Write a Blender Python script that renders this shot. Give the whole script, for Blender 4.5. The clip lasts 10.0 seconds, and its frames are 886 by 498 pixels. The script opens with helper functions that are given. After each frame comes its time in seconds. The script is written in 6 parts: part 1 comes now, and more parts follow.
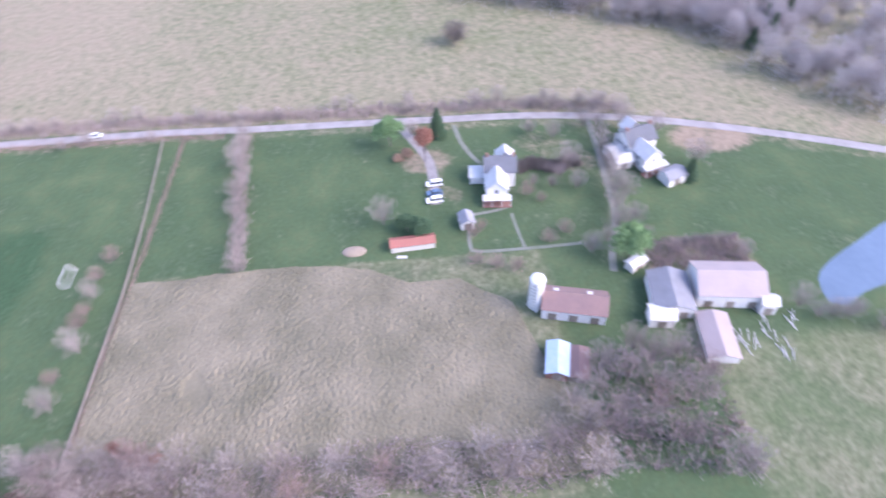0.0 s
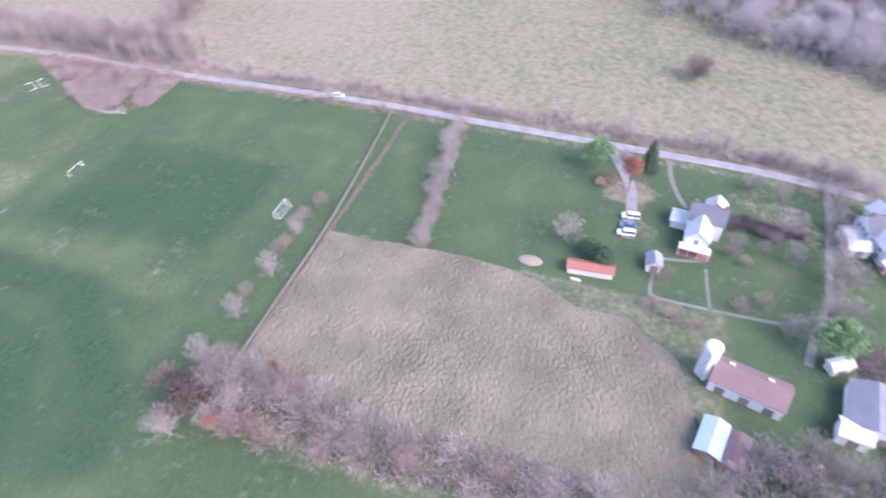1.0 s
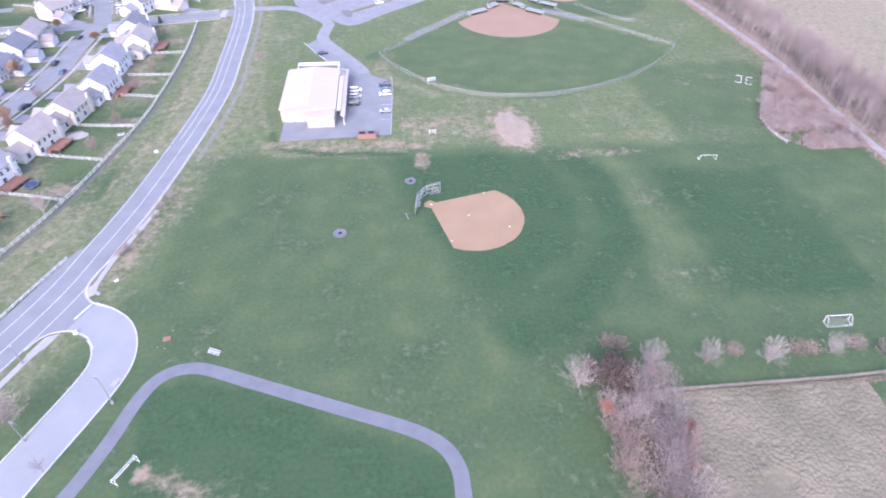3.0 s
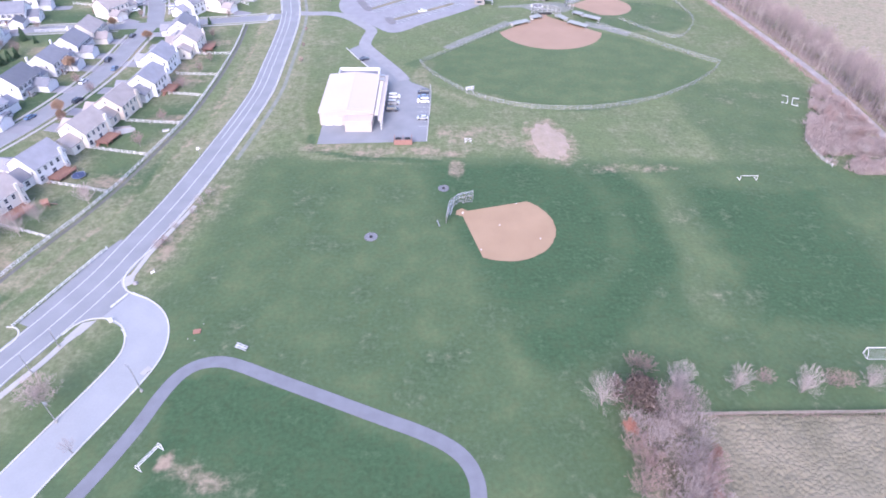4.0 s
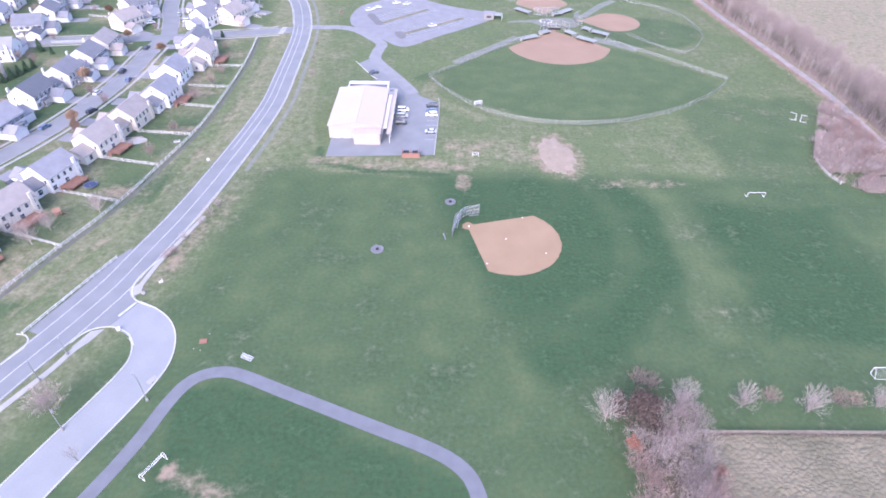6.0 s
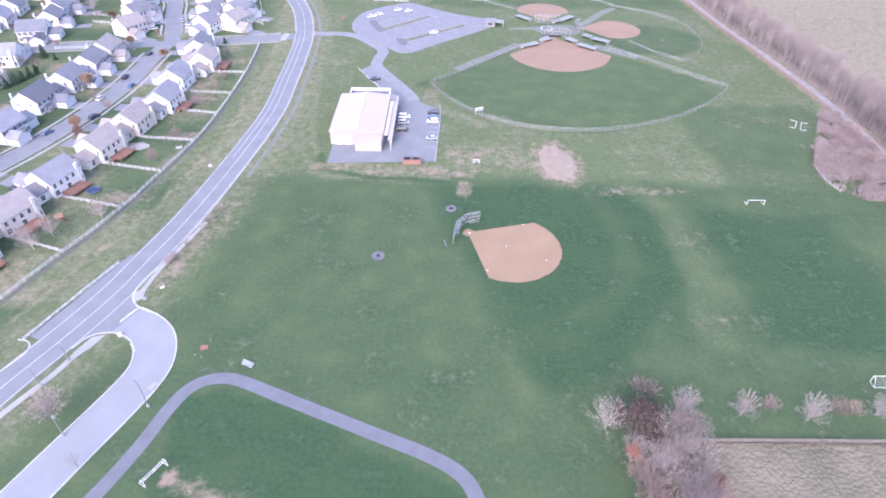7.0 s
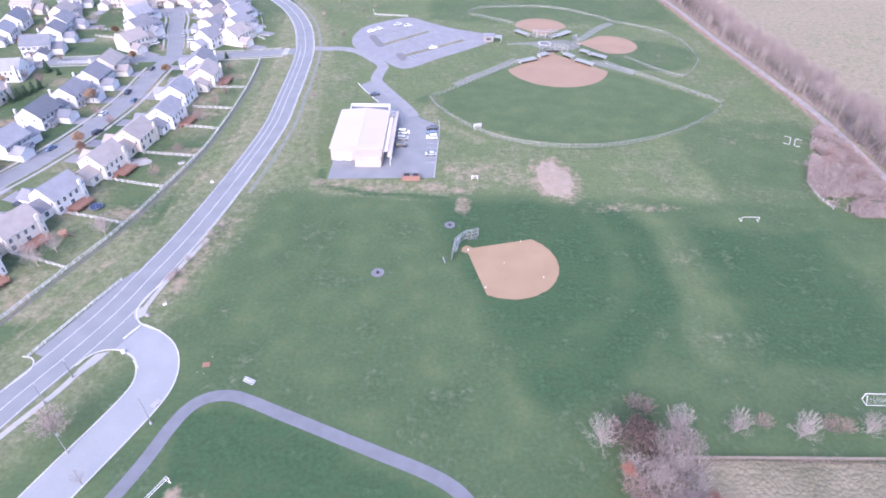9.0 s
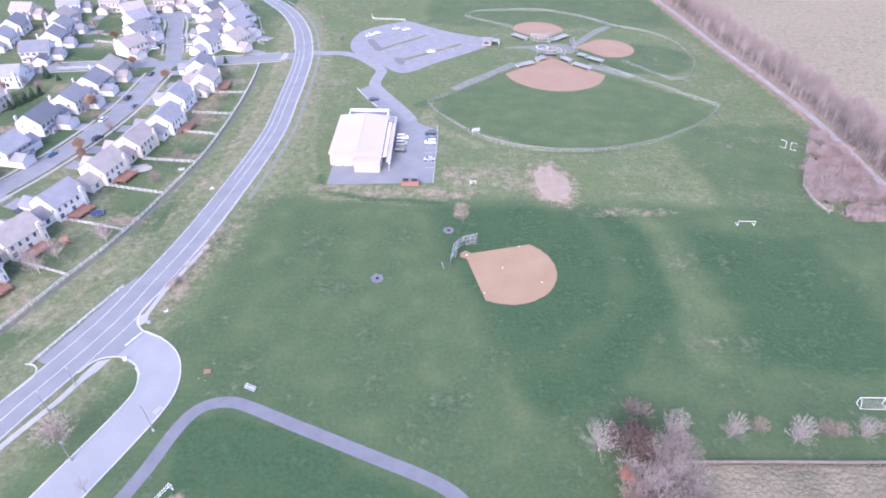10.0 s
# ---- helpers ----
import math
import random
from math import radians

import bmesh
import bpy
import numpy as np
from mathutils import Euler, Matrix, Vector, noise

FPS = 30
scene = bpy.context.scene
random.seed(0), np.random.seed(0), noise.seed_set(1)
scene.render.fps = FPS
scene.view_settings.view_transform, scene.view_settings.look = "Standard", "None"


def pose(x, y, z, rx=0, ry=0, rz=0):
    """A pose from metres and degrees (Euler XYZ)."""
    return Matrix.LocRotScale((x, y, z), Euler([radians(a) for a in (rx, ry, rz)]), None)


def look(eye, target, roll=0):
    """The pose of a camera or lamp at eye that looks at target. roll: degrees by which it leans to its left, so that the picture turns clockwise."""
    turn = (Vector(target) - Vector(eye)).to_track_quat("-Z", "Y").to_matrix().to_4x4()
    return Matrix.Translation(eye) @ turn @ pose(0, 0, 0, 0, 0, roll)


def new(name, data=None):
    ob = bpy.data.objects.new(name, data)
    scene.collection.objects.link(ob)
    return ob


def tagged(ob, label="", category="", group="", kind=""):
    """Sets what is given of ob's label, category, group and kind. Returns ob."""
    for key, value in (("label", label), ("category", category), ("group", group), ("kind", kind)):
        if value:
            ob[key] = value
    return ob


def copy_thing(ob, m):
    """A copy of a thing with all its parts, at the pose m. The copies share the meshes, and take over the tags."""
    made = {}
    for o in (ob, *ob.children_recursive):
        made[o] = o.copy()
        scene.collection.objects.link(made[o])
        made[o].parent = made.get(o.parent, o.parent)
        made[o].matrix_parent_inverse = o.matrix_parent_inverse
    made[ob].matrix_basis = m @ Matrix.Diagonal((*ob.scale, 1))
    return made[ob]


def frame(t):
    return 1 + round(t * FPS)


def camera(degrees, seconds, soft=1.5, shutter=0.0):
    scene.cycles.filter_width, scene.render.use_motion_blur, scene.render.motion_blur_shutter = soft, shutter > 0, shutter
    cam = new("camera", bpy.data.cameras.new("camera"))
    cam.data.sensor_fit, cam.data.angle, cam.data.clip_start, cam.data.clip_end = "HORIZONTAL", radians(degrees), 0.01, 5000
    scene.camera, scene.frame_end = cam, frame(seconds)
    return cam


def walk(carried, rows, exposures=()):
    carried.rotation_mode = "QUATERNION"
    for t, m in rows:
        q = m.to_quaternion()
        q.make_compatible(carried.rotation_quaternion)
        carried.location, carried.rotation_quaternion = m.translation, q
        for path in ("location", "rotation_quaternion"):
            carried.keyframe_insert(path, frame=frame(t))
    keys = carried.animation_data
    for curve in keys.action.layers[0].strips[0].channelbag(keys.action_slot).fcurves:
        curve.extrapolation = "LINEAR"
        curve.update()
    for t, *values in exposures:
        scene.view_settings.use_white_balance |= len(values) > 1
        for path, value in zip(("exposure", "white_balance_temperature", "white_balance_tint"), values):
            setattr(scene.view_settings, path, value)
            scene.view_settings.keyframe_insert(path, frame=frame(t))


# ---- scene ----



def view(x, y, z, yaw, pitch, roll):
    return pose(x, y, z, 0, 0, yaw) @ pose(0, 0, 0, 90 + pitch) @ pose(0, 0, 0, 0, 0, roll)


# ---------------------------------------------------------------- camera
cam = camera(73.41, 10.0, soft=1.8, shutter=0.42)
FLIGHT = [
    (0, -1.34, 0.31, 113.54, -92.75, -46.45, -2.62),
    (0.5, -1.38, 0.40, 113.30, -78.14, -45.46, -3.08),
    (1, -1.42, 0.48, 113.06, -68.79, -44.62, -3.07),
    (1.5, -1.45, 0.57, 112.82, -51.62, -43.47, -2.82),
    (2, -1.49, 0.65, 112.59, -29.39, -42.39, -1.51),
    (2.5, -1.52, 0.74, 112.35, -13.40, -41.77, -0.34),
    (3, -1.19, 0.66, 112.29, -4.96, -41.35, 0.41),
    (4.5, -0.18, 0.41, 112.10, -0.60, -40.17, 0.68),
    (5, 0.15, 0.32, 112.04, -0.18, -39.82, 0.63),
    (5.5, 0.13, 0.30, 112.51, 0.04, -39.65, 0.67),
    (7, 0.07, 0.24, 113.92, 0.20, -39.02, 0.89),
    (7.5, 0.05, 0.21, 114.39, 0.19, -38.80, 0.98),
    (8, 0.04, 0.17, 115.53, 0.16, -38.68, 1.01),
    (8.5, 0.03, 0.13, 116.67, 0.11, -38.52, 1.03),
    (9, 0.02, 0.09, 117.81, 0.07, -38.32, 1.03),
    (9.5, 0.01, 0.04, 118.96, 0.00, -38.22, 0.98),
    (10, 0.00, 0.00, 120.10, -0.07, -38.31, 0.90),
]
walk(cam, [(t, view(*row)) for t, *row in FLIGHT], [(0.0, 2.29, 6200, 27), (5.0, 2.28, 6200, 27), (10.0, 2.25, 6200, 27)])

# ---------------------------------------------------------------- light
world = bpy.data.worlds.new("overcast_sky")
world.use_nodes = True
scene.world = world
wn = world.node_tree
sky = wn.nodes.new("ShaderNodeTexSky")
sky.sky_type = "NISHITA"
sky.sun_disc = False
sky.sun_elevation = radians(38)
sky.sun_rotation = radians(200)
sky.air_density, sky.dust_density = 1.0, 1.5
back = wn.nodes["Background"]
back.inputs["Strength"].default_value = 0.14
wn.links.new(sky.outputs["Color"], back.inputs["Color"])
sun = new("sun", bpy.data.lights.new("sun", "SUN"))
sun.data.energy = 0.9
sun.data.angle = radians(40)
sun.data.color = (1.0, 0.97, 0.93)
sun.matrix_world = look((-60, -160, 140), (0, 0, 0))


# ---------------------------------------------------------------- materials
def material(name, color, second=None, scale=0.5, rough=0.85, metal=0.0, fine=6.0, bump=0.3, vary=0.0, spec=0.3):
    """A surface of two tones mixed by broad and fine noise, with a fine relief and a little change from piece to piece."""
    m = bpy.data.materials.new(name)
    m.use_nodes = True
    nt = m.node_tree
    n, l = nt.nodes, nt.links
    bsdf = n["Principled BSDF"]
    bsdf.inputs["Roughness"].default_value = rough
    bsdf.inputs["Metallic"].default_value = metal
    bsdf.inputs["Specular IOR Level"].default_value = spec
    geo = n.new("ShaderNodeNewGeometry")
    broad, small = n.new("ShaderNodeTexNoise"), n.new("ShaderNodeTexNoise")
    broad.inputs["Scale"].default_value, small.inputs["Scale"].default_value = scale, fine
    broad.inputs["Detail"].default_value, small.inputs["Detail"].default_value = 5, 3
    for tex in (broad, small):
        l.new(geo.outputs["Position"], tex.inputs["Vector"])
    add = n.new("ShaderNodeMath")
    add.operation = "MULTIPLY_ADD"
    add.inputs[1].default_value = 0.45
    l.new(small.outputs["Fac"], add.inputs[0])
    l.new(broad.outputs["Fac"], add.inputs[2])
    ramp = n.new("ShaderNodeMapRange")
    ramp.inputs["From Min"].default_value, ramp.inputs["From Max"].default_value = 0.45, 1.0
    l.new(add.outputs[0], ramp.inputs["Value"])
    mix = n.new("ShaderNodeMix")
    mix.data_type = "RGBA"
    second = second or tuple(c * 0.75 for c in color)
    mix.inputs["A"].default_value, mix.inputs["B"].default_value = (*color, 1), (*second, 1)
    l.new(ramp.outputs[0], mix.inputs["Factor"])
    out = mix.outputs["Result"]
    if vary:
        info = n.new("ShaderNodeObjectInfo")
        hsv = n.new("ShaderNodeHueSaturation")
        spread = n.new("ShaderNodeMapRange")
        spread.inputs["To Min"].default_value, spread.inputs["To Max"].default_value = 1 - vary, 1 + vary
        l.new(info.outputs["Random"], spread.inputs["Value"])
        l.new(spread.outputs[0], hsv.inputs["Value"])
        l.new(out, hsv.inputs["Color"])
        out = hsv.outputs["Color"]
    l.new(out, bsdf.inputs["Base Color"])
    if bump:
        bn = n.new("ShaderNodeBump")
        bn.inputs["Strength"].default_value, bn.inputs["Distance"].default_value = bump, 0.05
        l.new(small.outputs["Fac"], bn.inputs["Height"])
        l.new(bn.outputs["Normal"], bsdf.inputs["Normal"])
    return m


def ground_material():
    """Lawn whose cover (lush, straw, earth) is stored on the sheet, broken up by noise of several sizes."""
    m = bpy.data.materials.new("ground_cover")
    m.use_nodes = True
    nt = m.node_tree
    n, l = nt.nodes, nt.links
    bsdf = n["Principled BSDF"]
    bsdf.inputs["Roughness"].default_value = 0.95
    bsdf.inputs["Specular IOR Level"].default_value = 0.1
    geo = n.new("ShaderNodeNewGeometry")
    cover = n.new("ShaderNodeAttribute")
    cover.attribute_name = "cover"
    parts = n.new("ShaderNodeSeparateColor")
    l.new(cover.outputs["Color"], parts.inputs[0])
    noises = []
    for scale, detail in ((0.085, 7), (0.34, 9), (0.9, 10)):
        tex = n.new("ShaderNodeTexNoise")
        tex.inputs["Scale"].default_value, tex.inputs["Detail"].default_value = scale, detail
        tex.inputs["Roughness"].default_value = 0.62
        l.new(geo.outputs["Position"], tex.inputs["Vector"])
        noises.append(tex)

    def math_node(op, a, b, c=None):
        node = n.new("ShaderNodeMath")
        node.operation = op
        for k, v in enumerate((a, b, c)):
            if v is None:
                continue
            if isinstance(v, (int, float)):
                node.inputs[k].default_value = v
            else:
                l.new(v, node.inputs[k])
        return node.outputs[0]

    wob = math_node("ADD", math_node("MULTIPLY", noises[0].outputs["Fac"], 1.5), math_node("MULTIPLY", noises[1].outputs["Fac"], 1.2))
    wob = math_node("MULTIPLY_ADD", noises[2].outputs["Fac"], 0.6, wob)
    wob = math_node("SUBTRACT", wob, 1.65)

    def layer(base, color, amount, wobble, lo, hi):
        val = math_node("MULTIPLY_ADD", wob, wobble, amount)
        ramp = n.new("ShaderNodeMapRange")
        ramp.interpolation_type = "SMOOTHSTEP"
        ramp.inputs["From Min"].default_value, ramp.inputs["From Max"].default_value = lo, hi
        l.new(val, ramp.inputs["Value"])
        mix = n.new("ShaderNodeMix")
        mix.data_type = "RGBA"
        l.new(ramp.outputs[0], mix.inputs["Factor"])
        if isinstance(base, tuple):
            mix.inputs["A"].default_value = (*base, 1)
        else:
            l.new(base, mix.inputs["A"])
        mix.inputs["B"].default_value = (*color, 1)
        return mix.outputs["Result"]

    col = layer((0.100, 0.125, 0.063), (0.036, 0.069, 0.0345), parts.outputs[0], 0.75, -0.1, 1.08)
    col = layer(col, (0.215, 0.185, 0.132), parts.outputs[1], 0.5, 0.1, 1.0)
    col = layer(col, (0.212, 0.166, 0.126), parts.outputs[2], 0.6, 0.2, 0.9)
    hsv = n.new("ShaderNodeHueSaturation")
    val = n.new("ShaderNodeMapRange")
    val.inputs["From Min"].default_value, val.inputs["From Max"].default_value = 0.25, 0.75
    val.inputs["To Min"].default_value, val.inputs["To Max"].default_value = 0.78, 1.22
    l.new(math_node("MULTIPLY_ADD", noises[1].outputs["Fac"], 0.9, math_node("MULTIPLY_ADD", noises[2].outputs["Fac"], 1.15, -0.525)), val.inputs["Value"])
    l.new(val.outputs[0], hsv.inputs["Value"])
    l.new(col, hsv.inputs["Color"])
    l.new(hsv.outputs["Color"], bsdf.inputs["Base Color"])
    bn = n.new("ShaderNodeBump")
    bn.inputs["Strength"].default_value, bn.inputs["Distance"].default_value = 0.3, 0.1
    l.new(noises[2].outputs["Fac"], bn.inputs["Height"])
    l.new(bn.outputs["Normal"], bsdf.inputs["Normal"])
    return m


def mesh_wire_material():
    """Galvanised chain link, as fine wires with open mesh between them."""
    m = bpy.data.materials.new("chain_link")
    m.use_nodes = True
    nt = m.node_tree
    n, l = nt.nodes, nt.links
    bsdf = n["Principled BSDF"]
    bsdf.inputs["Base Color"].default_value = (0.34, 0.34, 0.34, 1)
    bsdf.inputs["Metallic"].default_value = 0.3
    bsdf.inputs["Roughness"].default_value = 0.5
    clear = n.new("ShaderNodeBsdfTransparent")
    mix = n.new("ShaderNodeMixShader")
    mix.inputs[0].default_value = 0.28
    l.new(clear.outputs[0], mix.inputs[1])
    l.new(bsdf.outputs[0], mix.inputs[2])
    l.new(mix.outputs[0], n["Material Output"].inputs["Surface"])
    return m


GROUND = ground_material()
LINK = mesh_wire_material()
ASPHALT = material("asphalt", (0.188, 0.194, 0.208), (0.145, 0.15, 0.162), 0.15, fine=3, rough=0.9)
ASPHALT_OLD = material("worn_asphalt", (0.205, 0.204, 0.222), (0.16, 0.158, 0.175), 0.2, fine=3, rough=0.9)
PATH = material("path_asphalt", (0.145, 0.149, 0.170), (0.112, 0.115, 0.132), 0.3, fine=4)
CONCRETE = material("concrete", (0.31, 0.30, 0.29), (0.24, 0.232, 0.225), 0.4, fine=5)
KERB = material("kerb_stone", (0.42, 0.41, 0.40), (0.33, 0.32, 0.31), 0.5, fine=5)
ALU = material("aluminium", (0.40, 0.41, 0.42), (0.33, 0.34, 0.35), 1.5, fine=6, rough=0.4)
CONCRETE_PALE = material("pale_concrete", (0.232, 0.24, 0.252), (0.195, 0.203, 0.215), 0.12, fine=2)
GRAVEL = material("gravel", (0.25, 0.23, 0.23), (0.17, 0.155, 0.155), 0.6, fine=5, bump=0.6)
SAND_PATH = material("trodden_verge", (0.175, 0.172, 0.165), (0.11, 0.125, 0.09), 0.3, fine=3, bump=0.5)
CLAY = material("infield_clay", (0.265, 0.182, 0.118), (0.22, 0.145, 0.092), 0.09, fine=2.5, rough=0.95)
CLAY_FAR = material("red_clay", (0.25, 0.170, 0.122), (0.215, 0.142, 0.10), 0.1, fine=2, rough=0.95)
SAND = material("sandy_spoil", (0.275, 0.215, 0.175), (0.195, 0.16, 0.118), 0.3, fine=1.5, bump=0.8)
PAINT = material("road_paint", (0.46, 0.46, 0.46), (0.30, 0.30, 0.31), 1.0, fine=8)
VINYL = material("white_vinyl", (0.52, 0.51, 0.51), (0.43, 0.42, 0.42), 0.8, fine=5, rough=0.6)
WHITE = material("white_paint", (0.60, 0.585, 0.59), (0.53, 0.515, 0.52), 0.6, fine=4, rough=0.6)
CREAM = material("cream_siding", (0.57, 0.53, 0.49), (0.51, 0.47, 0.43), 0.5, fine=4)
PALEGREY = material("pale_grey_siding", (0.58, 0.58, 0.60), (0.50, 0.50, 0.52), 0.5, fine=4)
BEIGE = material("beige_siding", (0.55, 0.48, 0.42), (0.48, 0.41, 0.36), 0.5, fine=4)
SHINGLE = material("grey_shingle", (0.20, 0.20, 0.225), (0.155, 0.155, 0.175), 0.4, fine=7, vary=0.18, bump=0.6)
SHINGLE_TAN = material("taupe_shingle", (0.27, 0.24, 0.235), (0.215, 0.19, 0.185), 0.4, fine=7, vary=0.15, bump=0.6)
SHINGLE_DARK = material("slate_shingle", (0.135, 0.14, 0.165), (0.105, 0.11, 0.13), 0.4, fine=7, vary=0.15, bump=0.6)
ROOF_CREAM = material("cream_roof_membrane", (0.375, 0.328, 0.305), (0.35, 0.305, 0.283), 0.1, fine=1.0, rough=0.6)
ROOF_RUST = material("rusted_metal_roof", (0.20, 0.125, 0.115), (0.15, 0.10, 0.10), 0.25, fine=2, rough=0.6, vary=0.1)
ROOF_PINK = material("weathered_tin_roof", (0.30, 0.245, 0.245), (0.24, 0.20, 0.205), 0.2, fine=2, rough=0.6, vary=0.08)
ROOF_PALE = material("pale_metal_roof", (0.44, 0.435, 0.45), (0.34, 0.335, 0.35), 0.4, fine=2, rough=0.5)
ROOF_RED = material("red_tin_roof", (0.29, 0.11, 0.09), (0.24, 0.10, 0.08), 0.3, fine=2, rough=0.6)
TARP = material("blue_tin_roof", (0.28, 0.38, 0.52), (0.36, 0.42, 0.52), 0.6, fine=2, rough=0.5)
BRICK = material("red_brick", (0.24, 0.13, 0.11), (0.19, 0.10, 0.085), 0.8, fine=6)
DECK = material("stained_deck_wood", (0.24, 0.13, 0.095), (0.18, 0.095, 0.075), 0.6, fine=6, vary=0.15)
WOOD = material("weathered_wood", (0.22, 0.19, 0.17), (0.15, 0.13, 0.115), 0.7, fine=5, vary=0.2)
BARK = material("grey_bark", (0.20, 0.175, 0.165), (0.13, 0.11, 0.105), 1.5, fine=8, vary=0.2)
TWIG = material("pale_twigs", (0.37, 0.315, 0.30), (0.28, 0.24, 0.23), 0.4, fine=3, vary=0.15, bump=0)
TWIG_DARK = material("dull_twigs", (0.305, 0.245, 0.238), (0.23, 0.185, 0.18), 0.3, fine=3, vary=0.2, bump=0)
TWIG_RED = material("russet_twigs", (0.31, 0.215, 0.20), (0.235, 0.165, 0.155), 0.3, fine=3, vary=0.15, bump=0)
LEAF_BROWN = material("brown_leaves", (0.085, 0.06, 0.052), (0.055, 0.042, 0.036), 0.5, fine=3, vary=0.1, bump=0)
LEAF_RUST = material("rust_leaves", (0.25, 0.115, 0.085), (0.19, 0.095, 0.07), 0.5, fine=3, vary=0.1, bump=0)
LEAF_ORANGE = material("orange_leaves", (0.31, 0.205, 0.14), (0.24, 0.16, 0.115), 0.5, fine=3, vary=0.1, bump=0)
LEAF_GREEN = material("green_needles", (0.055, 0.10, 0.05), (0.035, 0.07, 0.04), 0.5, fine=3, vary=0.15, bump=0)
LEAF_LIGHT = material("yellow_green_leaves", (0.12, 0.20, 0.085), (0.085, 0.15, 0.07), 0.5, fine=3, vary=0.1, bump=0)
DRY = material("dry_grass", (0.200, 0.172, 0.125), (0.096, 0.090, 0.060), 0.07, fine=1.7, rough=0.95)
DRIVE = material("gravelled_asphalt", (0.215, 0.213, 0.225), (0.165, 0.165, 0.176), 0.25, fine=2)
LANE_STONE = material("pale_lane_gravel", (0.29, 0.27, 0.275), (0.18, 0.165, 0.165), 0.25, fine=2, bump=0.5)
HALL_WALL = material("pale_hall_cladding", (0.34, 0.298, 0.28), (0.31, 0.27, 0.253), 0.3, fine=2)
MULCH = material("dark_trodden_soil", (0.115, 0.11, 0.105), (0.075, 0.08, 0.065), 0.5, fine=3, bump=0.5)
# twigs of the far wood, haze painted in as a paler base colour
FAR_TWIG = material("haze_paled_twigs", (0.45, 0.405, 0.41), (0.36, 0.325, 0.33), 0.1, fine=1.5, bump=0)
STEEL = material("galvanised_steel", (0.33, 0.33, 0.335), (0.25, 0.25, 0.26), 2, fine=9, metal=0.6, rough=0.45)
DARK = material("dark_rubber", (0.03, 0.03, 0.032), (0.02, 0.02, 0.022), 2, fine=9)
BLUEMAT = material("blue_black_net", (0.04, 0.055, 0.11), (0.03, 0.04, 0.08), 1, fine=5)
PLANT = material("grey_mulch", (0.16, 0.15, 0.16), (0.10, 0.095, 0.10), 1.0, fine=4)
WATER = material("pond_water", (0.10, 0.14, 0.20), (0.08, 0.115, 0.165), 0.1, fine=0.6, rough=0.12, bump=0.05, spec=0.5)
GLASS = material("window_glass", (0.06, 0.07, 0.09), (0.04, 0.05, 0.065), 0.6, fine=3, rough=0.08, bump=0, spec=0.6)
SIGNBAR = material("sign_blue", (0.14, 0.19, 0.30), None, 1, fine=4)
CARS = {
    "white": material("white_car_paint", (0.70, 0.70, 0.71), (0.66, 0.66, 0.67), 1, fine=3, rough=0.25, bump=0, spec=0.5),
    "silver": material("silver_car_paint", (0.40, 0.41, 0.43), (0.37, 0.38, 0.40), 1, fine=3, rough=0.3, metal=0.4, bump=0),
    "dark": material("dark_car_paint", (0.05, 0.055, 0.07), (0.04, 0.045, 0.06), 1, fine=3, rough=0.25, bump=0, spec=0.5),
    "blue": material("blue_car_paint", (0.10, 0.16, 0.26), (0.09, 0.14, 0.23), 1, fine=3, rough=0.25, bump=0, spec=0.5),
}


# ---------------------------------------------------------------- mesh helpers
class Shape:
    """Collects corners and faces of one mesh."""

    def __init__(self):
        self.v, self.f = [], []

    def face(self, *pts):
        k = len(self.v)
        self.v.extend(tuple(p) for p in pts)
        self.f.append(tuple(range(k, k + len(pts))))
        return self

    def prism(self, outline, z0, z1, move=None):
        """An upright block on a counter-clockwise outline."""
        k, n = len(self.v), len(outline)
        low = [Vector((x, y, z0)) for x, y in outline]
        top = [Vector((x, y, z1)) for x, y in outline]
        pts = low + top
        if move:
            pts = [move @ p for p in pts]
        self.v.extend(tuple(p) for p in pts)
        self.f.append(tuple(range(k + n - 1, k - 1, -1)))
        self.f.append(tuple(range(k + n, k + 2 * n)))
        for i in range(n):
            j = (i + 1) % n
            self.f.append((k + i, k + j, k + n + j, k + n + i))
        return self

    def box(self, x0, y0, z0, x1, y1, z1, move=None):
        return self.prism([(x0, y0), (x1, y0), (x1, y1), (x0, y1)], z0, z1, move)

    def rod(self, a, b, r, r2=None, n=5):
        """A tapered bar from a to b."""
        a, b = Vector(a), Vector(b)
        way = b - a
        if way.length < 1e-6:
            return self
        q = way.to_track_quat("Z", "Y")
        r2 = r if r2 is None else r2
        k = len(self.v)
        for p, s in ((a, r), (b, r2)):
            for i in range(n):
                t = 2 * math.pi * i / n
                self.v.append(tuple(p + q @ Vector((math.cos(t) * s, math.sin(t) * s, 0))))
        for i in range(n):
            j = (i + 1) % n
            self.f.append((k + i, k + j, k + n + j, k + n + i))
        if n > 3:
            self.f.append(tuple(range(k + n - 1, k - 1, -1)))
            self.f.append(tuple(range(k + n, k + 2 * n)))
        return self

    def mesh(self, name, mat, smooth=False):
        me = bpy.data.meshes.new(name)
        me.from_pydata(self.v, [], self.f)
        me.materials.append(mat)
        if smooth:
            me.polygons.foreach_set("use_smooth", [True] * len(me.polygons))
        me.update()
        return me


def part(name, shape, mat, parent=None, label="", smooth=False):
    """One mesh object, under a thing or a part where one is given."""
    ob = new(name, shape.mesh(name, mat, smooth) if isinstance(shape, Shape) else shape)
    ob.parent = parent
    return tagged(ob, label)


def thing(name, m, label, category, group=""):
    ob = new(name)
    ob.empty_display_size = 0.5
    ob.matrix_world = m
    return tagged(ob, label, category, group)


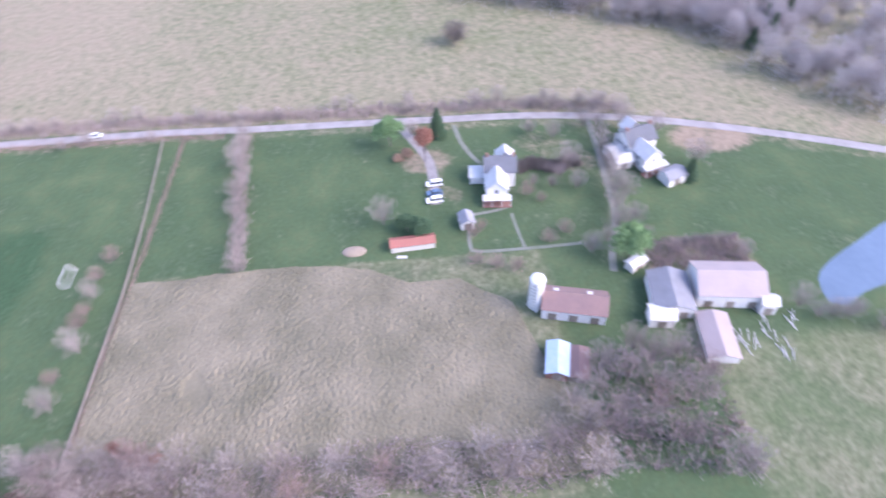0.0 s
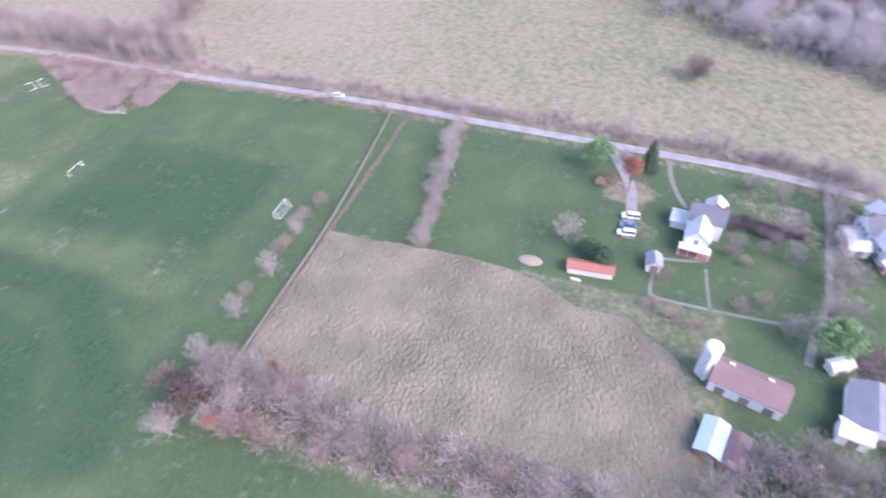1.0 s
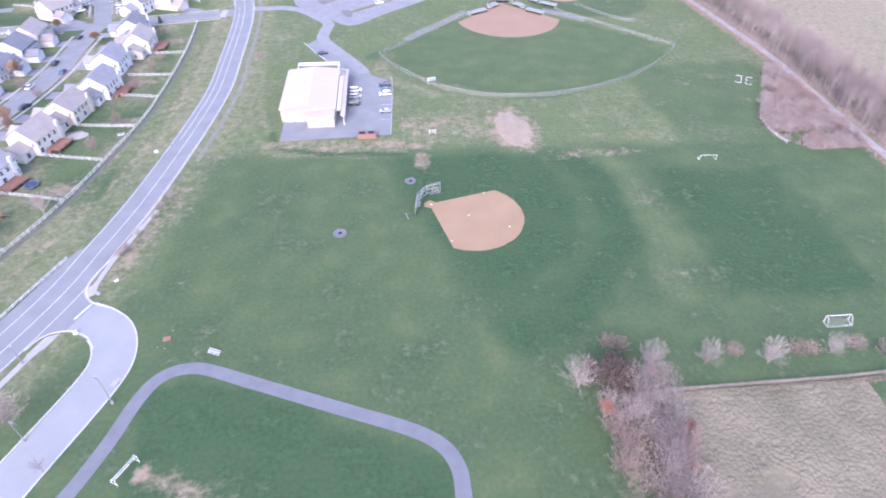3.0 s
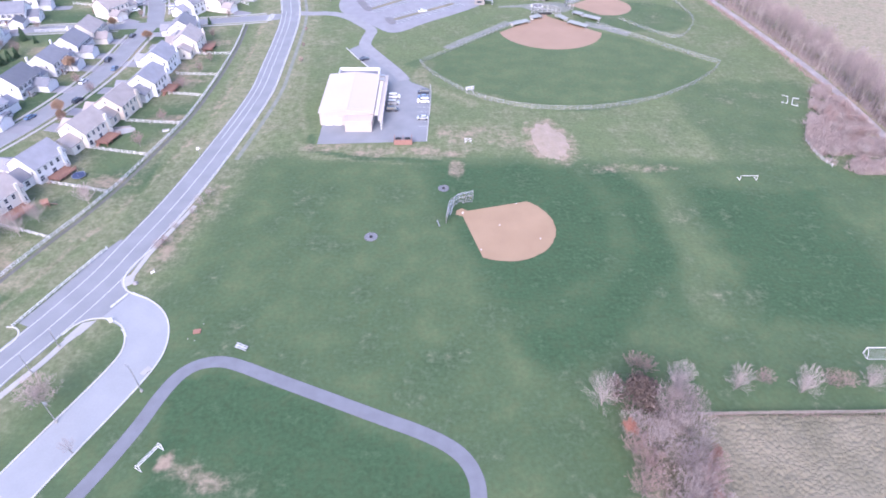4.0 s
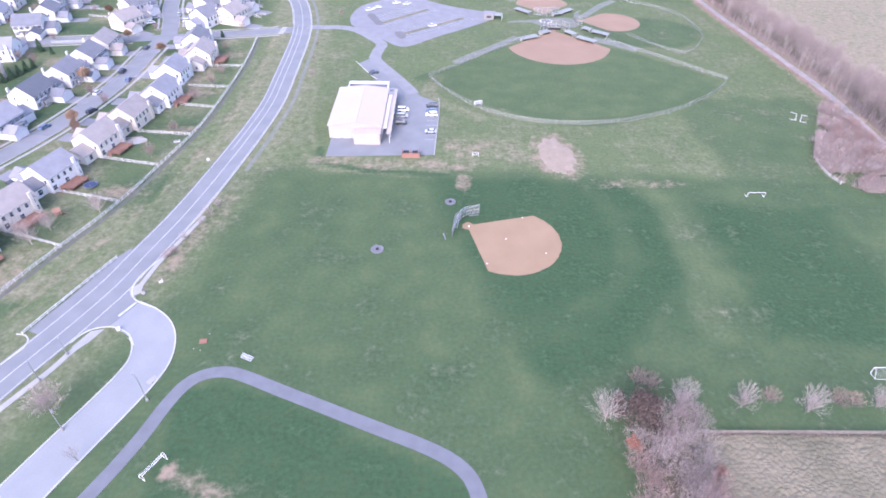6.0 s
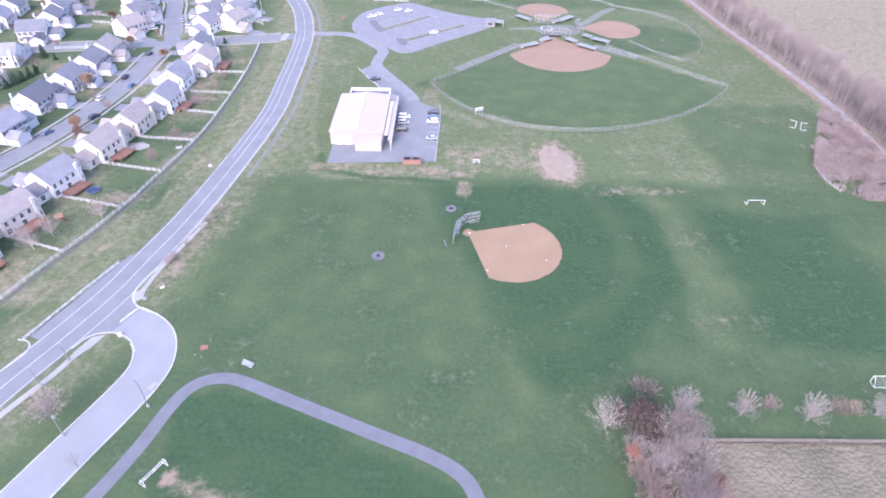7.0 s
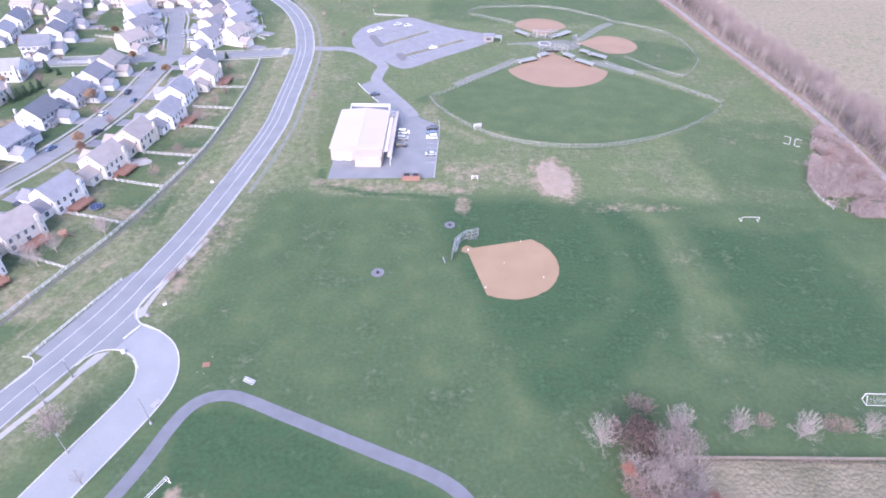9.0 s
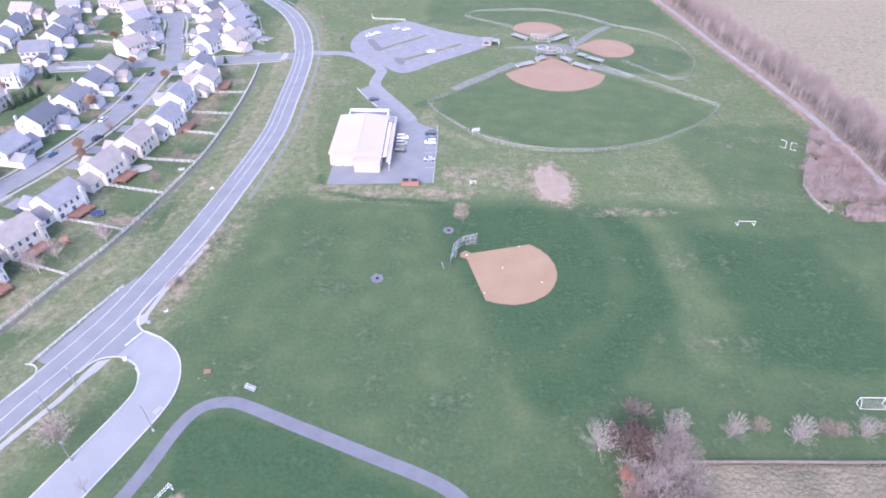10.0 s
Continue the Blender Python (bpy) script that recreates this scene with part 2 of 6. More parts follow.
def setting(name, shape, mat, label, category=""):
    ob = part(name, shape, mat)
    return tagged(ob, label, category, "", "structure")


def smooth_line(pts, step=3.0, closed=False):
    """A curve through the points, resampled at about even steps."""
    p = [Vector((*q[:2], 0)) for q in pts]
    if closed:
        p = [p[-1]] + p + [p[0], p[1]]
    else:
        p = [2 * p[0] - p[1]] + p + [2 * p[-1] - p[-2]]
    out = []
    for i in range(1, len(p) - 2):
        a, b, c, d = p[i - 1 : i + 3]
        n = max(1, round((c - b).length / step))
        for k in range(n):
            t = k / n
            out.append(0.5 * (2 * b + (c - a) * t + (2 * a - 5 * b + 4 * c - d) * t * t + (3 * b - a - 3 * c + d) * t**3))
    if not closed:
        out.append(p[-2])
    return out


def normals(line):
    out = []
    for i in range(len(line)):
        d = (line[min(i + 1, len(line) - 1)] - line[max(i - 1, 0)]).normalized()
        out.append(Vector((d.y, -d.x, 0)))
    return out


def ribbon(line, left, right, z0, z1):
    """A strip along the line, from left to right of it (metres, right positive), z0 to z1."""
    s = Shape()
    nn = normals(line)
    w = left if callable(left) else (lambda i: left)
    e = right if callable(right) else (lambda i: right)
    for i, (p, n) in enumerate(zip(line, nn)):
        a, b = p + n * w(i), p + n * e(i)
        s.v += [(a.x, a.y, z0), (a.x, a.y, z1), (b.x, b.y, z1), (b.x, b.y, z0)]
        if i:
            k = 4 * (i - 1)
            s.f += [(k, k + 4, k + 5, k + 1), (k + 1, k + 5, k + 6, k + 2), (k + 2, k + 6, k + 7, k + 3)]
    k = len(s.v)
    s.f += [(0, 1, 2, 3), (k - 1, k - 2, k - 3, k - 4)]
    return s


def dashes(line, offset, width, z, on, off):
    s = Shape()
    nn = normals(line)
    run, last = 0.0, line[0]
    for i in range(1, len(line)):
        run += (line[i] - line[i - 1]).length
        if off and run % (on + off) > on:
            continue
        a, b = line[i - 1] + nn[i - 1] * offset, line[i] + nn[i] * offset
        u, v = nn[i - 1] * width / 2, nn[i] * width / 2
        s.prism([(a + u)[:2], (b + v)[:2], (b - v)[:2], (a - u)[:2]], z - 0.01, z)
    return s


def slab(pts, z0, z1, step=3.0, closed=True):
    line = smooth_line(pts, step, closed)
    out = [(p.x, p.y) for p in line]
    area = sum(a[0] * b[1] - b[0] * a[1] for a, b in zip(out, out[1:] + out[:1]))
    if area < 0:
        out.reverse()
    return Shape().prism(out, z0, z1)


def flat(pts, z0, z1):
    area = sum(a[0] * b[1] - b[0] * a[1] for a, b in zip(pts, pts[1:] + pts[:1]))
    return Shape().prism(pts if area > 0 else pts[::-1], z0, z1)


# ---------------------------------------------------------------- ground
def lattice(x, y, size, seed):
    """Smooth value noise from 0 to 1 at the given size in metres."""
    table = np.random.RandomState(seed).rand(64, 64)
    u, v = x / size, y / size
    i, j = np.floor(u).astype(int), np.floor(v).astype(int)
    fu, fv = u - i, v - j
    fu, fv = fu * fu * (3 - 2 * fu), fv * fv * (3 - 2 * fv)
    g = lambda a, b: table[a % 64, b % 64]
    return (g(i, j) * (1 - fu) + g(i + 1, j) * fu) * (1 - fv) + (g(i, j + 1) * (1 - fu) + g(i + 1, j + 1) * fu) * fv


def fade(d, edge):
    """1 where d is below 0, 0 beyond edge."""
    t = np.clip(1 - d / edge, 0, 1)
    return t * t * (3 - 2 * t)


def rect(x, y, x0, y0, x1, y1, edge):
    return fade(np.maximum(np.maximum(x0 - x, x - x1), np.maximum(y0 - y, y - y1)), edge)


def blob(x, y, cx, cy, rx, ry, turn=0.0, edge=0.4):
    c, s = math.cos(radians(turn)), math.sin(radians(turn))
    u, v = (x - cx) * c + (y - cy) * s, (y - cy) * c - (x - cx) * s
    return fade(np.hypot(u / rx, v / ry) - 1 + edge / 2, edge)


def near(x, y, pts, width, edge):
    d = np.full(x.shape, 1e9)
    for (ax, ay), (bx, by) in zip(pts, pts[1:]):
        dx, dy = bx - ax, by - ay
        t = np.clip(((x - ax) * dx + (y - ay) * dy) / (dx * dx + dy * dy), 0, 1)
        d = np.minimum(d, np.hypot(x - ax - t * dx, y - ay - t * dy))
    return fade(d - width, edge)


MAIN = [(-150, -30), (-131, 10), (-117, 50), (-109, 70), (-102.6, 87.6), (-96.4, 102.6), (-90.6, 119), (-87.2, 134.2), (-83.2, 152), (-79.5, 175), (-75.4, 208.5),
        (-73.5, 234.7), (-74.4, 262), (-75.3, 285), (-77.0, 312.5), (-80.3, 335), (-88, 365.4), (-101, 396), (-118.6, 422.7), (-145, 452), (-190, 490), (-260, 540)]
FENCE_W = [(-128, 91), (-120.9, 113.5), (-113.6, 135.8), (-109.2, 148.4), (-104.6, 165.8), (-101, 185.7), (-97.6, 205), (-96.2, 223.5), (-95.7, 253.7), (-96.6, 283), (-98.8, 307.9)]
LANE = [(120, -170), (133, -141), (143.2, -117), (152, -93.3), (159.5, -67.8), (164.2, -40.3), (165.8, -10), (167, 20.5), (168, 52), (169.5, 82), (169.6, 128), (168.8, 180),
        (169.5, 208), (170, 240), (169, 262), (166.5, 284), (162.5, 318), (158.3, 348), (152.8, 406), (148.5, 438), (140, 500), (130, 600)]


def cover_of(x, y):
    n1, n2 = lattice(x, y, 18, 3), lattice(x, y, 7, 4)
    x0, y0 = x, y
    x = x0 + 5 * (lattice(x0, y0, 14, 5) - 0.5) + 2 * (lattice(x0, y0, 4, 6) - 0.5)
    y = y0 + 5 * (lattice(x0, y0, 13, 7) - 0.5) + 2 * (lattice(x0, y0, 4.3, 8) - 0.5)
    lush = np.full(x.shape, 0.64) + 0.14 * (n1 - 0.5) + 0.26 * (n2 - 0.5)
    straw = np.full(x.shape, 0.25) + 0.34 * (n2 - 0.5) + 0.2 * (n1 - 0.5)
    earth = np.zeros(x.shape)
    # distance haze put into the cover: lawn beyond y 184 less lush, paler
    far = fade(184 - y, 8) * fade(y - 420, 40)
    lush, straw = lush * (1 - 0.6 * far), straw + far * (0.06 + 0.22 * (lattice(x, y, 24, 31) - 0.5))
    # ball field outfield with its mown rings, and the pitches beyond it
    r = np.hypot(x - 8, y - 149)
    ring = np.maximum(fade(r - 58, 20) * fade(-(x - 10) - 0.32 * (y - 150), 26) * fade(y - 172, 12), 0)
    lush = np.maximum(lush, ring * (1.0 - 0.2 * fade(abs(r - 47) - 1.5, 5)))
    lush = np.maximum(lush, rect(x, y, 90, 108, 122, 158, 18) * (0.95 + 0.3 * (n1 - 0.5)))
    lush = np.maximum(lush, rect(x, y, 60, 108, 74, 160, 9) * 0.8)
    trail = 0.6 * near(x, y, [(66, 176), (74, 160), (75, 140), (73, 122), (72, 108)], 1.6, 6.5)
    lush, straw = lush * (1 - 0.6 * trail), np.maximum(straw, 0.24 * trail)
    lush = np.maximum(lush, rect(x, y, 104, 170, 155, 240, 14) * 0.55)
    # fenced outfields
    r2 = np.hypot(x - 57, y - 326)
    outfield = fade(r2 - 108 + 14 * np.sin(2 * np.arctan2(np.abs(x - 57), np.maximum(0.1, 326 - y))) ** 2, 3) * fade(y - 324 + abs(x - 57) * 0.9, 4)
    lush, straw = np.maximum(lush * (1 - outfield), outfield * 0.48), straw * (1 - 0.7 * outfield)
    lush = np.maximum(lush, blob(x, y, 105, 325, 34, 26, 0) * 0.6)
    lush = np.maximum(lush, rect(x, y, -5, 385, 140, 470, 20) * 0.55)
    # pitch within the path
    inner = rect(x, y, -58, 20, 5, 84, 5) * fade(y - (64.5 - 0.405 * x), 5)
    lush = np.maximum(lush, inner * 0.95)
    straw = np.where(inner > 0.5, straw * 0.4, straw)
    earth = np.maximum(earth, blob(x, y, -56.4, 64.2, 2.9, 1.4, 62, 0.6) * 1.0)
    straw = np.maximum(straw, blob(x, y, -46, 61, 13, 6, -8, 0.9) * 0.85)
    earth = np.maximum(earth, blob(x, y, -48, 61.5, 7.5, 3.4, -8, 1.0) * 0.55)
    x, y = x0, y0
    # worn and filled ground beside the hall
    straw = np.maximum(straw, rect(x, y, -48, 181, 0, 189, 5) * 0.5)
    earth = np.maximum(earth, near(x, y, [(-46, 188), (-30, 185), (-5, 186), (8, 184)], 1.0, 4) * (0.25 + 0.5 * n2))
    earth = np.maximum(earth, rect(x, y, -44, 183, 0, 190, 2.5) * np.clip(2.2 * lattice(x, y, 4.2, 41) - 1.0, 0, 0.5))
    earth = np.maximum(earth, blob(x, y, 15, 196, 18, 9, -6, 0.9) * (0.2 + 0.5 * lattice(x, y, 6, 42)))
    earth = np.maximum(earth, blob(x, y, 41, 193, 10, 18.5, 5, 0.5) * (0.35 + 0.5 * lattice(x, y, 3, 43)))
    straw = np.maximum(straw, blob(x, y, 16, 197, 23, 14, 0, 0.9) * 0.5)
    earth = np.maximum(earth, blob(x, y, 6.5, 174, 3.2, 6, 0, 0.8) * 0.6)
    earth = np.maximum(earth, blob(x, y, 68, 175, 20, 3.4, 0, 1.2) * 0.42)
    straw = np.maximum(straw, blob(x, y, 92, 218, 30, 9, 8, 1.0) * 0.36)
    straw = np.maximum(straw, blob(x, y, 108, 186, 38, 6, 0, 1.0) * 0.42)
    straw = np.maximum(straw, near(x, y, [(-4, 262), (-9, 246), (-2, 236), (14, 222)], 1.5, 5) * 0.55)
    # verges of the main road, and the ditch in them
    verge = near(x, y, MAIN, 11, 14)
    straw = np.maximum(straw, 0.54 * verge)
    lush = lush * (1 - 0.4 * verge)
    ditch = near(x, y, [(px + 8.5, py - 3) for px, py in FENCE_W], 0.5, 2)
    earth = np.maximum(earth, ditch * 0.42)
    for line, w in (([(-62, 252), (-58, 215), (-54, 196), (-46, 183), (-28, 179), (-8, 177), (6, 171)], 0.5), ([(-58, 252), (-54, 215), (-50, 198), (-43, 186), (-26, 182.5), (-6, 181)], 0.5), ([(10, 168), (30, 170), (56, 173)], 0.6)):
        straw = np.maximum(straw, near(x, y, line, w, 2.2) * 0.5)
    lush = np.maximum(lush, near(x, y, [(-47, 196), (-45, 186), (-28, 181), (0, 179)], 0.4, 2) * 0.9)
    foot = near(x, y, [(-82, 121), (-77, 142), (-72, 160)], 2.5, 6)
    earth = np.maximum(earth, 0.40 * foot * n2 * 1.4)
    # gardens
    yard = fade(x + 99 + 0.02 * (y - 200), 4) * fade(118 - y, 10)
    lush = np.where(yard > 0.5, 0.1 + 0.8 * lattice(x, y, 21, 9), lush)
    straw = np.maximum(straw, yard * np.clip(lattice(x, y, 16, 11) * 1.3 - 0.4, 0, 1))
    earth = np.maximum(earth, yard * np.clip(lattice(x, y, 11, 12) - 0.5, 0, 1) * 1.5)
    # farm land
    straw = np.maximum(straw, rect(x, y, 40, -30, 103, 75, 2) * 0.8)
    south = fade(y + 62, 6) * fade(x - 68, 8)
    straw, lush = np.maximum(straw, south * 0.62), lush * (1 - 0.3 * south)
    strip = rect(x, y, 103, 50, 166, 75, 3)
    lush = np.maximum(lush, strip * (0.42 + 0.3 * (n1 - 0.5)))
    lush = np.maximum(lush, rect(x, y, 104, -60, 166, 48, 3) * (0.32 + 0.5 * (n1 - 0.5)))
    straw = np.maximum(straw, rect(x, y, 100, -90, 166, 74, 4) * (0.24 + 0.4 * (n2 - 0.5)))
    straw = np.maximum(straw, near(x, y, [(104, 84), (118, 80), (135, 82), (160, 86)], 1, 4) * 0.4)
    earth = np.maximum(earth, near(x, y, [(140, -6), (131, -4), (128, -10)], 1.5, 3) * 0.45)
    straw = np.maximum(straw, near(x, y, [(160, -55), (143, -54), (113, -52.6), (88, -50)], 2.5, 4) * 0.5)
    earth = np.maximum(earth, near(x, y, [(150, -38), (146, -44), (140, -47)], 4, 6) * 0.4)
    earth = np.maximum(earth, blob(x, y, 146, -92, 8, 14, 0, 0.7) * 0.85)
    earth = np.maximum(earth, rect(x, y, 91, -82, 101, -56, 4) * 0.55)
    earth = np.maximum(earth, blob(x, y, 144, -3, 6, 8, 0, 0.8) * 0.7)
    # bare hill field and scrub beyond the lane
    side = np.interp(y, [p[1] for p in LANE], [p[0] for p in LANE])
    hill = fade(side + 5 - x, 4)
    straw = np.where(hill > 0.4, 0.62 + 0.28 * (lattice(x, y, 45, 21) - 0.5) + 0.25 * fade(140 - y, 60), straw)
    lush = np.where(hill > 0.4, 0.12, lush)
    earth = np.where(hill > 0.4, 0.14 + 0.16 * fade(150 - y, 60) + 0.12 * lattice(x, y, 30, 22), earth)
    rough = near(x, y, LANE, 4.5, 4)
    straw = np.maximum(straw, rough * 0.6)
    earth = np.maximum(earth, rough * 0.35)
    thick = np.maximum(fade(137 + np.maximum(0, y - 193) * 0.52 + np.maximum(0, 180 - y) * 0.9 - x, 3) * rect(x, y, 130, 172, 172, 240, 3), blob(x, y, 48, 60, 9, 24, 0, 0.4))
    earth = np.maximum(earth, thick * 0.3)
    straw = np.maximum(straw, thick * 0.5)
    straw = np.where(hill > 0.4, straw, straw * (1 - 0.75 * np.clip(lush, 0, 1)))
    return np.clip(np.stack([lush, straw, earth], -1), 0, 1)


def build_ground():
    far_x, far_y = [-4500, -2500, -1400, -800, -500, -380, -320], [-4500, -2500, -1200, -600, -350, -240]
    xs = np.r_[far_x, np.arange(-260, 262, 1.6), [280, 310, 350, 420, 520, 700, 1200, 2500, 4500]]
    ys = np.r_[far_y, np.arange(-170, 470, 1.6), [490, 520, 580, 700, 1000, 2000, 4500]]
    x, y = np.meshgrid(xs, ys)
    cov = cover_of(x, y)
    nx, ny = len(xs), len(ys)
    dip = -0.45 * near(x, y, [(px + 8.5, py - 3) for px, py in FENCE_W], 0.3, 2.2)
    verts = np.stack([x, y, dip], -1).reshape(-1, 3)
    k = (np.arange(ny - 1)[:, None] * nx + np.arange(nx - 1)).ravel()
    faces = np.stack([k, k + 1, k + nx + 1, k + nx], -1)
    me = bpy.data.meshes.new("ground")
    me.from_pydata(verts.tolist(), [], faces.tolist())
    attr = me.color_attributes.new("cover", "FLOAT_COLOR", "POINT")
    attr.data.foreach_set("color", np.c_[cov.reshape(-1, 3), np.ones(nx * ny)].ravel())
    me.materials.append(GROUND)
    return setting("ground", me, None, "winter lawn and pasture, green mixed with straw and worn earth", "ground")


build_ground()

# ---------------------------------------------------------------- roads and paths
ROAD = smooth_line(MAIN, 3)
setting("road_main", ribbon(ROAD, -5.0, 5.0, 0, 0.05), ASPHALT, "pale grey asphalt main road with white lines", "road")
lay = bpy.data.objects["road_main"]
for nm, off, on, gap in (("edge_line", -4.55, 1, 0), ("edge_line", 4.55, 1, 0), ("lane_line", 0.15, 1, 0)):
    part(nm, dashes(ROAD, off, 0.22, 0.065, on, gap), PAINT, lay, "worn white painted line")
TURN = [p for p in ROAD if 190 < p.y < 330]
part("lane_line", dashes(TURN, -2.4, 0.2, 0.065, 1, 0), PAINT, lay, "worn white painted line")
part("kerb", ribbon([p for p in ROAD if 140 < p.y < 420], 5.0, 5.25, 0, 0.16), KERB, lay, "pale concrete kerb")
part("kerb", ribbon([p for p in ROAD if 330 < p.y < 420], -5.25, -5.0, 0, 0.16), KERB, lay, "pale concrete kerb")
pull = [p for p in ROAD if 99 < p.y < 136]
setting("road_shoulder", ribbon(pull, lambda i: -8.3 + 3.1 * max(0, (i - len(pull) * 0.72) / (len(pull) * 0.28)), -5.0, 0, 0.045), ASPHALT, "widened worn asphalt shoulder", "road")

# entrance road
ENTRY = [(-83.2, 108.9), (-77.8, 106.2), (-73.9, 102.8), (-71.6, 98.2), (-70.9, 92.8), (-72.2, 87), (-75, 79.5), (-78.3, 71.5), (-81.5, 63.5), (-88, 47), (-97, 25), (-110, -10)]
EN = smooth_line(ENTRY, 1.5)
setting("road_entrance", ribbon(EN, -4.9, 4.9, 0, 0.06), CONCRETE_PALE, "pale concrete entrance drive with kerbs", "road")
en = bpy.data.objects["road_entrance"]
part("kerb", ribbon(EN, -5.25, -4.9, 0, 0.17), KERB, en)
part("kerb", ribbon(EN[6:], 4.9, 5.25, 0, 0.17), KERB, en)
setting("road_mouth", slab([(-95, 110), (-91.2, 102.4), (-88, 103.9), (-83.6, 104.2), (-82.8, 104.5), (-82.2, 109), (-81.4, 113.0), (-81.9, 113.4), (-85, 119), (-84.5, 127), (-89, 128)], 0, 0.055, 2), ASPHALT, "asphalt mouth of the entrance drive", "road")
mouth = bpy.data.objects["road_mouth"]
part("stop_line", flat([(-82.4, 113.3), (-81.8, 113.1), (-84.3, 107.9), (-84.9, 108.2)], 0.05, 0.085), PAINT, mouth, "white stop line")
part("kerb", ribbon(smooth_line([(-92.6, 98.6), (-90.8, 102.0), (-88, 103.9), (-83.6, 104.1), (-79.3, 101.8), (-76.6, 98.2)], 1), -0.15, 0.2, 0, 0.158), KERB, mouth)
part("kerb", ribbon(smooth_line([(-82.5, 131), (-85.0, 124), (-85.4, 119), (-83.6, 115), (-80.5, 112.9), (-76, 111.2)], 1), -0.2, 0.2, 0, 0.158), KERB, mouth)
part("kerb", ribbon(smooth_line([(-107.5, 101.3), (-105.2, 101.0), (-103.5, 99.4), (-103.2, 97.0), (-104.2, 94.6), (-106, 91)], 1), -0.18, 0.18, 0, 0.158), KERB, mouth)
setting("pavement_south", ribbon(smooth_line([(-128, 12), (-112, 50), (-99.4, 77.3), (-93.2, 89.8), (-90.9, 96), (-88, 101)], 2), -0.8, 0.8, 0, 0.1), CONCRETE, "narrow pale concrete pavement", "pavement")
setting("pavement_north", ribbon(smooth_line([(-83.6, 119.5), (-82.2, 129.7), (-79.4, 140.7), (-76.4, 152.3)], 2), -0.7, 0.7, 0, 0.09), CONCRETE, "cracked concrete pavement, half overgrown", "pavement")
setting("ramp_pad", flat([(-86.3, 118.5), (-83.0, 121.2), (-82.3, 117.0), (-84.3, 115.2)], 0, 0.12), CONCRETE, "concrete corner ramp", "pavement")
setting("ramp_pad_south", flat([(-91.6, 97.2), (-88.2, 98.6), (-86.2, 103.5), (-89.3, 102.6)], 0, 0.125), CONCRETE, "concrete corner ramp", "pavement")

PATHLINE = [(-90, 8), (-80, 34), (-74, 48), (-69.9, 57.6), (-66.5, 65.6), (-63.8, 73.3), (-61.7, 81.0), (-59.2, 86.6), (-55.6, 89.4), (-50.8, 90.0), (-45.8, 88.5), (-38.5, 85.4), (-27.4, 80.8),
            (-14.2, 75.3), (-4.2, 71.2), (1.7, 68.1), (5.2, 65.0), (7.1, 61.2), (7.6, 57), (7.0, 45), (4, 25)]
setting("path", ribbon(smooth_line(PATHLINE, 1.5), -2.0, 1.3, 0, 0.04), PATH, "bluish grey asphalt walking path", "path")

# neighbourhood streets
CROSS = smooth_line([(-78, 322.5), (-103.7, 316), (-121.3, 312.8), (-146.6, 307.3), (-186.2, 302.3), (-229.5, 295.6), (-300, 288)], 3)
DOWN = smooth_line([(-146.8, 310), (-146.8, 284.5), (-146.2, 257.9), (-148.7, 233.5), (-154.3, 207.1), (-163.5, 181), (-178, 150), (-200, 112)], 3)
UP = smooth_line([(-144.3, 306), (-152.5, 332.7), (-160, 352), (-166, 372), (-172, 385)], 3)
for nm, line, w, top in (("street_cross", CROSS, 4.2, 0.044), ("street_south", DOWN, 4.4, 0.056), ("street_north", UP, 4.2, 0.062)):
    st = setting(nm, ribbon(line, -w, w, 0, top), ASPHALT, "pale asphalt residential street", "road")
    for side in (-1, 1):
        edge = sorted((side * w, side * (w + 0.3)))
        walk_edge = sorted((side * (w + 1.7), side * (w + 2.9)))
        runs = [line[5:]] if line is not CROSS else [[p for p in line if -137 < p.x < -88], [p for p in line if p.x < -158]]
        for run in runs:
            part("kerb", ribbon(run, edge[0], edge[1], 0, 0.15), CONCRETE, st)
            part("footway", ribbon(run, walk_edge[0], walk_edge[1], 0, 0.092 + 0.006 * (line is UP)), CONCRETE, st, "pale concrete footway")
setting("street_north_turning", slab([(-172, 398), (-184, 392), (-185, 380), (-174, 375), (-163, 380), (-161, 391)], 0, 0.045), ASPHALT, "round end of the residential street", "road")
part("crossing_bars", dashes(smooth_line([(-88, 314), (-88, 325)], 0.6), 0, 3.0, 0.09, 0.6, 0.6), PAINT, bpy.data.objects["street_cross"], "white crossing bars")
setting("gravel_strip", ribbon(smooth_line(FENCE_W, 3), 0.6, 1.9, 0, 0.03), MULCH, "dark trodden strip along the white fence", "path")
setting("gravel_footway", ribbon([p for p in ROAD if 180 < p.y < 420], 7.6, 9.2, 0, 0.02), SAND_PATH, "worn grey footway beside the road", "path")

# park drive, hall yard and far car park
setting("park_drive", ribbon(smooth_line([(-76, 326), (-66, 326), (-58, 326.2), (-49, 322.5), (-40, 312.5), (-33.5, 302.5), (-34.2, 294.5), (-34.9, 284), (-31, 275), (-23.5, 262), (-17.5, 251), (-14.5, 244)], 2), -2.9, 2.9, 0, 0.058), DRIVE, "worn asphalt drive to the hall", "road")
setting("hall_yard", flat([(-43.9, 190.2), (-4.1, 192.4), (-2.8, 229), (-3.4, 236), (-11, 242), (-17.2, 252), (-26.7, 273), (-33, 284), (-37.4, 283), (-42.2, 276.7), (-31, 256.5), (-24, 246), (-24, 230), (-44, 230)], 0, 0.05), ASPHALT, "blue-grey asphalt yard round the hall", "yard")
yard = bpy.data.objects["hall_yard"]
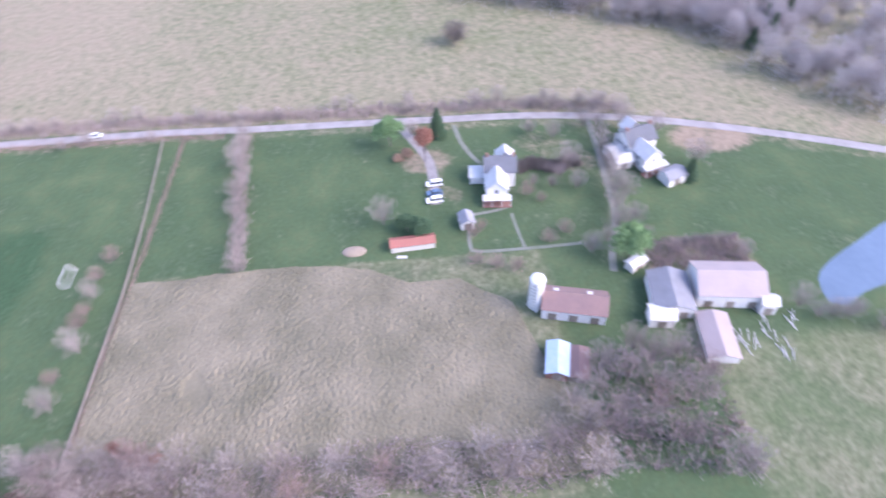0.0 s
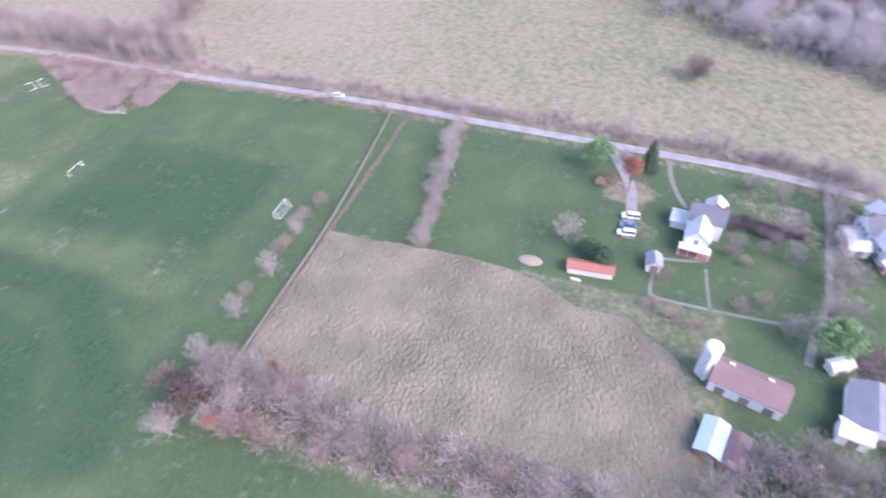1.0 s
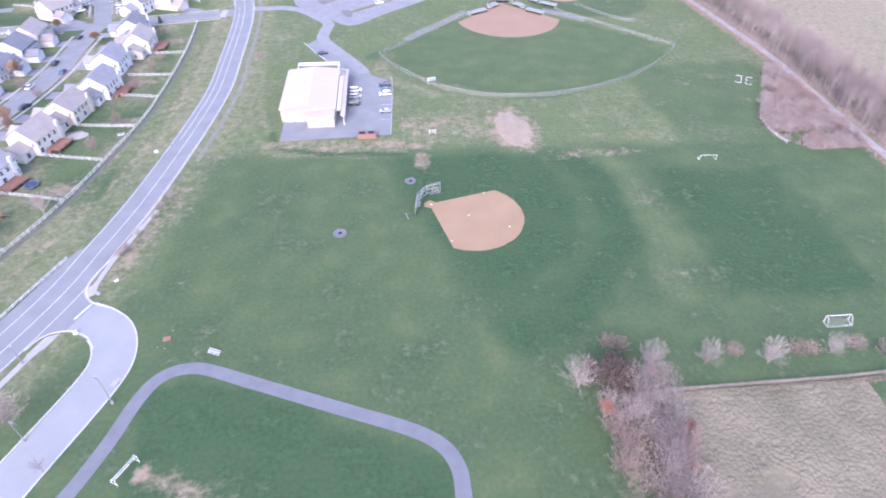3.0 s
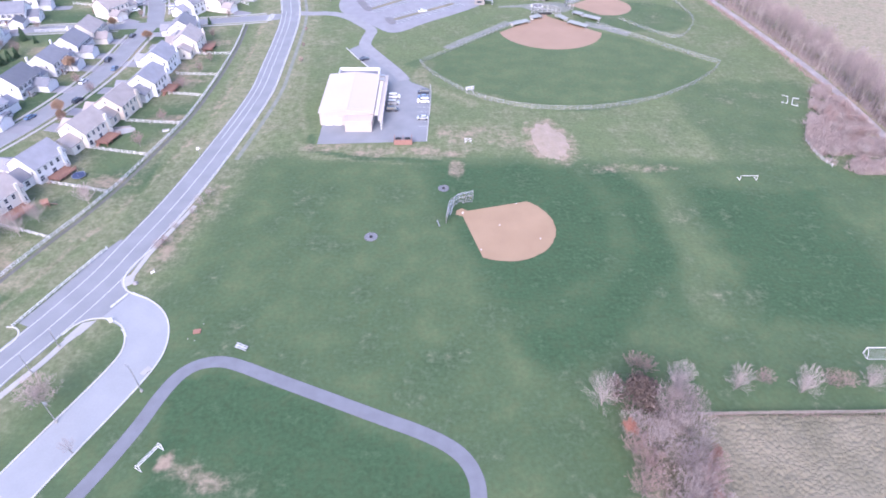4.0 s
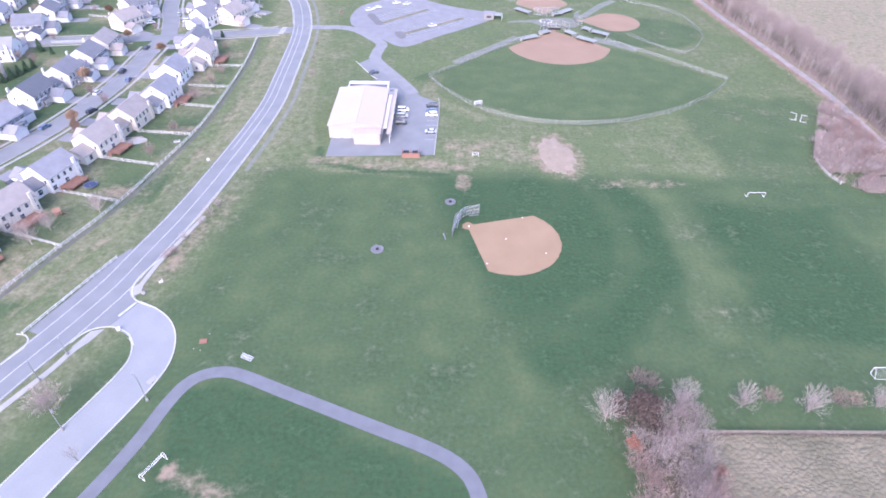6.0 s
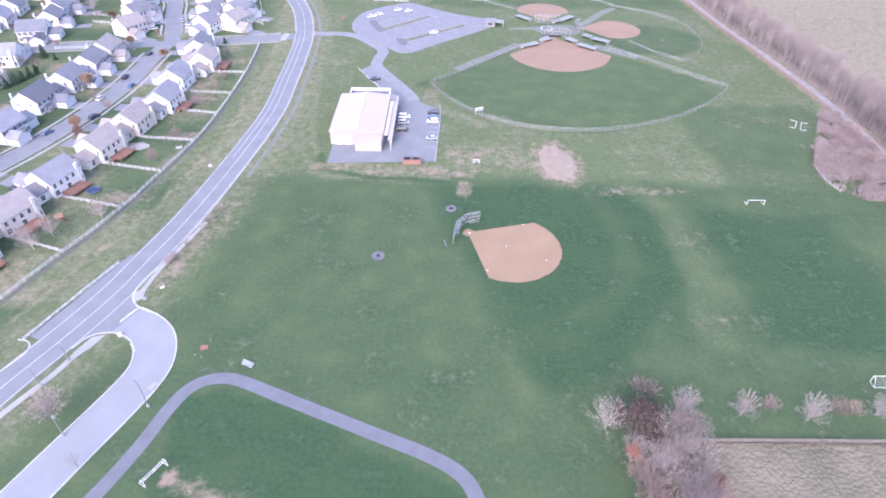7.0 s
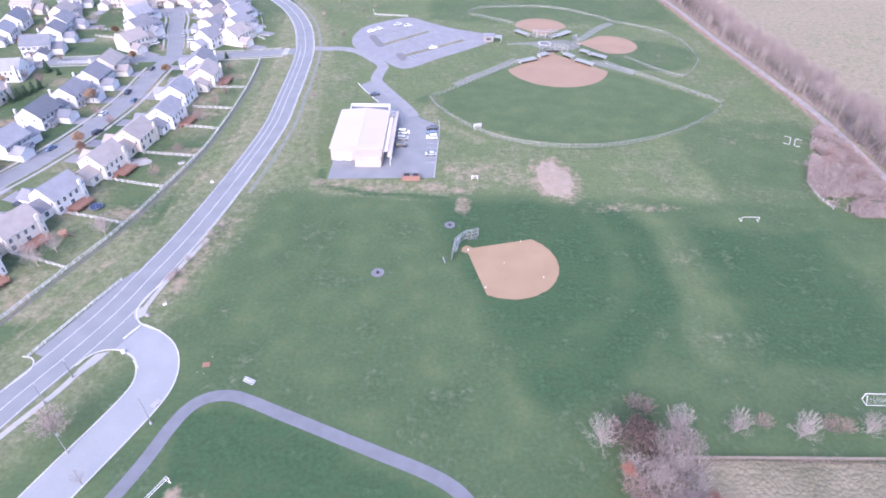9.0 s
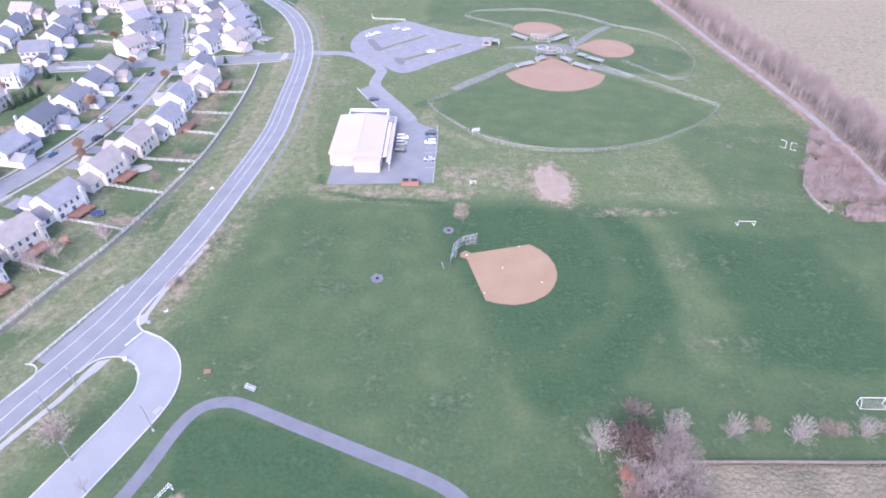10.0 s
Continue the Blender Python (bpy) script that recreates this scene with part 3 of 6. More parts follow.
part("yard_kerb", ribbon(smooth_line([(-4.1, 192.4), (-2.8, 229), (-3.2, 240)], 3), -0.1, 0.25, 0, 0.16), CONCRETE, yard, "white painted kerb")
for k in range(9):
    part("bay_line", Shape().box(-7.6, 203.6 + 3.9 * k, 0.05, -3.4, 203.75 + 3.9 * k, 0.062), PAINT, yard)
setting("car_park", slab([(-54.5, 340), (-54, 351), (-50.9, 362), (-44, 370.5), (-31.5, 380), (-22.8, 382.8), (-10.1, 373.2), (4, 363.4), (24, 354), (25.5, 347), (23.5, 340.5), (10, 327), (-5.5, 313.5), (-18, 300.8), (-25, 300.0), (-32.4, 307.6), (-42.7, 319.6), (-51.5, 329)], 0, 0.055, 2), ASPHALT_OLD, "pale asphalt car park with planted islands", "parking")
park = bpy.data.objects["car_park"]
ISLAND_A, ISLAND_B, ROW_END = smooth_line([(-37.5, 332), (-9.5, 359.5)], 2.7), smooth_line([(-24.5, 316), (11, 345)], 2.7), smooth_line([(-42, 348), (-22, 366.5)], 2.7)
BAYDIR = Vector((0.714, 0.70, 0))
BAYOUT = Vector((BAYDIR.y, -BAYDIR.x, 0))
for line, sides in ((ISLAND_A, (-1, 1)), (ISLAND_B, (-1, 1)), (ROW_END, (1,))):
    part("bay_surface", ribbon(line, -6.3 if -1 in sides else -0.1, 6.3, 0, 0.062), ASPHALT, park, "darker asphalt of the parking bays")
    if len(sides) == 2:
        part("island", ribbon(line[1:-1], -1.2, 1.2, 0, 0.2), DRY, park, "kerbed island of dry grass")
    for side in sides:
        for q in line:
            e0, e1 = q + BAYOUT * side * 1.3, q + BAYOUT * side * 6.2
            u = BAYDIR * 0.09
            part("bay_line", Shape().prism([(e0 - u)[:2], (e1 - u)[:2], (e1 + u)[:2], (e0 + u)[:2]][::side], 0.06, 0.077), PAINT, park)
for bed in ([(-45.5, 347), (-42, 349), (-38.8, 341), (-35.2, 332.5), (-38.5, 330.5), (-42.5, 339)], [(-28, 319.5), (-24, 320), (-21.5, 313), (-24.5, 310.5)]):
    part("end_bed", slab(bed, 0, 0.19, 1.5), PLANT, park, "mulched bed at the end of the bays")
setting("lane_gravel", ribbon(smooth_line(LANE, 4), -1.8, 1.8, 0, 0.04), LANE_STONE, "pale straight farm lane", "road")


# ---------------------------------------------------------------- ball fields
def infield(home, turn, dist, r, mat, label):
    """Clay infield: a corner at home opening along turn, closed by an arc round the pitching spot."""
    c, s = math.cos(radians(turn)), math.sin(radians(turn))
    along = r * math.cos(math.asin(min(1, dist * math.sin(radians(46.5)) / r))) + dist * math.cos(radians(46.5))
    a0 = math.atan2(along * math.sin(radians(46.5)), along * math.cos(radians(46.5)) - dist)
    pts = [(-2.2, 0.0), (-1.4, -1.8), (0.8, -1.6)]
    pts += [(dist + r * math.cos(t), r * math.sin(t)) for t in np.linspace(-a0, a0, 48)]
    pts += [(0.8, 1.6), (-1.4, 1.8)]
    pts = [(home[0] + c * x - s * y, home[1] + s * x + c * y) for x, y in pts]
    rng = random.Random(int(home[0] * 10))
    pts = [(x + rng.uniform(-0.12, 0.12), y + rng.uniform(-0.12, 0.12)) for x, y in pts]
    return tagged(part("infield", flat(pts, 0, 0.03), mat), label, "infield", "", "structure")


infield((7.9, 149.0), -30, 14.1, 15.7, CLAY, "tan clay infield with a pointed home corner")
infield((57.3, 325.0), -89.5, 19.5, 26.5, CLAY_FAR, "broad reddish clay infield")
infield((75.5, 342.0), -4, 18, 14.6, CLAY_FAR, "small reddish clay infield")
infield((56.5, 355.0), 89, 15.6, 15.4, CLAY_FAR, "small reddish clay infield")
for x, y in ((25.1, 153.9), (30.5, 136.3), (12.7, 131.2)):
    ob = part("base", Shape().box(-0.2, -0.2, 0, 0.2, 0.2, 0.09), VINYL)
    ob.matrix_world = pose(x, y, 0.03, 0, 0, 16)
    tagged(ob, "white canvas base on the clay infield", "base", "bases of the clay infield")
plate = part("home_plate", flat([(-0.3, -0.3), (0.3, -0.3), (0.3, 0.1), (0, 0.4), (-0.3, 0.1)], 0, 0.05), WHITE)
plate.matrix_world = pose(7.9, 149, 0.03, 0, 0, -29)
tagged(plate, "white rubber home plate", "home plate")
rub = part("pitching_plate", Shape().box(-0.1, -0.35, 0, 0.1, 0.35, 0.05), WHITE)
rub.matrix_world = pose(19, 142.8, 0.03, 0, 0, -29)
tagged(rub, "white pitching plate set in clay", "pitching plate")


def link_fence(pts, height, label, group="", step=3.0, rail=0.035, closed=False):
    line = smooth_line(pts, step, closed)
    ob = thing("chain_link_fence", Matrix(), label, "fence", group)
    post = Shape().rod((0, 0, 0), (0, 0, height), 0.04, n=5).mesh("post", STEEL)
    fabric, top = Shape(), Shape()
    for i, p in enumerate(line):
        q = part("post", post, None, ob)
        q.location = p
        if i:
            a, b = line[i - 1], p
            fabric.face((a.x, a.y, 0.03), (b.x, b.y, 0.03), (b.x, b.y, height), (a.x, a.y, height))
            top.rod((a.x, a.y, height), (b.x, b.y, height), rail, n=4)
    part("wire_mesh", fabric, LINK, ob, "grey chain-link mesh")
    part("top_rail", top, STEEL, ob)
    return ob


link_fence([(-7.8, 262.1), (-3.5, 252.5), (3.1, 243.1), (10.5, 234), (19.7, 226.2), (29, 221.3), (38.1, 218.8), (48, 217.6), (58.9, 217.8), (70, 219.8), (81.2, 223.4), (93, 228.7), (104, 236), (112, 242.3), (118.9, 249), (125, 255.5), (129.8, 262.7)],
           1.9, "curved grey chain-link outfield fence")
link_fence([(129.8, 262.7), (112.5, 281), (95.5, 298.7), (83, 311.5)], 1.9, "straight chain-link fence along the foul line")
link_fence([(-7.8, 262.1), (10, 280), (26, 297), (41, 312.5)], 1.9, "straight chain-link fence along the foul line")
link_fence([(97, 319.5), (110.2, 301.8), (120.8, 294.7), (131.8, 308.8), (136.4, 321.1), (136.8, 334), (134, 352.4), (124.5, 366.8), (109.5, 376.7), (101.5, 380.6)], 1.6, "chain-link fence round the small outfield")
link_fence([(40.6, 373.4), (25.5, 384), (13, 392.1), (16, 399), (22.6, 404.4), (41.5, 408.5), (64.2, 408.9), (81.6, 400.5), (97.5, 387.1), (101.8, 381.7)], 1.6, "chain-link fence round the far outfield")
setting("foul_track", ribbon(smooth_line([(5, 279), (12.1, 287.5), (24, 299.5), (38, 314.5)], 3), -3.0, 1.8, 0, 0.035), SAND_PATH, "grey gravel track beside the fence", "path")
setting("foul_track_east", ribbon(smooth_line([(77, 314), (87.5, 306.5), (97, 298.5)], 3), -3.4, 3.0, 0, 0.035), SAND_PATH, "grey gravel track beside the fence", "path")
setting("gravel_plaza", slab([(34, 339.6), (48, 342.5), (64, 347), (72, 345), (74, 336), (70, 331), (62, 331.5), (52, 332.5), (47, 338), (34, 337.6)], 0, 0.035), SAND_PATH, "grey gravel plaza between the ball fields", "path")
setting("mound_tracks", slab([(74, 347), (80, 356), (91, 372), (100, 380.5), (103, 378), (94, 368), (86, 357), (79, 347)], 0, 0.03), SAND_PATH, "grey gravel track by the small field", "path")


def backstop(pts, height, label):
    ob = thing("backstop", Matrix(), label, "backstop")
    mesh = Shape()
    middle = Vector((sum(p[0] for p in (pts[0], pts[-1])) / 2, sum(p[1] for p in (pts[0], pts[-1])) / 2, 0))
    middle += (middle - Vector((*pts[1], 0))) * 0.8
    for a, b in zip(pts, pts[1:]):
        a, b = Vector((*a, 0)), Vector((*b, 0))
        n = max(1, round((b - a).length / 2.4))
        for k in range(n + 1):
            p = a.lerp(b, k / n)
            part("post", Shape().rod(p, p + Vector((0, 0, height)), 0.09, n=6), STEEL, ob)
        for z in (0.15, height * 0.5, height):
            part("rail", Shape().rod(a + Vector((0, 0, z)), b + Vector((0, 0, z)), 0.07, n=5), STEEL, ob)
        mesh.face((*a[:2], 0.05), (*b[:2], 0.05), (*b[:2], height), (*a[:2], height))
        mesh.face((a.x, a.y, 0.05), (b.x, b.y, 0.05), (b.x, b.y, height * 0.5), (a.x, a.y, height * 0.5))
        inward = (middle - (a + b) / 2).normalized() * 1.5
        lift = Vector((0, 0, height))
        mesh.face(a + lift, b + lift, b + lift + inward + Vector((0, 0, 0.5)), a + lift + inward + Vector((0, 0, 0.5)))
        part("hood_rail", Shape().rod(a + lift + inward + Vector((0, 0, 0.5)), b + lift + inward + Vector((0, 0, 0.5)), 0.06, n=5), STEEL, ob)
    part("wire_mesh", mesh, LINK, ob, "grey chain-link mesh")
    return ob


backstop([(11.3, 156.2), (6.8, 154.6), (3.6, 150.6), (2.6, 143.4)], 3.4, "tall grey chain-link backstop behind the clay infield")
backstop([(50.5, 324.5), (54.6, 328.4), (62, 328.4), (66, 324.5)], 4.5, "chain-link backstop of the fenced ball field")
backstop([(74.5, 346.5), (71.4, 342.6), (71.6, 337), (74.6, 333.6)], 4, "chain-link backstop of the small ball field")
backstop([(50, 351.5), (54, 349), (60, 349), (64, 351.5)], 4, "chain-link backstop of the far ball field")


def bench(x, y, turn, length=3.0):
    ob = thing("players_bench", pose(x, y, 0, 0, 0, turn), "silver players' bench on steel legs beside the backstop", "bench", "benches by the ball fields")
    part("seat", Shape().box(-length / 2, -0.15, 0.42, length / 2, 0.15, 0.48), STEEL, ob)
    for sx in (-1, 1):
        part("leg", Shape().box(sx * length * 0.38 - 0.04, -0.14, 0, sx * length * 0.38 + 0.04, 0.14, 0.42), STEEL, ob)
    return ob


bench(0.2, 143.2, 105)
bench(9.5, 154.3, 15, 3.5)


def bleachers(x, y, turn, length, rows):
    ob = thing("bleachers", pose(x, y, 0, 0, 0, turn), "small aluminium bleachers standing on the grass", "bleachers", "bleachers")
    for k in range(rows):
        part("seat_plank", Shape().box(-length / 2, 0.6 * k, 0.42 + 0.22 * k, length / 2, 0.6 * k + 0.28, 0.47 + 0.22 * k), ALU, ob)
        part("foot_plank", Shape().box(-length / 2, 0.6 * k - 0.3, 0.14 + 0.22 * k, length / 2, 0.6 * k - 0.03, 0.18 + 0.22 * k), ALU, ob)
    for sx in (-0.42, 0, 0.42):
        part("frame", Shape().box(sx * length - 0.03, -0.3, 0, sx * length + 0.03, 0.6 * rows, 0.14).box(sx * length - 0.03, 0.6 * rows - 0.4, 0, sx * length + 0.03, 0.6 * rows - 0.3, 0.2 + 0.22 * rows), STEEL, ob)
    return ob


bleachers(-47.6, 94.4, -24, 3.2, 2)


DUGOUT = material("pale_green_grey_roof", (0.25, 0.26, 0.25), (0.19, 0.20, 0.19), 0.6, fine=3)


def dugout(x, y, turn, half=3.8, label="grey-green roofed dugout with a wire front"):
    ob = thing("dugout", pose(x, y, 0, 0, 0, turn), label, "dugout", "dugouts of the ball fields")
    part("roof", Shape().box(-half - 0.3, -2.2, 1.15, half + 0.3, 2.0, 1.25), DUGOUT, ob)
    part("back_wall", Shape().box(-half, 1.4, 0, half, 1.6, 1.15), CONCRETE, ob)
    for sx in (-1, 1):
        part("side_wall", Shape().box(sx * half - 0.1, -1.4, 0, sx * half + 0.1, 1.4, 1.15), CONCRETE, ob)
    part("bench", Shape().box(-half + 0.3, 0.5, 0.4, half - 0.3, 0.9, 0.47), WOOD, ob)
    return ob


for x, y, a, half in ((43.0, 312.4, 30, 5.2), (52.5, 321.0, 35, 3.0), (66.2, 320.4, -56, 3.2), (73.0, 310.8, -41, 5.2), (76.0, 326.8, -40, 2.4), (82.1, 320.7, -37, 4.6), (44.0, 355.7, -46, 5.2), (62.8, 351.1, 31, 3.0), (69.0, 356.3, 45, 4.6)):
    dugout(x, y, a, half)
fence_pads = thing("backstop_wall", Matrix(), "low dark padded wall behind the home plate", "wall")
part("padding", Shape().box(54.8, 326.6, 0, 61.6, 326.95, 1.3), DARK, fence_pads)
part("coping", Shape().box(54.7, 326.5, 1.3, 61.7, 327.05, 1.42), DUGOUT, fence_pads)


def goal(x, y, turn, w=6.2, h=2.1, d=1.9, label="white soccer goal with a pale net", netted=True):
    ob = thing("soccer_goal", pose(x, y, 0, 0, 0, turn), label, "soccer goal", "soccer goals")
    for sx in (-1, 1):
        part("post", Shape().rod((sx * w / 2, 0, 0), (sx * w / 2, 0, h), 0.085, n=6), WHITE, ob)
        if not netted:
            part("ground_bar", Shape().rod((sx * w / 2, 0, 0.08), (sx * w / 2, d, 0.08), 0.08, n=5), WHITE, ob)
            continue
        part("stay", Shape().rod((sx * w / 2, 0, h), (sx * w / 2, d * 0.4, h), 0.06, n=5).rod((sx * w / 2, d * 0.4, h), (sx * w / 2, d, 0.05), 0.06, n=5).rod((sx * w / 2, 0, 0.06), (sx * w / 2, d, 0.06), 0.06, n=5), WHITE, ob)
    part("crossbar", Shape().rod((-w / 2, 0, h), (w / 2, 0, h), 0.085, n=6), WHITE, ob)
    if not netted:
        return ob
    part("ground_bar", Shape().rod((-w / 2, d, 0.06), (w / 2, d, 0.06), 0.06, n=5), WHITE, ob)
    net = Shape()
    for k in range(int(w / 0.3) + 1):
        u = -w / 2 + 0.3 * k
        net.rod((u, d * 0.4, h), (u, d, 0.06), 0.008, n=3).rod((u, 0, h), (u, d * 0.4, h), 0.008, n=3)
    for k in range(1, 7):
        v = k / 7
        net.rod((-w / 2, d * (0.4 + 0.6 * v), h * (1 - v)), (w / 2, d * (0.4 + 0.6 * v), h * (1 - v)), 0.008, n=3)
    part("net", net, WHITE, ob, "pale open net")
    return ob


goal(-58.2, 64.9, 61, 5.6, label="white soccer goal beside a worn bare patch")
goal(106.5, 92.9, 180, 6.4, label="white soccer goal with a pale net")
goal(105, 167.5, 0, 5.8, 1.9, label="white soccer goal frame standing on open grass", netted=False)


def fallen_goal(x, y, turn):
    """A goal frame tipped forward, so that crossbar and posts lie on the grass."""
    ob = thing("soccer_goal", pose(x, y, 0, 0, 0, turn), "white soccer goal frame lying flat on the grass", "soccer goal", "soccer goals")
    part("crossbar", Shape().rod((-3.5, 0, 0.08), (3.5, 0, 0.08), 0.09, n=8), WHITE, ob)
    for u in (-3.5, 3.5):
        part("post", Shape().rod((u, 0, 0.08), (u, 2.4, 0.08), 0.09, n=8), WHITE, ob)
        part("stay", Shape().rod((u, 2.3, 0.08), (u * 0.97, 1.7, 0.9), 0.035, n=6), STEEL, ob)


fallen_goal(145.5, 227.1, 62.7)
fallen_goal(147.0, 226.0, 240.8)
goal(11.2, 191.6, 0, 2.2, 1.6, 1.0, label="small white goal on bare soil")


def ring_bed(x, y, r, label):
    ob = thing("stone_ring", pose(x, y, 0), label, "stone ring")
    part("bed", Shape().prism([(r * math.cos(t), r * math.sin(t)) for t in np.linspace(0, 2 * math.pi, 20, endpoint=False)], 0, 0.04), PATH, ob)
    rng = random.Random(int(x * 7))
    for k in range(14):
        t = 2 * math.pi * k / 14
        s = rng.uniform(0.26, 0.4)
        q = part("stone", Shape().rod((0, 0, 0), (0, 0, s), s * 1.1, s * 0.7, 6), PATH, ob)
        q.location = (r * 0.92 * math.cos(t), r * 0.92 * math.sin(t), 0)
    part("hearth", Shape().rod((0, 0, 0.03), (0, 0, 0.35), 0.55, 0.45, 8), DARK, ob, "dark centre block")
    return ob


ring_bed(-19.8, 137.0, 1.9, "grey ring of stones round a dark centre on the grass")
ring_bed(2.0, 162.2, 1.7, "grey ring of stones on worn grass")


def spoil():
    """Low heap of sandy fill."""
    s = Shape()
    n = 44
    for j in range(n + 1):
        for i in range(n + 1):
            u, v = -1 + 2 * i / n, -1 + 2 * j / n
            ang = math.atan2(v, u)
            edge = 0.82 + 0.2 * noise.noise((2.3 * math.cos(ang), 2.3 * math.sin(ang), 3)) + 0.06 * noise.noise((9 * math.cos(ang), 9 * math.sin(ang), 3))
            r = math.hypot(u, v) / edge
            x, y = 41.3 + 8.6 * u - 1.5 * v, 193.0 + 17 * v
            h = max(0, 1 - r * r)
            s.v.append((x, y, -0.08 + 0.6 * h * (0.75 + 0.5 * noise.noise((x * 0.35, y * 0.35, 1))) + 0.16 * noise.noise((x * 1.3, y * 1.3, 5)) * min(1, 3 * h)))
    for j in range(n):
        for i in range(n):
            k = j * (n + 1) + i
            s.f.append((k, k + 1, k + n + 2, k + n + 1))
    return tagged(part("spoil_heap", s, SAND, smooth=True), "low pale sandy heap of fill on the grass", "soil heap", "", "stuff")


spoil()


def scoreboard():
    ob = thing("scoreboard", pose(13.6, 232.6, 0, 0, 0, 200), "small white scoreboard on two posts by the fence", "scoreboard")
    for sx in (-1.4, 1.4):
        part("post", Shape().box(sx - 0.1, -0.1, 0, sx + 0.1, 0.1, 2.0), STEEL, ob)
    board = part("board", Shape().box(-1.8, -0.12, 1.3, 1.8, 0.12, 2.7), VINYL, ob)
    for k in range(3):
        part("marking", Shape().box(-1.5 + 1.05 * k, 0.13, 1.6, -0.8 + 1.05 * k, 0.15, 2.4), SIGNBAR, board, "dark illegible panel")
    return ob


scoreboard()
circ = thing("flag_circle", pose(55.6, 340.4, 0), "round white-kerbed bed with a flagpole", "flagpole bed")
part("kerb", Shape().prism([(3.5 * math.cos(t), 3.5 * math.sin(t)) for t in np.linspace(0, 2 * math.pi, 24, endpoint=False)], 0, 0.2), VINYL, circ)
part("bed", Shape().prism([(2.9 * math.cos(t), 2.9 * math.sin(t)) for t in np.linspace(0, 2 * math.pi, 24, endpoint=False)], 0.2, 0.24), PLANT, circ)
part("pole", Shape().rod((0, 0, 0.2), (0, 0, 8), 0.08, 0.04, 6), STEEL, circ)


# ---------------------------------------------------------------- buildings
def gable_roof(w, d, z, rise, over=0.45, thick=0.16, along="x"):
    """Two roof slopes over a w by d plan centred on the origin; the ridge runs along x or y."""
    s = Shape()
    if along == "x":
        half, length, turn = d / 2, w / 2 + over, Matrix()
    else:
        half, length, turn = w / 2, d / 2 + over, pose(0, 0, 0, 0, 0, 90)
    drop = rise / half * over
    for side in (-1, 1):
        a, b = side * (half + over), 0.0
        pts = [(-length, a, z - drop), (length, a, z - drop), (length, b, z + rise), (-length, b, z + rise)]
        low = [turn @ Vector(p) for p in pts]
        top = [p + Vector((0, 0, thick)) for p in low]
        k = len(s.v)
        s.v += [tuple(p) for p in low + top]
        quads = [(0, 1, 2, 3), (7, 6, 5, 4), (0, 4, 5, 1), (1, 5, 6, 2), (2, 6, 7, 3), (3, 7, 4, 0)]
        s.f += [tuple(k + q for q in (quad if side > 0 else quad[::-1])) for quad in quads]
    return s


def gable_walls(w, d, z, rise, along="x"):
    """Walls with pointed ends, set under a gable roof."""
    s = Shape().box(-w / 2, -d / 2, 0, w / 2, d / 2, z)
    if along == "x":
        for sx in (-1, 1):
            x = sx * (w / 2 - 0.001)
            tri = [(x, -d / 2, z), (x, d / 2, z), (x, 0, z + rise)]
            s.face(*(tri if sx > 0 else tri[::-1]))
    else:
        for sy in (-1, 1):
            y = sy * (d / 2 - 0.001)
            tri = [(w / 2, y, z), (-w / 2, y, z), (0, y, z + rise)]
            s.face(*(tri if sy > 0 else tri[::-1]))
    return s


WINDOW_MESH = {}


def window(parent, x, y, z, face, w=1.0, h=1.5, shutters=False):
    """A window: white frame, dark pane; face 0 looks to -y, 90 to +x, 180 to +y, 270 to -x."""
    key = (w, h)
    if key not in WINDOW_MESH:
        fr = Shape().box(-w / 2 - 0.1, -0.06, -0.1, w / 2 + 0.1, 0.0, 0).box(-w / 2 - 0.1, -0.06, h, w / 2 + 0.1, 0, h + 0.1)
        fr.box(-w / 2 - 0.1, -0.06, 0, -w / 2, 0, h).box(w / 2, -0.06, 0, w / 2 + 0.1, 0, h).box(-w / 2, -0.05, h * 0.48, w / 2, -0.01, h * 0.53)
        WINDOW_MESH[key] = fr.mesh("window", WHITE), Shape().box(-w / 2, -0.03, 0, w / 2, 0.02, h).mesh("pane", GLASS)
        WINDOW_MESH["s", w, h] = Shape().box(-0.24, -0.05, 0, 0.24, 0, h).mesh("shutter", SHINGLE_DARK)
    ob = part("window", WINDOW_MESH[key][0], None, parent)
    ob.matrix_local = pose(x, y, z, 0, 0, face)
    part("pane", WINDOW_MESH[key][1], None, ob, "dark glass pane")
    if shutters:
        for sx in (-1, 1):
            q = part("shutter", WINDOW_MESH["s", w, h], None, ob, "dark louvred shutter")
            q.location = (sx * (w / 2 + 0.36), 0, 0)
    return ob


def place_part(ob, x, y, z=0, rz=0):
    ob.matrix_local = pose(x, y, z, 0, 0, rz)
    return ob


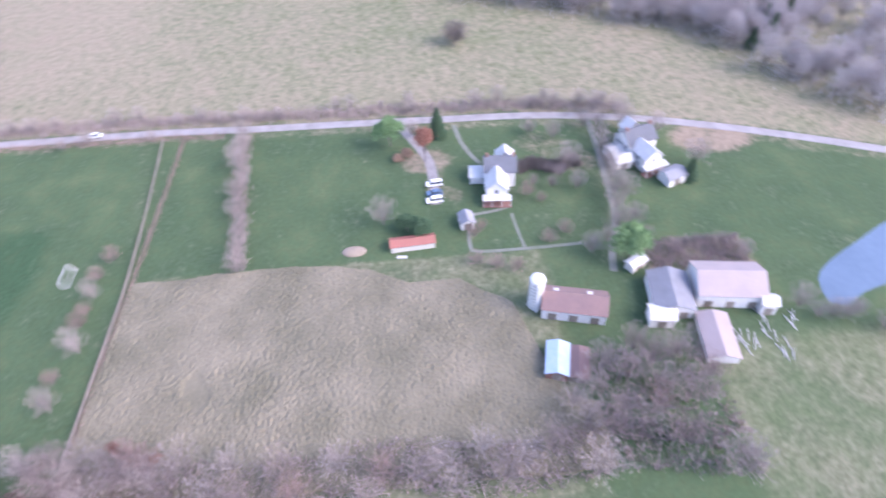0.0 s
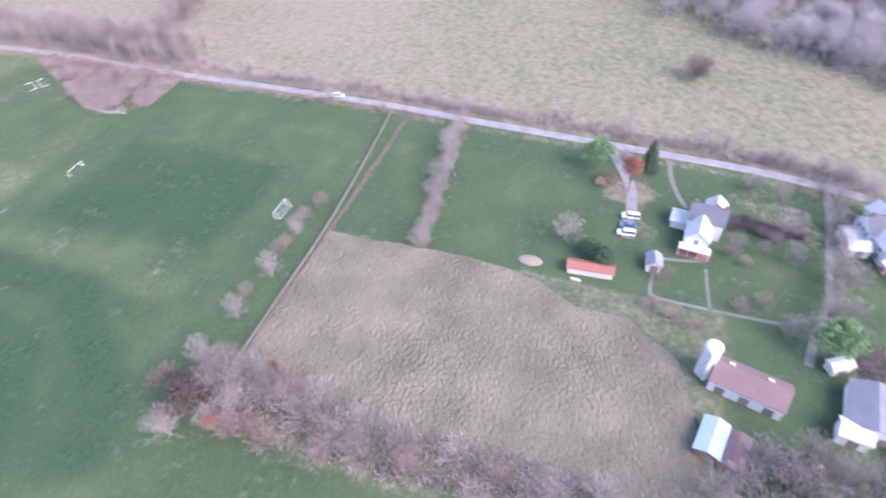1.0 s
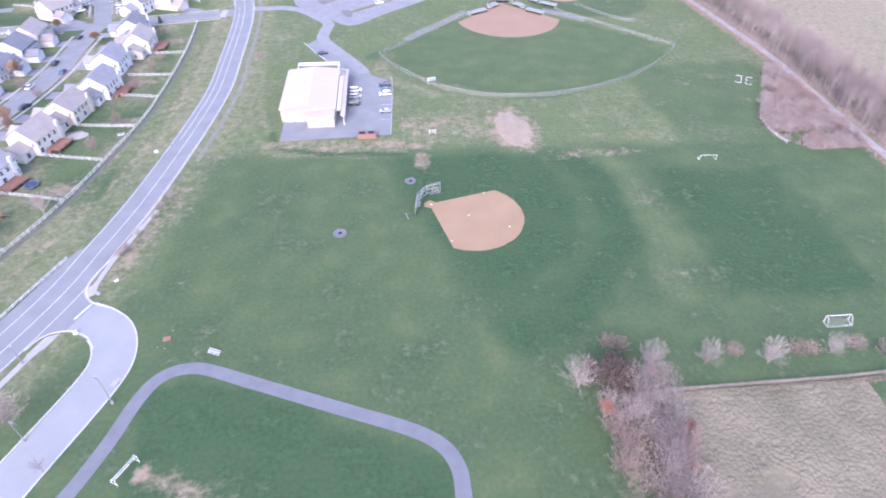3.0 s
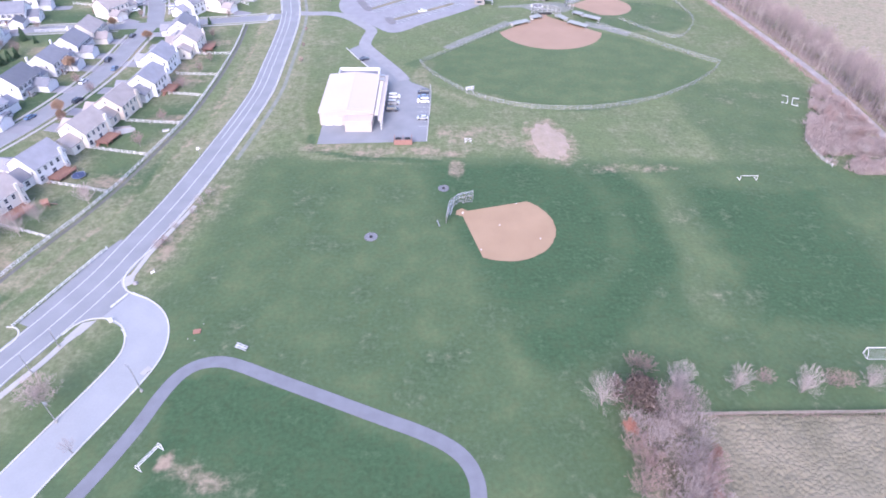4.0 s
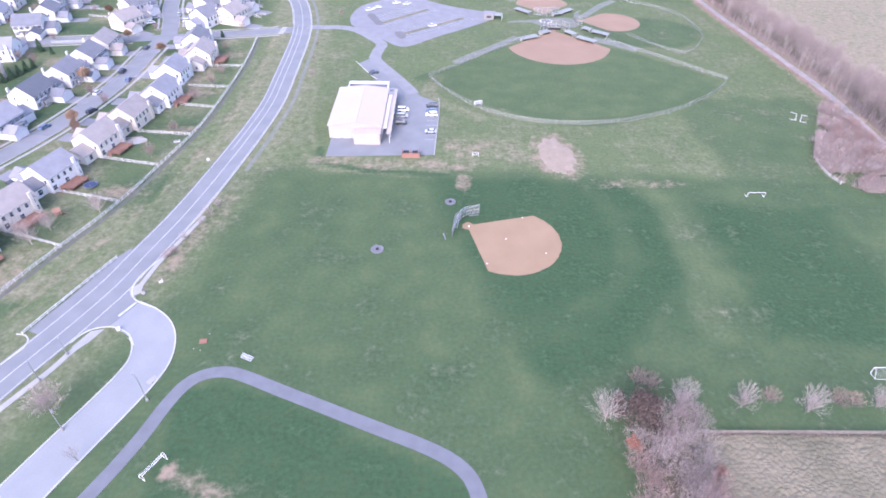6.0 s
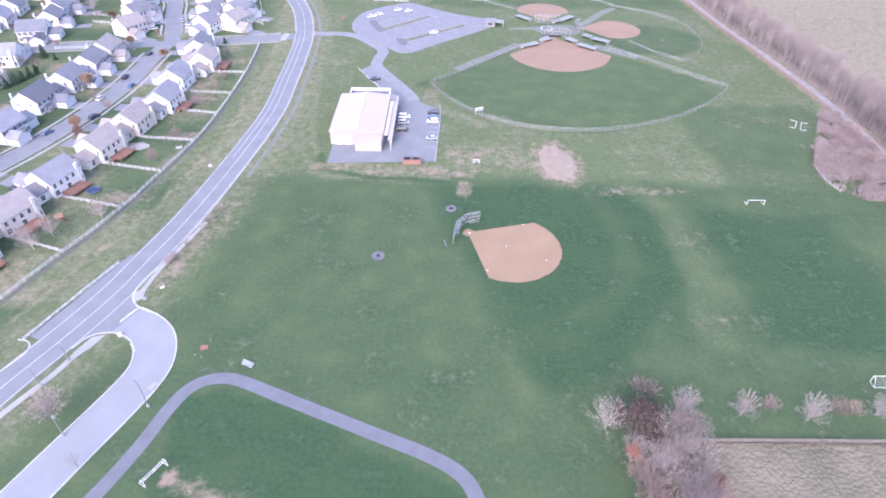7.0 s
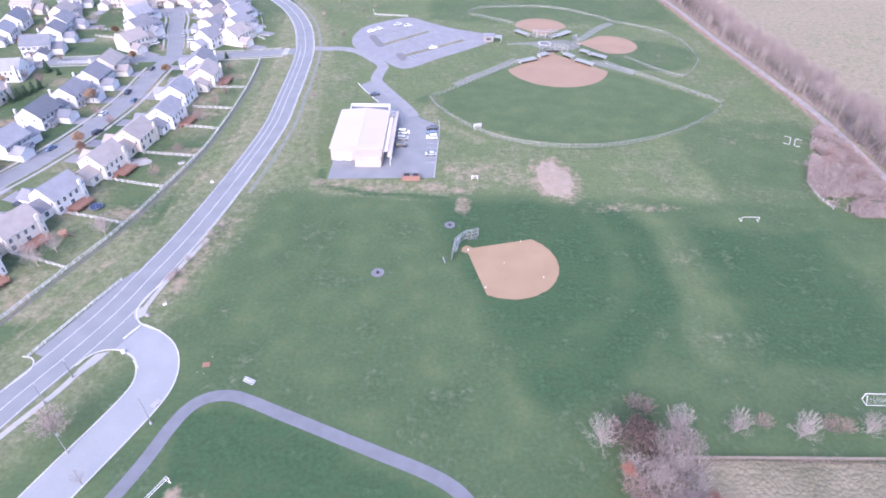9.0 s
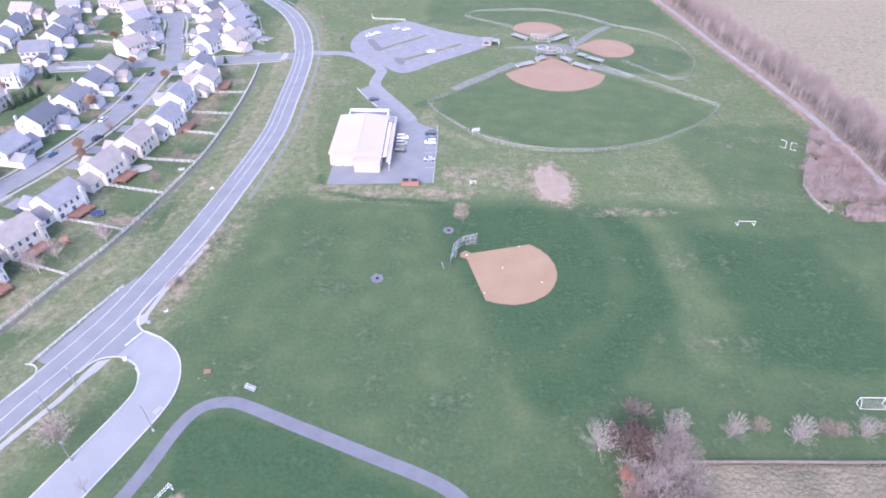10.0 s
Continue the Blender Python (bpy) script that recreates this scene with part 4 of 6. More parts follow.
def dwelling(m, w, d, h, rise, siding, roofing, wing, deck, label, group="houses of the estate", shutters=False, chimney=True):
    """A two-storey house, front to -y: main block, front garage wing, windows, doors, chimney and maybe a back deck."""
    ob = thing("house", m, label, "house", group)
    part("wall", gable_walls(w, d, h, rise), siding, ob)
    part("roof", gable_roof(w, d, h, rise), roofing, ob)
    ww, wd, wh, wx = wing
    place_part(part("garage_wall", gable_walls(ww, wd, wh, ww * 0.3, "y"), siding, ob), wx, -d / 2 - wd / 2 + 0.4)
    place_part(part("garage_roof", gable_roof(ww, wd, wh, ww * 0.3, along="y"), roofing, ob), wx, -d / 2 - wd / 2 + 0.4)
    front = -d / 2 - wd + 0.4
    for sx in (-1, 1):
        part("garage_door", Shape().box(wx + sx * ww / 4 - 1.15, front - 0.05, 0, wx + sx * ww / 4 + 1.15, front + 0.05, 2.2), WHITE, ob, "white panelled garage door")
    part("driveway", Shape().box(wx - ww / 2 + 0.2, front - 9.0, 0.0, wx + ww / 2 - 0.2, front, 0.06), ASPHALT_OLD, ob, "pale asphalt driveway")
    fx = -wx * 0.75
    part("front_door", Shape().box(fx - 0.5, -d / 2 - 0.06, 0.3, fx + 0.5, -d / 2, 2.4), BRICK, ob)
    part("porch", Shape().box(fx - 1.6, -d / 2 - 1.8, 0, fx + 1.6, -d / 2, 0.3), CONCRETE, ob)
    part("porch_roof", Shape().box(fx - 1.8, -d / 2 - 2.0, 2.75, fx + 1.8, -d / 2, 2.95), roofing, ob)
    for sx in (-1, 1):
        part("porch_post", Shape().box(fx + sx * 1.5 - 0.08, -d / 2 - 1.8, 0.3, fx + sx * 1.5 + 0.08, -d / 2 - 1.64, 2.75), WHITE, ob)
    n = max(3, round(w / 2.6))
    for k in range(n):
        x = -w / 2 + w * (k + 0.5) / n
        window(ob, x, -d / 2, 3.6, 0, shutters=shutters)
        window(ob, x, d / 2, 3.6, 180)
        if k % 2 == 0:
            window(ob, x, d / 2, 0.9, 180, 1.5, 1.7)
        if abs(x - fx) > 1.4 and abs(x - wx) > ww / 2 + 0.5:
            window(ob, x, -d / 2, 0.9, 0, shutters=shutters)
    for y in (-d * 0.22, d * 0.25):
        window(ob, -w / 2, y, 3.6, 270, 0.8, 1.3)
    window(ob, -w / 2, d * 0.25, 0.9, 270, 0.8, 1.3)
    window(ob, w / 2, d * 0.36, 3.6, 90, 0.8, 1.3)
    window(ob, w / 2, -0.5, h + 0.6, 90, 0.7, 1.0)
    for sx in (-1, 1):
        part("gutter", Shape().box(-w / 2 - 0.4, sx * (d / 2 + 0.42) - 0.06, h - rise / (d / 2) * 0.45 - 0.1, w / 2 + 0.4, sx * (d / 2 + 0.42) + 0.06, h - rise / (d / 2) * 0.45 + 0.02), WHITE, ob)
    if chimney:
        part("chimney", Shape().box(-w * 0.4, d / 2, 0, -w * 0.4 + 1.0, d / 2 + 0.6, h + rise * 0.55), siding, ob)
    sw, sd = 5.4, d * 0.72
    place_part(part("side_wall", gable_walls(sw, sd, 3.3, 2.3), siding, ob), w / 2 + sw / 2 - 0.02, -0.6)
    place_part(part("side_roof", gable_roof(sw, sd, 3.3, 2.3, 0.3), roofing, ob), w / 2 + sw / 2 + 0.32, -0.6)
    window(ob, w / 2 + sw / 2, -0.6 + sd / 2, 0.9, 180, 1.5, 1.7)
    window(ob, w / 2 + sw - 0.02, 0.4, 0.9, 90, 0.8, 1.3)
    if deck:
        dk = part("deck", Shape().box(-w * 0.3, d / 2, 1.0, w * 0.3, d / 2 + 5.2, 1.15), DECK, ob, "red-brown stained wooden deck")
        for x in np.linspace(-w * 0.3, w * 0.3, 4):
            part("deck_post", Shape().box(x - 0.07, d / 2 + 5.0, 0, x + 0.07, d / 2 + 5.14, 2.1), DECK, dk)
        for a, b in (((-w * 0.3, d / 2 + 5.1), (w * 0.3, d / 2 + 5.1)), ((-w * 0.3, d / 2 + 0.1), (-w * 0.3, d / 2 + 5.1)), ((w * 0.3, d / 2 + 0.1), (w * 0.3, d / 2 + 5.1))):
            part("deck_rail", Shape().rod((*a, 2.05), (*b, 2.05), 0.06, n=4).rod((*a, 1.3), (*b, 1.3), 0.04, n=4).rod((*a, 1.65), (*b, 1.65), 0.03, n=4), DECK, dk)
        for k in range(5):
            part("step", Shape().box(w * 0.3 + 0.28 * k, d / 2 + 1, 0, w * 0.3 + 0.28 * (k + 1), d / 2 + 2.1, 1.0 - 0.19 * k), DECK, dk)
    return ob


STYLES = [
    (12.8, 11.4, 5.9, 3.6, WHITE, SHINGLE, (6.4, 6.5, 3.0, 3.0), True, "white-sided two-storey house with a grey shingle roof and wooden deck", False),
    (13.0, 11.2, 5.9, 3.8, CREAM, SHINGLE_TAN, (6.4, 6.0, 3.0, -3.2), True, "cream-sided two-storey house with a taupe shingle roof and wooden deck", False),
    (12.4, 11.6, 6.0, 3.8, PALEGREY, SHINGLE, (6.2, 6.0, 3.1, -2.8), False, "pale grey two-storey house with a grey shingle roof", True),
    (14.0, 11.6, 5.8, 4.0, WHITE, SHINGLE_DARK, (6.6, 7.0, 3.0, 3.6), False, "white two-storey house with a slate-blue shingle roof and shutters", True),
    (12.6, 11.2, 5.8, 3.5, BEIGE, SHINGLE_TAN, (6.2, 5.6, 3.0, 3.0), False, "beige two-storey house with a taupe shingle roof", False),
]
MADE = {}


def estate_house(kind, x, y, turn):
    w, d, h, rise, siding, roofing, wing, deck, label, shut = STYLES[kind]
    m = pose(x, y, 0, 0, 0, turn)
    if kind in MADE:
        return copy_thing(MADE[kind], m)
    MADE[kind] = dwelling(m, w, d, h, rise, siding, roofing, wing, deck, label, shutters=shut)
    return MADE[kind]


# row that backs onto the white fence (fronts to the west)
for kind, x, y, turn in ((0, -138, 130, -112), (1, -136.6, 150.5, -112), (0, -133.5, 171.5, -108), (1, -128, 194.2, -104), (4, -124.5, 214.5, -98), (0, -119.5, 234, -95), (2, -122.5, 256, -92), (1, -116.5, 277, -88), (2, -124, 293, -86)):
    estate_house(kind, x, y, turn)
# row across the street (fronts to the east)
for kind, x, y, turn in ((2, -188, 152, 66), (0, -177, 181, 68), (2, -171.5, 206, 78), (3, -172.5, 231.5, 84), (0, -169.5, 252, 88), (2, -168.5, 271, 90), (1, -169, 288, 92)):
    estate_house(kind, x, y, turn)
# houses beyond the cross street
for kind, x, y, turn in ((1, -171.5, 322, 62), (0, -176.5, 345, 64), (2, -186, 366, 60), (4, -196, 384, 40), (4, -183, 404, 5), (1, -160, 404, -25), (2, -131, 329, -112), (0, -135, 348, -110), (1, -140, 367, -110), (3, -146, 386, -112), (1, -118.5, 334, 70), (0, -122, 352, 68), (2, -128, 372, 65), (0, -138, 392, 60)):
    estate_house(kind, x, y, turn)
for kind, x, y, turn in ((3, -217, 312, 12), (2, -219, 332, 100), (0, -224, 350, 95), (1, -232, 367, 90), (0, -246, 330, -80), (3, -252, 352, -80), (2, -212, 278, 190), (0, -236, 272, 190), (4, -205, 250, -95), (1, -210, 226, -95), (2, -214, 203, -95), (4, -262, 380, 0), (0, -240, 392, 20), (1, -215, 398, 0)):
    estate_house(kind, x, y, turn)


def sports_hall():
    ob = thing("sports_hall", Matrix(), "long pale beige hall with a cream pitched roof and parapet front", "hall")
    west, east, south, north, eave, ridge, mid = -44.6, -24.4, 204.2, 237.6, 5.4, 6.4, -34.0
    part("side_roof", Shape().box(east + 0.45, 203.6, 4.5, -22.4, 236.8, 4.65), BEIGE, ob, "tan lower side roof")
    part("wall", Shape().box(west, south, 0, east, north, eave), HALL_WALL, ob)
    part("gable_wall", Shape().face((west, south - 0.01, eave), (east, south - 0.01, eave), (mid, south - 0.01, ridge)), HALL_WALL, ob)
    rf = Shape()
    for x, turn in ((west - 0.4, 1), (east + 0.4, -1)):
        q = [(x, south - 0.5, eave - 0.12), (x, north + 0.3, eave - 0.12), (mid, north + 0.3, ridge), (mid, south - 0.5, ridge)]
        up = [(a, b, c + 0.22) for a, b, c in q]
        k = len(rf.v)
        rf.v += q + up
        rf.f += [tuple(k + v for v in f[::turn]) for f in ((0, 1, 2, 3), (7, 6, 5, 4), (0, 4, 5, 1), (1, 5, 6, 2), (2, 6, 7, 3), (3, 7, 4, 0))]
    part("roof", rf, ROOF_CREAM, ob)
    part("roof_ridge", Shape().rod((mid, south - 0.5, ridge + 0.2), (mid, north + 0.3, ridge + 0.2), 0.12, n=6), ROOF_CREAM, ob)
    for k in range(1, 12):
        y = south + (north - south) * k / 12
        part("roof_seam", Shape().rod((west - 0.4, y, eave + 0.1), (mid, y, ridge + 0.22), 0.012, n=4), ROOF_CREAM, ob)
        part("roof_seam", Shape().rod((mid, y, ridge + 0.22), (east + 0.4, y, eave + 0.1), 0.012, n=4), ROOF_CREAM, ob)
    part("south_wall", Shape().box(-34.6, 199.2, 0, -24.6, south - 0.02, 4.4), HALL_WALL, ob)
    part("south_roof", Shape().box(-34.9, 198.9, 4.4, -24.3, south - 0.52, 4.65), ROOF_CREAM, ob)
    part("front_block", Shape().box(-41.0, north + 0.32, 0, -24.8, 242.9, 4.6), WHITE, ob)
    part("flat_roof", Shape().box(-41.0, north + 0.32, 4.6, -24.8, 242.9, 4.75), SHINGLE_DARK, ob, "dark flat roof behind the parapet")
    part("parapet", Shape().box(-41.4, 242.9, 0, -24.4, 243.3, 6.0), WHITE, ob, "white parapet wall")
    for x in (-41.4, -24.8):
        part("parapet", Shape().box(x, north + 0.35, 0, x + 0.4, 242.9, 6.0), WHITE, ob, "white parapet wall")
    part("east_band", Shape().box(east, 204.4, 3.7, east + 0.12, 236.5, 5.2), BEIGE, ob, "tan cladding band")
    part("canopy", Shape().box(-22.3, 200.5, 3.9, -20.6, 240.0, 4.1), ROOF_CREAM, ob, "pale side canopy")
    for k in range(9):
        y = 200.8 + 4.85 * k
        part("canopy_post", Shape().box(-21.3, y - 0.1, 0.05, -21.1, y + 0.1, 3.9), WHITE, ob)
        if 0 < k < 8:
            window(ob, east, y + 2.4, 0.9, 90, 1.6, 1.6)
    for y in (233.2, 236.4):
        part("roof_unit", Shape().box(-23.8, y, 4.1, -22.0, y + 1.8, 5.3), STEEL, ob, "grey ventilation unit")
    for x in (-41.5, -38):
        part("roller_door", Shape().box(x - 1.3, south - 0.08, 0.05, x + 1.3, south, 3.2), PALEGREY, ob)
    return ob


sports_hall()
enc = thing("bin_enclosure", pose(-12.6, 191.4, 0, 0, 0, 2), "open brick bin enclosure at the yard's edge", "bin enclosure")
part("wall", Shape().box(-3.3, -1.5, 0, 3.3, -1.25, 2.0), BRICK, enc)
for x in (-3.3, -0.12, 3.05):
    part("wall", Shape().box(x, -1.25, 0, x + 0.25, 2.4, 2.0), BRICK, enc)
for x in (-1.7, 1.6):
    bn = thing("waste_bin", pose(-12.6 + x, 192.2, 0.05, 0, 0, 2), "dark steel waste bin in the brick enclosure", "waste bin", "bins")
    part("bin_body", Shape().box(-1.0, -0.8, 0, 1.0, 0.8, 1.2), SHINGLE_DARK, bn)
    part("lid", Shape().box(-1.05, -0.85, 1.2, 1.05, 0.85, 1.3), DARK, bn)
sh = thing("concession_stand", pose(25.6, 343.8, 0, 0, 0, -8), "grey concession stand with a pale canopy", "kiosk")
part("wall", Shape().box(-4.5, -2.4, 0, 1.0, 2.4, 3.0), GRAVEL, sh)
part("roof", Shape().box(-4.9, -2.8, 3.0, 1.3, 2.8, 3.25), SHINGLE, sh)
part("canopy", Shape().box(1.3, -2.6, 2.6, 5.6, 2.6, 2.75), DUGOUT, sh)
for x, y in ((5.4, -2.4), (5.4, 2.4)):
    part("canopy_post", Shape().box(x - 0.08, y - 0.08, 0, x + 0.08, y + 0.08, 2.6), WHITE, sh)
part("hatch", Shape().box(-3, -2.46, 1.0, -0.5, -2.4, 2.2), GLASS, sh)


# ---------------------------------------------------------------- farm
def shed(name, x, y, turn, w, d, h, rise, siding, roofing, label, category, along="x", doors=1):
    ob = thing(name, pose(x, y, 0, 0, 0, turn), label, category)
    part("wall", gable_walls(w, d, h, rise, along), siding, ob)
    part("roof", gable_roof(w, d, h, rise, 0.35, 0.12, along), roofing, ob)
    for k in range(doors):
        u = -w / 2 + w * (k + 0.5) / doors
        part("door", Shape().box(u - 1.0, -d / 2 - 0.07, 0, u + 1.0, -d / 2, min(2.3, h - 0.2)), WOOD, ob, "plank door")
    return ob


barn = shed("barn", 83.2, -34.0, -104, 14.6, 7.2, 3.6, 2.4, PALEGREY, ROOF_RUST, "old barn with a rust-brown metal roof and grey weathered wall", "barn", doors=3)
for x, z in ((-4.5, 6.1), (3.2, 6.1)):
    part("roof_light", Shape().box(x - 0.6, 0.4, 5.2, x + 0.6, 1.1, 6.0), VINYL, barn, "pale roof light")
silo = thing("silo", pose(85.6, -25.3, 0), "white cylindrical concrete-stave silo with a domed cap", "silo")
part("shaft", Shape().rod((0, 0, 0), (0, 0, 9.4), 1.78, 1.74, 28), WHITE, silo, smooth=False)
for k in range(8):
    part("hoop", Shape().rod((0, 0, 0.8 + 1.1 * k), (0, 0, 0.92 + 1.1 * k), 1.83, 1.83, 28), STEEL, silo)
dome = Shape()
for k in range(4):
    a, b = k * math.pi / 8, (k + 1) * math.pi / 8
    dome.rod((0, 0, 9.4 + 1.0 * math.sin(a)), (0, 0, 9.4 + 1.0 * math.sin(b)), 1.86 * math.cos(a), max(0.02, 1.86 * math.cos(b)), 28)
part("dome", dome, WHITE, silo)
part("chute", Shape().box(-2.3, -0.45, 0, -1.7, 0.45, 9), PALEGREY, silo)
bs = shed("blue_roof_shed", 68.6, -27.0, -104, 4.6, 8.0, 2.6, 0.9, BRICK, TARP, "shed with a pale blue tin roof and red walls", "shed", "y")
shed("lean_to", 67.4, -31.4, -104, 4.2, 7.6, 2.1, 0.5, WOOD, ROOF_RUST, "low rusted lean-to beside the blue-roofed shed", "shed", "y")
shed("great_barn", 85.2, -71.2, -98, 15.2, 10.6, 4.4, 2.8, WHITE, ROOF_PINK, "great barn with a weathered pinkish tin roof and white gable", "barn", doors=3)
shed("stable", 84.0, -57.2, -98, 9.0, 11.5, 3.4, 1.6, WHITE, SHINGLE, "white stable wing with a grey shingle roof", "stable", "y", 2)
shed("cart_shed", 71.3, -63.8, 82, 6.6, 12.0, 2.2, 1.0, WHITE, ROOF_PINK, "long cart shed with a weathered tin roof", "shed", "y", 1)
shed("milk_house", 78.0, -53.2, -98, 5.6, 4.2, 3.2, 1.2, WHITE, VINYL, "small white milk house with a white roof", "shed")
shed("corner_shed", 78.6, -78.5, -98, 3.4, 3.2, 3.6, 1.0, WHITE, VINYL, "small white shed against the great barn", "shed")
shed("trailer_shed", 95.0, -52.6, -60, 4.8, 2.6, 2.3, 0.6, CREAM, VINYL, "small cream shed beside the yard", "shed")
shed("chicken_shed", 108.4, 3.0, -86, 11.4, 3.2, 2.2, 0.8, CREAM, ROOF_RED, "long low shed with a red tin roof and cream front", "shed", doors=0)
shed("white_shed", 115.0, -12.0, -84, 3.6, 4.2, 2.5, 1.2, WHITE, SHINGLE, "small white garden shed with a grey roof", "shed", "y")


def farmhouse(x, y, turn, label, scale=1.0):
    ob = thing("farmhouse", pose(x, y, 0, 0, 0, turn), label, "house")
    ob.scale = (0.92, 0.88, 0.9)
    w, d, h = 9.5 * scale, 7.5 * scale, 6.2
    part("wall", gable_walls(w, d, h, 3.4), WHITE, ob)
    part("roof", gable_roof(w, d, h, 3.4), SHINGLE_DARK, ob)
    place_part(part("wing_wall", gable_walls(6.4, 8.0, 5.4, 2.6, "y"), WHITE, ob), -1.2, -d / 2 - 3.6)
    place_part(part("wing_roof", gable_roof(6.4, 8.0, 5.4, 2.6, along="y"), ROOF_PALE, ob), -1.2, -d / 2 - 3.6)
    place_part(part("front_gable_wall", gable_walls(5.4, 4.0, 6.2, 2.4, "y"), WHITE, ob), 1.8, d / 2 + 1.6)
    place_part(part("front_gable_roof", gable_roof(5.4, 4.0, 6.2, 2.4, along="y"), ROOF_PALE, ob), 1.8, d / 2 + 1.6)
    part("porch_roof", Shape().box(-5.4, -d / 2 - 10.4, 2.8, 3.2, -d / 2 - 7.4, 3.0), VINYL, ob, "white porch roof")
    for u in (-5.2, -2.6, 0.2, 3.0):
        part("porch_post", Shape().box(u - 0.09, -d / 2 - 10.3, 0.3, u + 0.09, -d / 2 - 10.1, 2.8), WHITE, ob)
    part("porch_floor", Shape().box(-5.4, -d / 2 - 10.4, 0, 3.2, -d / 2 - 7.4, 0.3), BRICK, ob)
    place_part(part("side_roof", gable_roof(4.6, 5.6, 3.0, 1.2), VINYL, ob), -w / 2 - 2.2, 0.4)
    place_part(part("side_wall", gable_walls(4.6, 5.6, 3.0, 1.2), WHITE, ob), -w / 2 - 2.2, 0.4)
    for sx in (-1, 1):
        part("chimney", Shape().box(sx * (w / 2 - 0.7) - 0.4, -0.4, h + 2, sx * (w / 2 - 0.7) + 0.4, 0.4, h + 4.4), BRICK, ob)
    for u in (-3, 0, 3):
        for z in (0.9, 3.8):
            window(ob, u * scale, d / 2, z, 180)
            window(ob, w / 2, u * 0.7, z, 90)
            window(ob, -w / 2, u * 0.7, z, 270)
    for z in (0.9, 3.4):
        window(ob, -1.2, -d / 2 - 7.6, z, 0)
        window(ob, 2.0, -d / 2 - 4, z, 90)
        window(ob, -4.4, -d / 2 - 4, z, 270)
    return ob


farmhouse(133.0, -23.6, -96, "white gabled farmhouse with dark roofs and a porch")
farmhouse(141.8, -66.3, -70, "white farmhouse with several wings among trees", 1.1)
shed("garage", 126.8, -73.0, -70, 6.0, 5.0, 2.8, 1.2, WHITE, SHINGLE, "grey-roofed garage beside the second farmhouse", "garage")
shed("annex", 135.2, -60.6, -80, 5.2, 4.2, 2.8, 1.2, CREAM, VINYL, "small pale annex beside the second farmhouse", "shed")
for nm, line, w in (("farm_walk", [(118.0, -25), (112, -25.4), (104.3, -26.4)], 0.42), ("garden_walk", [(113, -12.3), (106.4, -12.2), (104.6, -14), (104.3, -26.4), (104.6, -41.5)], 0.5), ("door_walk", [(118.5, -13), (119.6, -20.4), (121, -25)], 0.5), ("front_walk", [(162, -13), (154, -14), (146, -16.5), (141, -19)], 0.7), ("barn_drive", [(165, -57), (147, -56), (128, -54.5), (113.2, -52.8), (103, -49), (94, -47)], 0.95), ("yard_drive", [(164, 5), (150, -1.5), (141, -4), (124, -4.4)], 1.5)):
    setting(nm, ribbon(smooth_line(line, 1.5), -w, w, 0, 0.03), SAND_PATH if w < 1 else GRAVEL, "trodden narrow farm path", "path")
setting("pond_water", slab([(104, -126), (98, -113), (91, -100.5), (86, -95.5), (79, -94.5), (77.5, -98), (81, -104), (84, -114), (90, -128), (98, -135)], 0, 0.02), WATER, "pale blue farm pond", "water")
heap = thing("manure_heap", pose(108, 18.5, 0), "low oval heap of pale straw", "straw heap")
hs = Shape()
for k in range(5):
    a, b = k / 5, (k + 1) / 5
    hs.rod((0, 0, 0.9 * math.sin(a * 1.57)), (0, 0, 0.9 * math.sin(b * 1.57)), 2.6 * math.cos(a * 1.57), 2.6 * max(0.02, math.cos(b * 1.57)), 16)
part("straw", hs, SAND, heap).scale = (0.75, 1.25, 1)


# ---------------------------------------------------------------- trees and scrub
def grow(wood, tips, p, d, length, r, depth, rng, split, spread, lift, many=0):
    end = p + d * length
    if depth == 0:
        side = d.orthogonal().normalized() * r
        wood.face(p - side, p + side, end + side * 0.5, end - side * 0.5)
        tips.append((end, d))
        return
    wood.rod(p, end, r, r * 0.66, 6 if depth > 3 else 3)
    if depth == 1 or (depth == 2 and many):
        tips.append((p.lerp(end, 0.6), d))
    n = many or (split if depth > 1 else split + 1)
    turn = rng.uniform(0, 6.28)
    side = d.orthogonal().normalized()
    for k in range(n):
        ang = turn + 6.28 * k / n + rng.uniform(-0.4, 0.4)
        tilt = radians(rng.uniform(spread * 0.55, spread * 1.2)) if k or depth < 3 else radians(spread * 0.25)
        if many:
            tilt = radians(spread * (0.15 + 1.35 * ((k * 0.618) % 1)))
        axis = Matrix.Rotation(ang, 3, d) @ side
        way = (Matrix.Rotation(tilt, 3, axis) @ d + Vector((0, 0, lift))).normalized()
        start = p.lerp(end, rng.uniform(0.72, 1.0)) if k else end
        grow(wood, tips, start, way, length * rng.uniform(0.62, 0.84), r * 0.6, depth - 1, rng, split, spread, lift)


def blades(shape, p, d, rng, count, length, width, wide=0.9):
    for _ in range(count):
        way = (d + Vector((rng.gauss(0, wide), rng.gauss(0, wide), rng.gauss(0.15, wide * 0.7)))).normalized()
        tip = p + way * length * rng.uniform(0.5, 1.2)
        side = way.orthogonal().normalized() * width
        side = Matrix.Rotation(rng.uniform(0, 6.28), 3, way) @ side
        shape.face(p - side, p + side, tip)


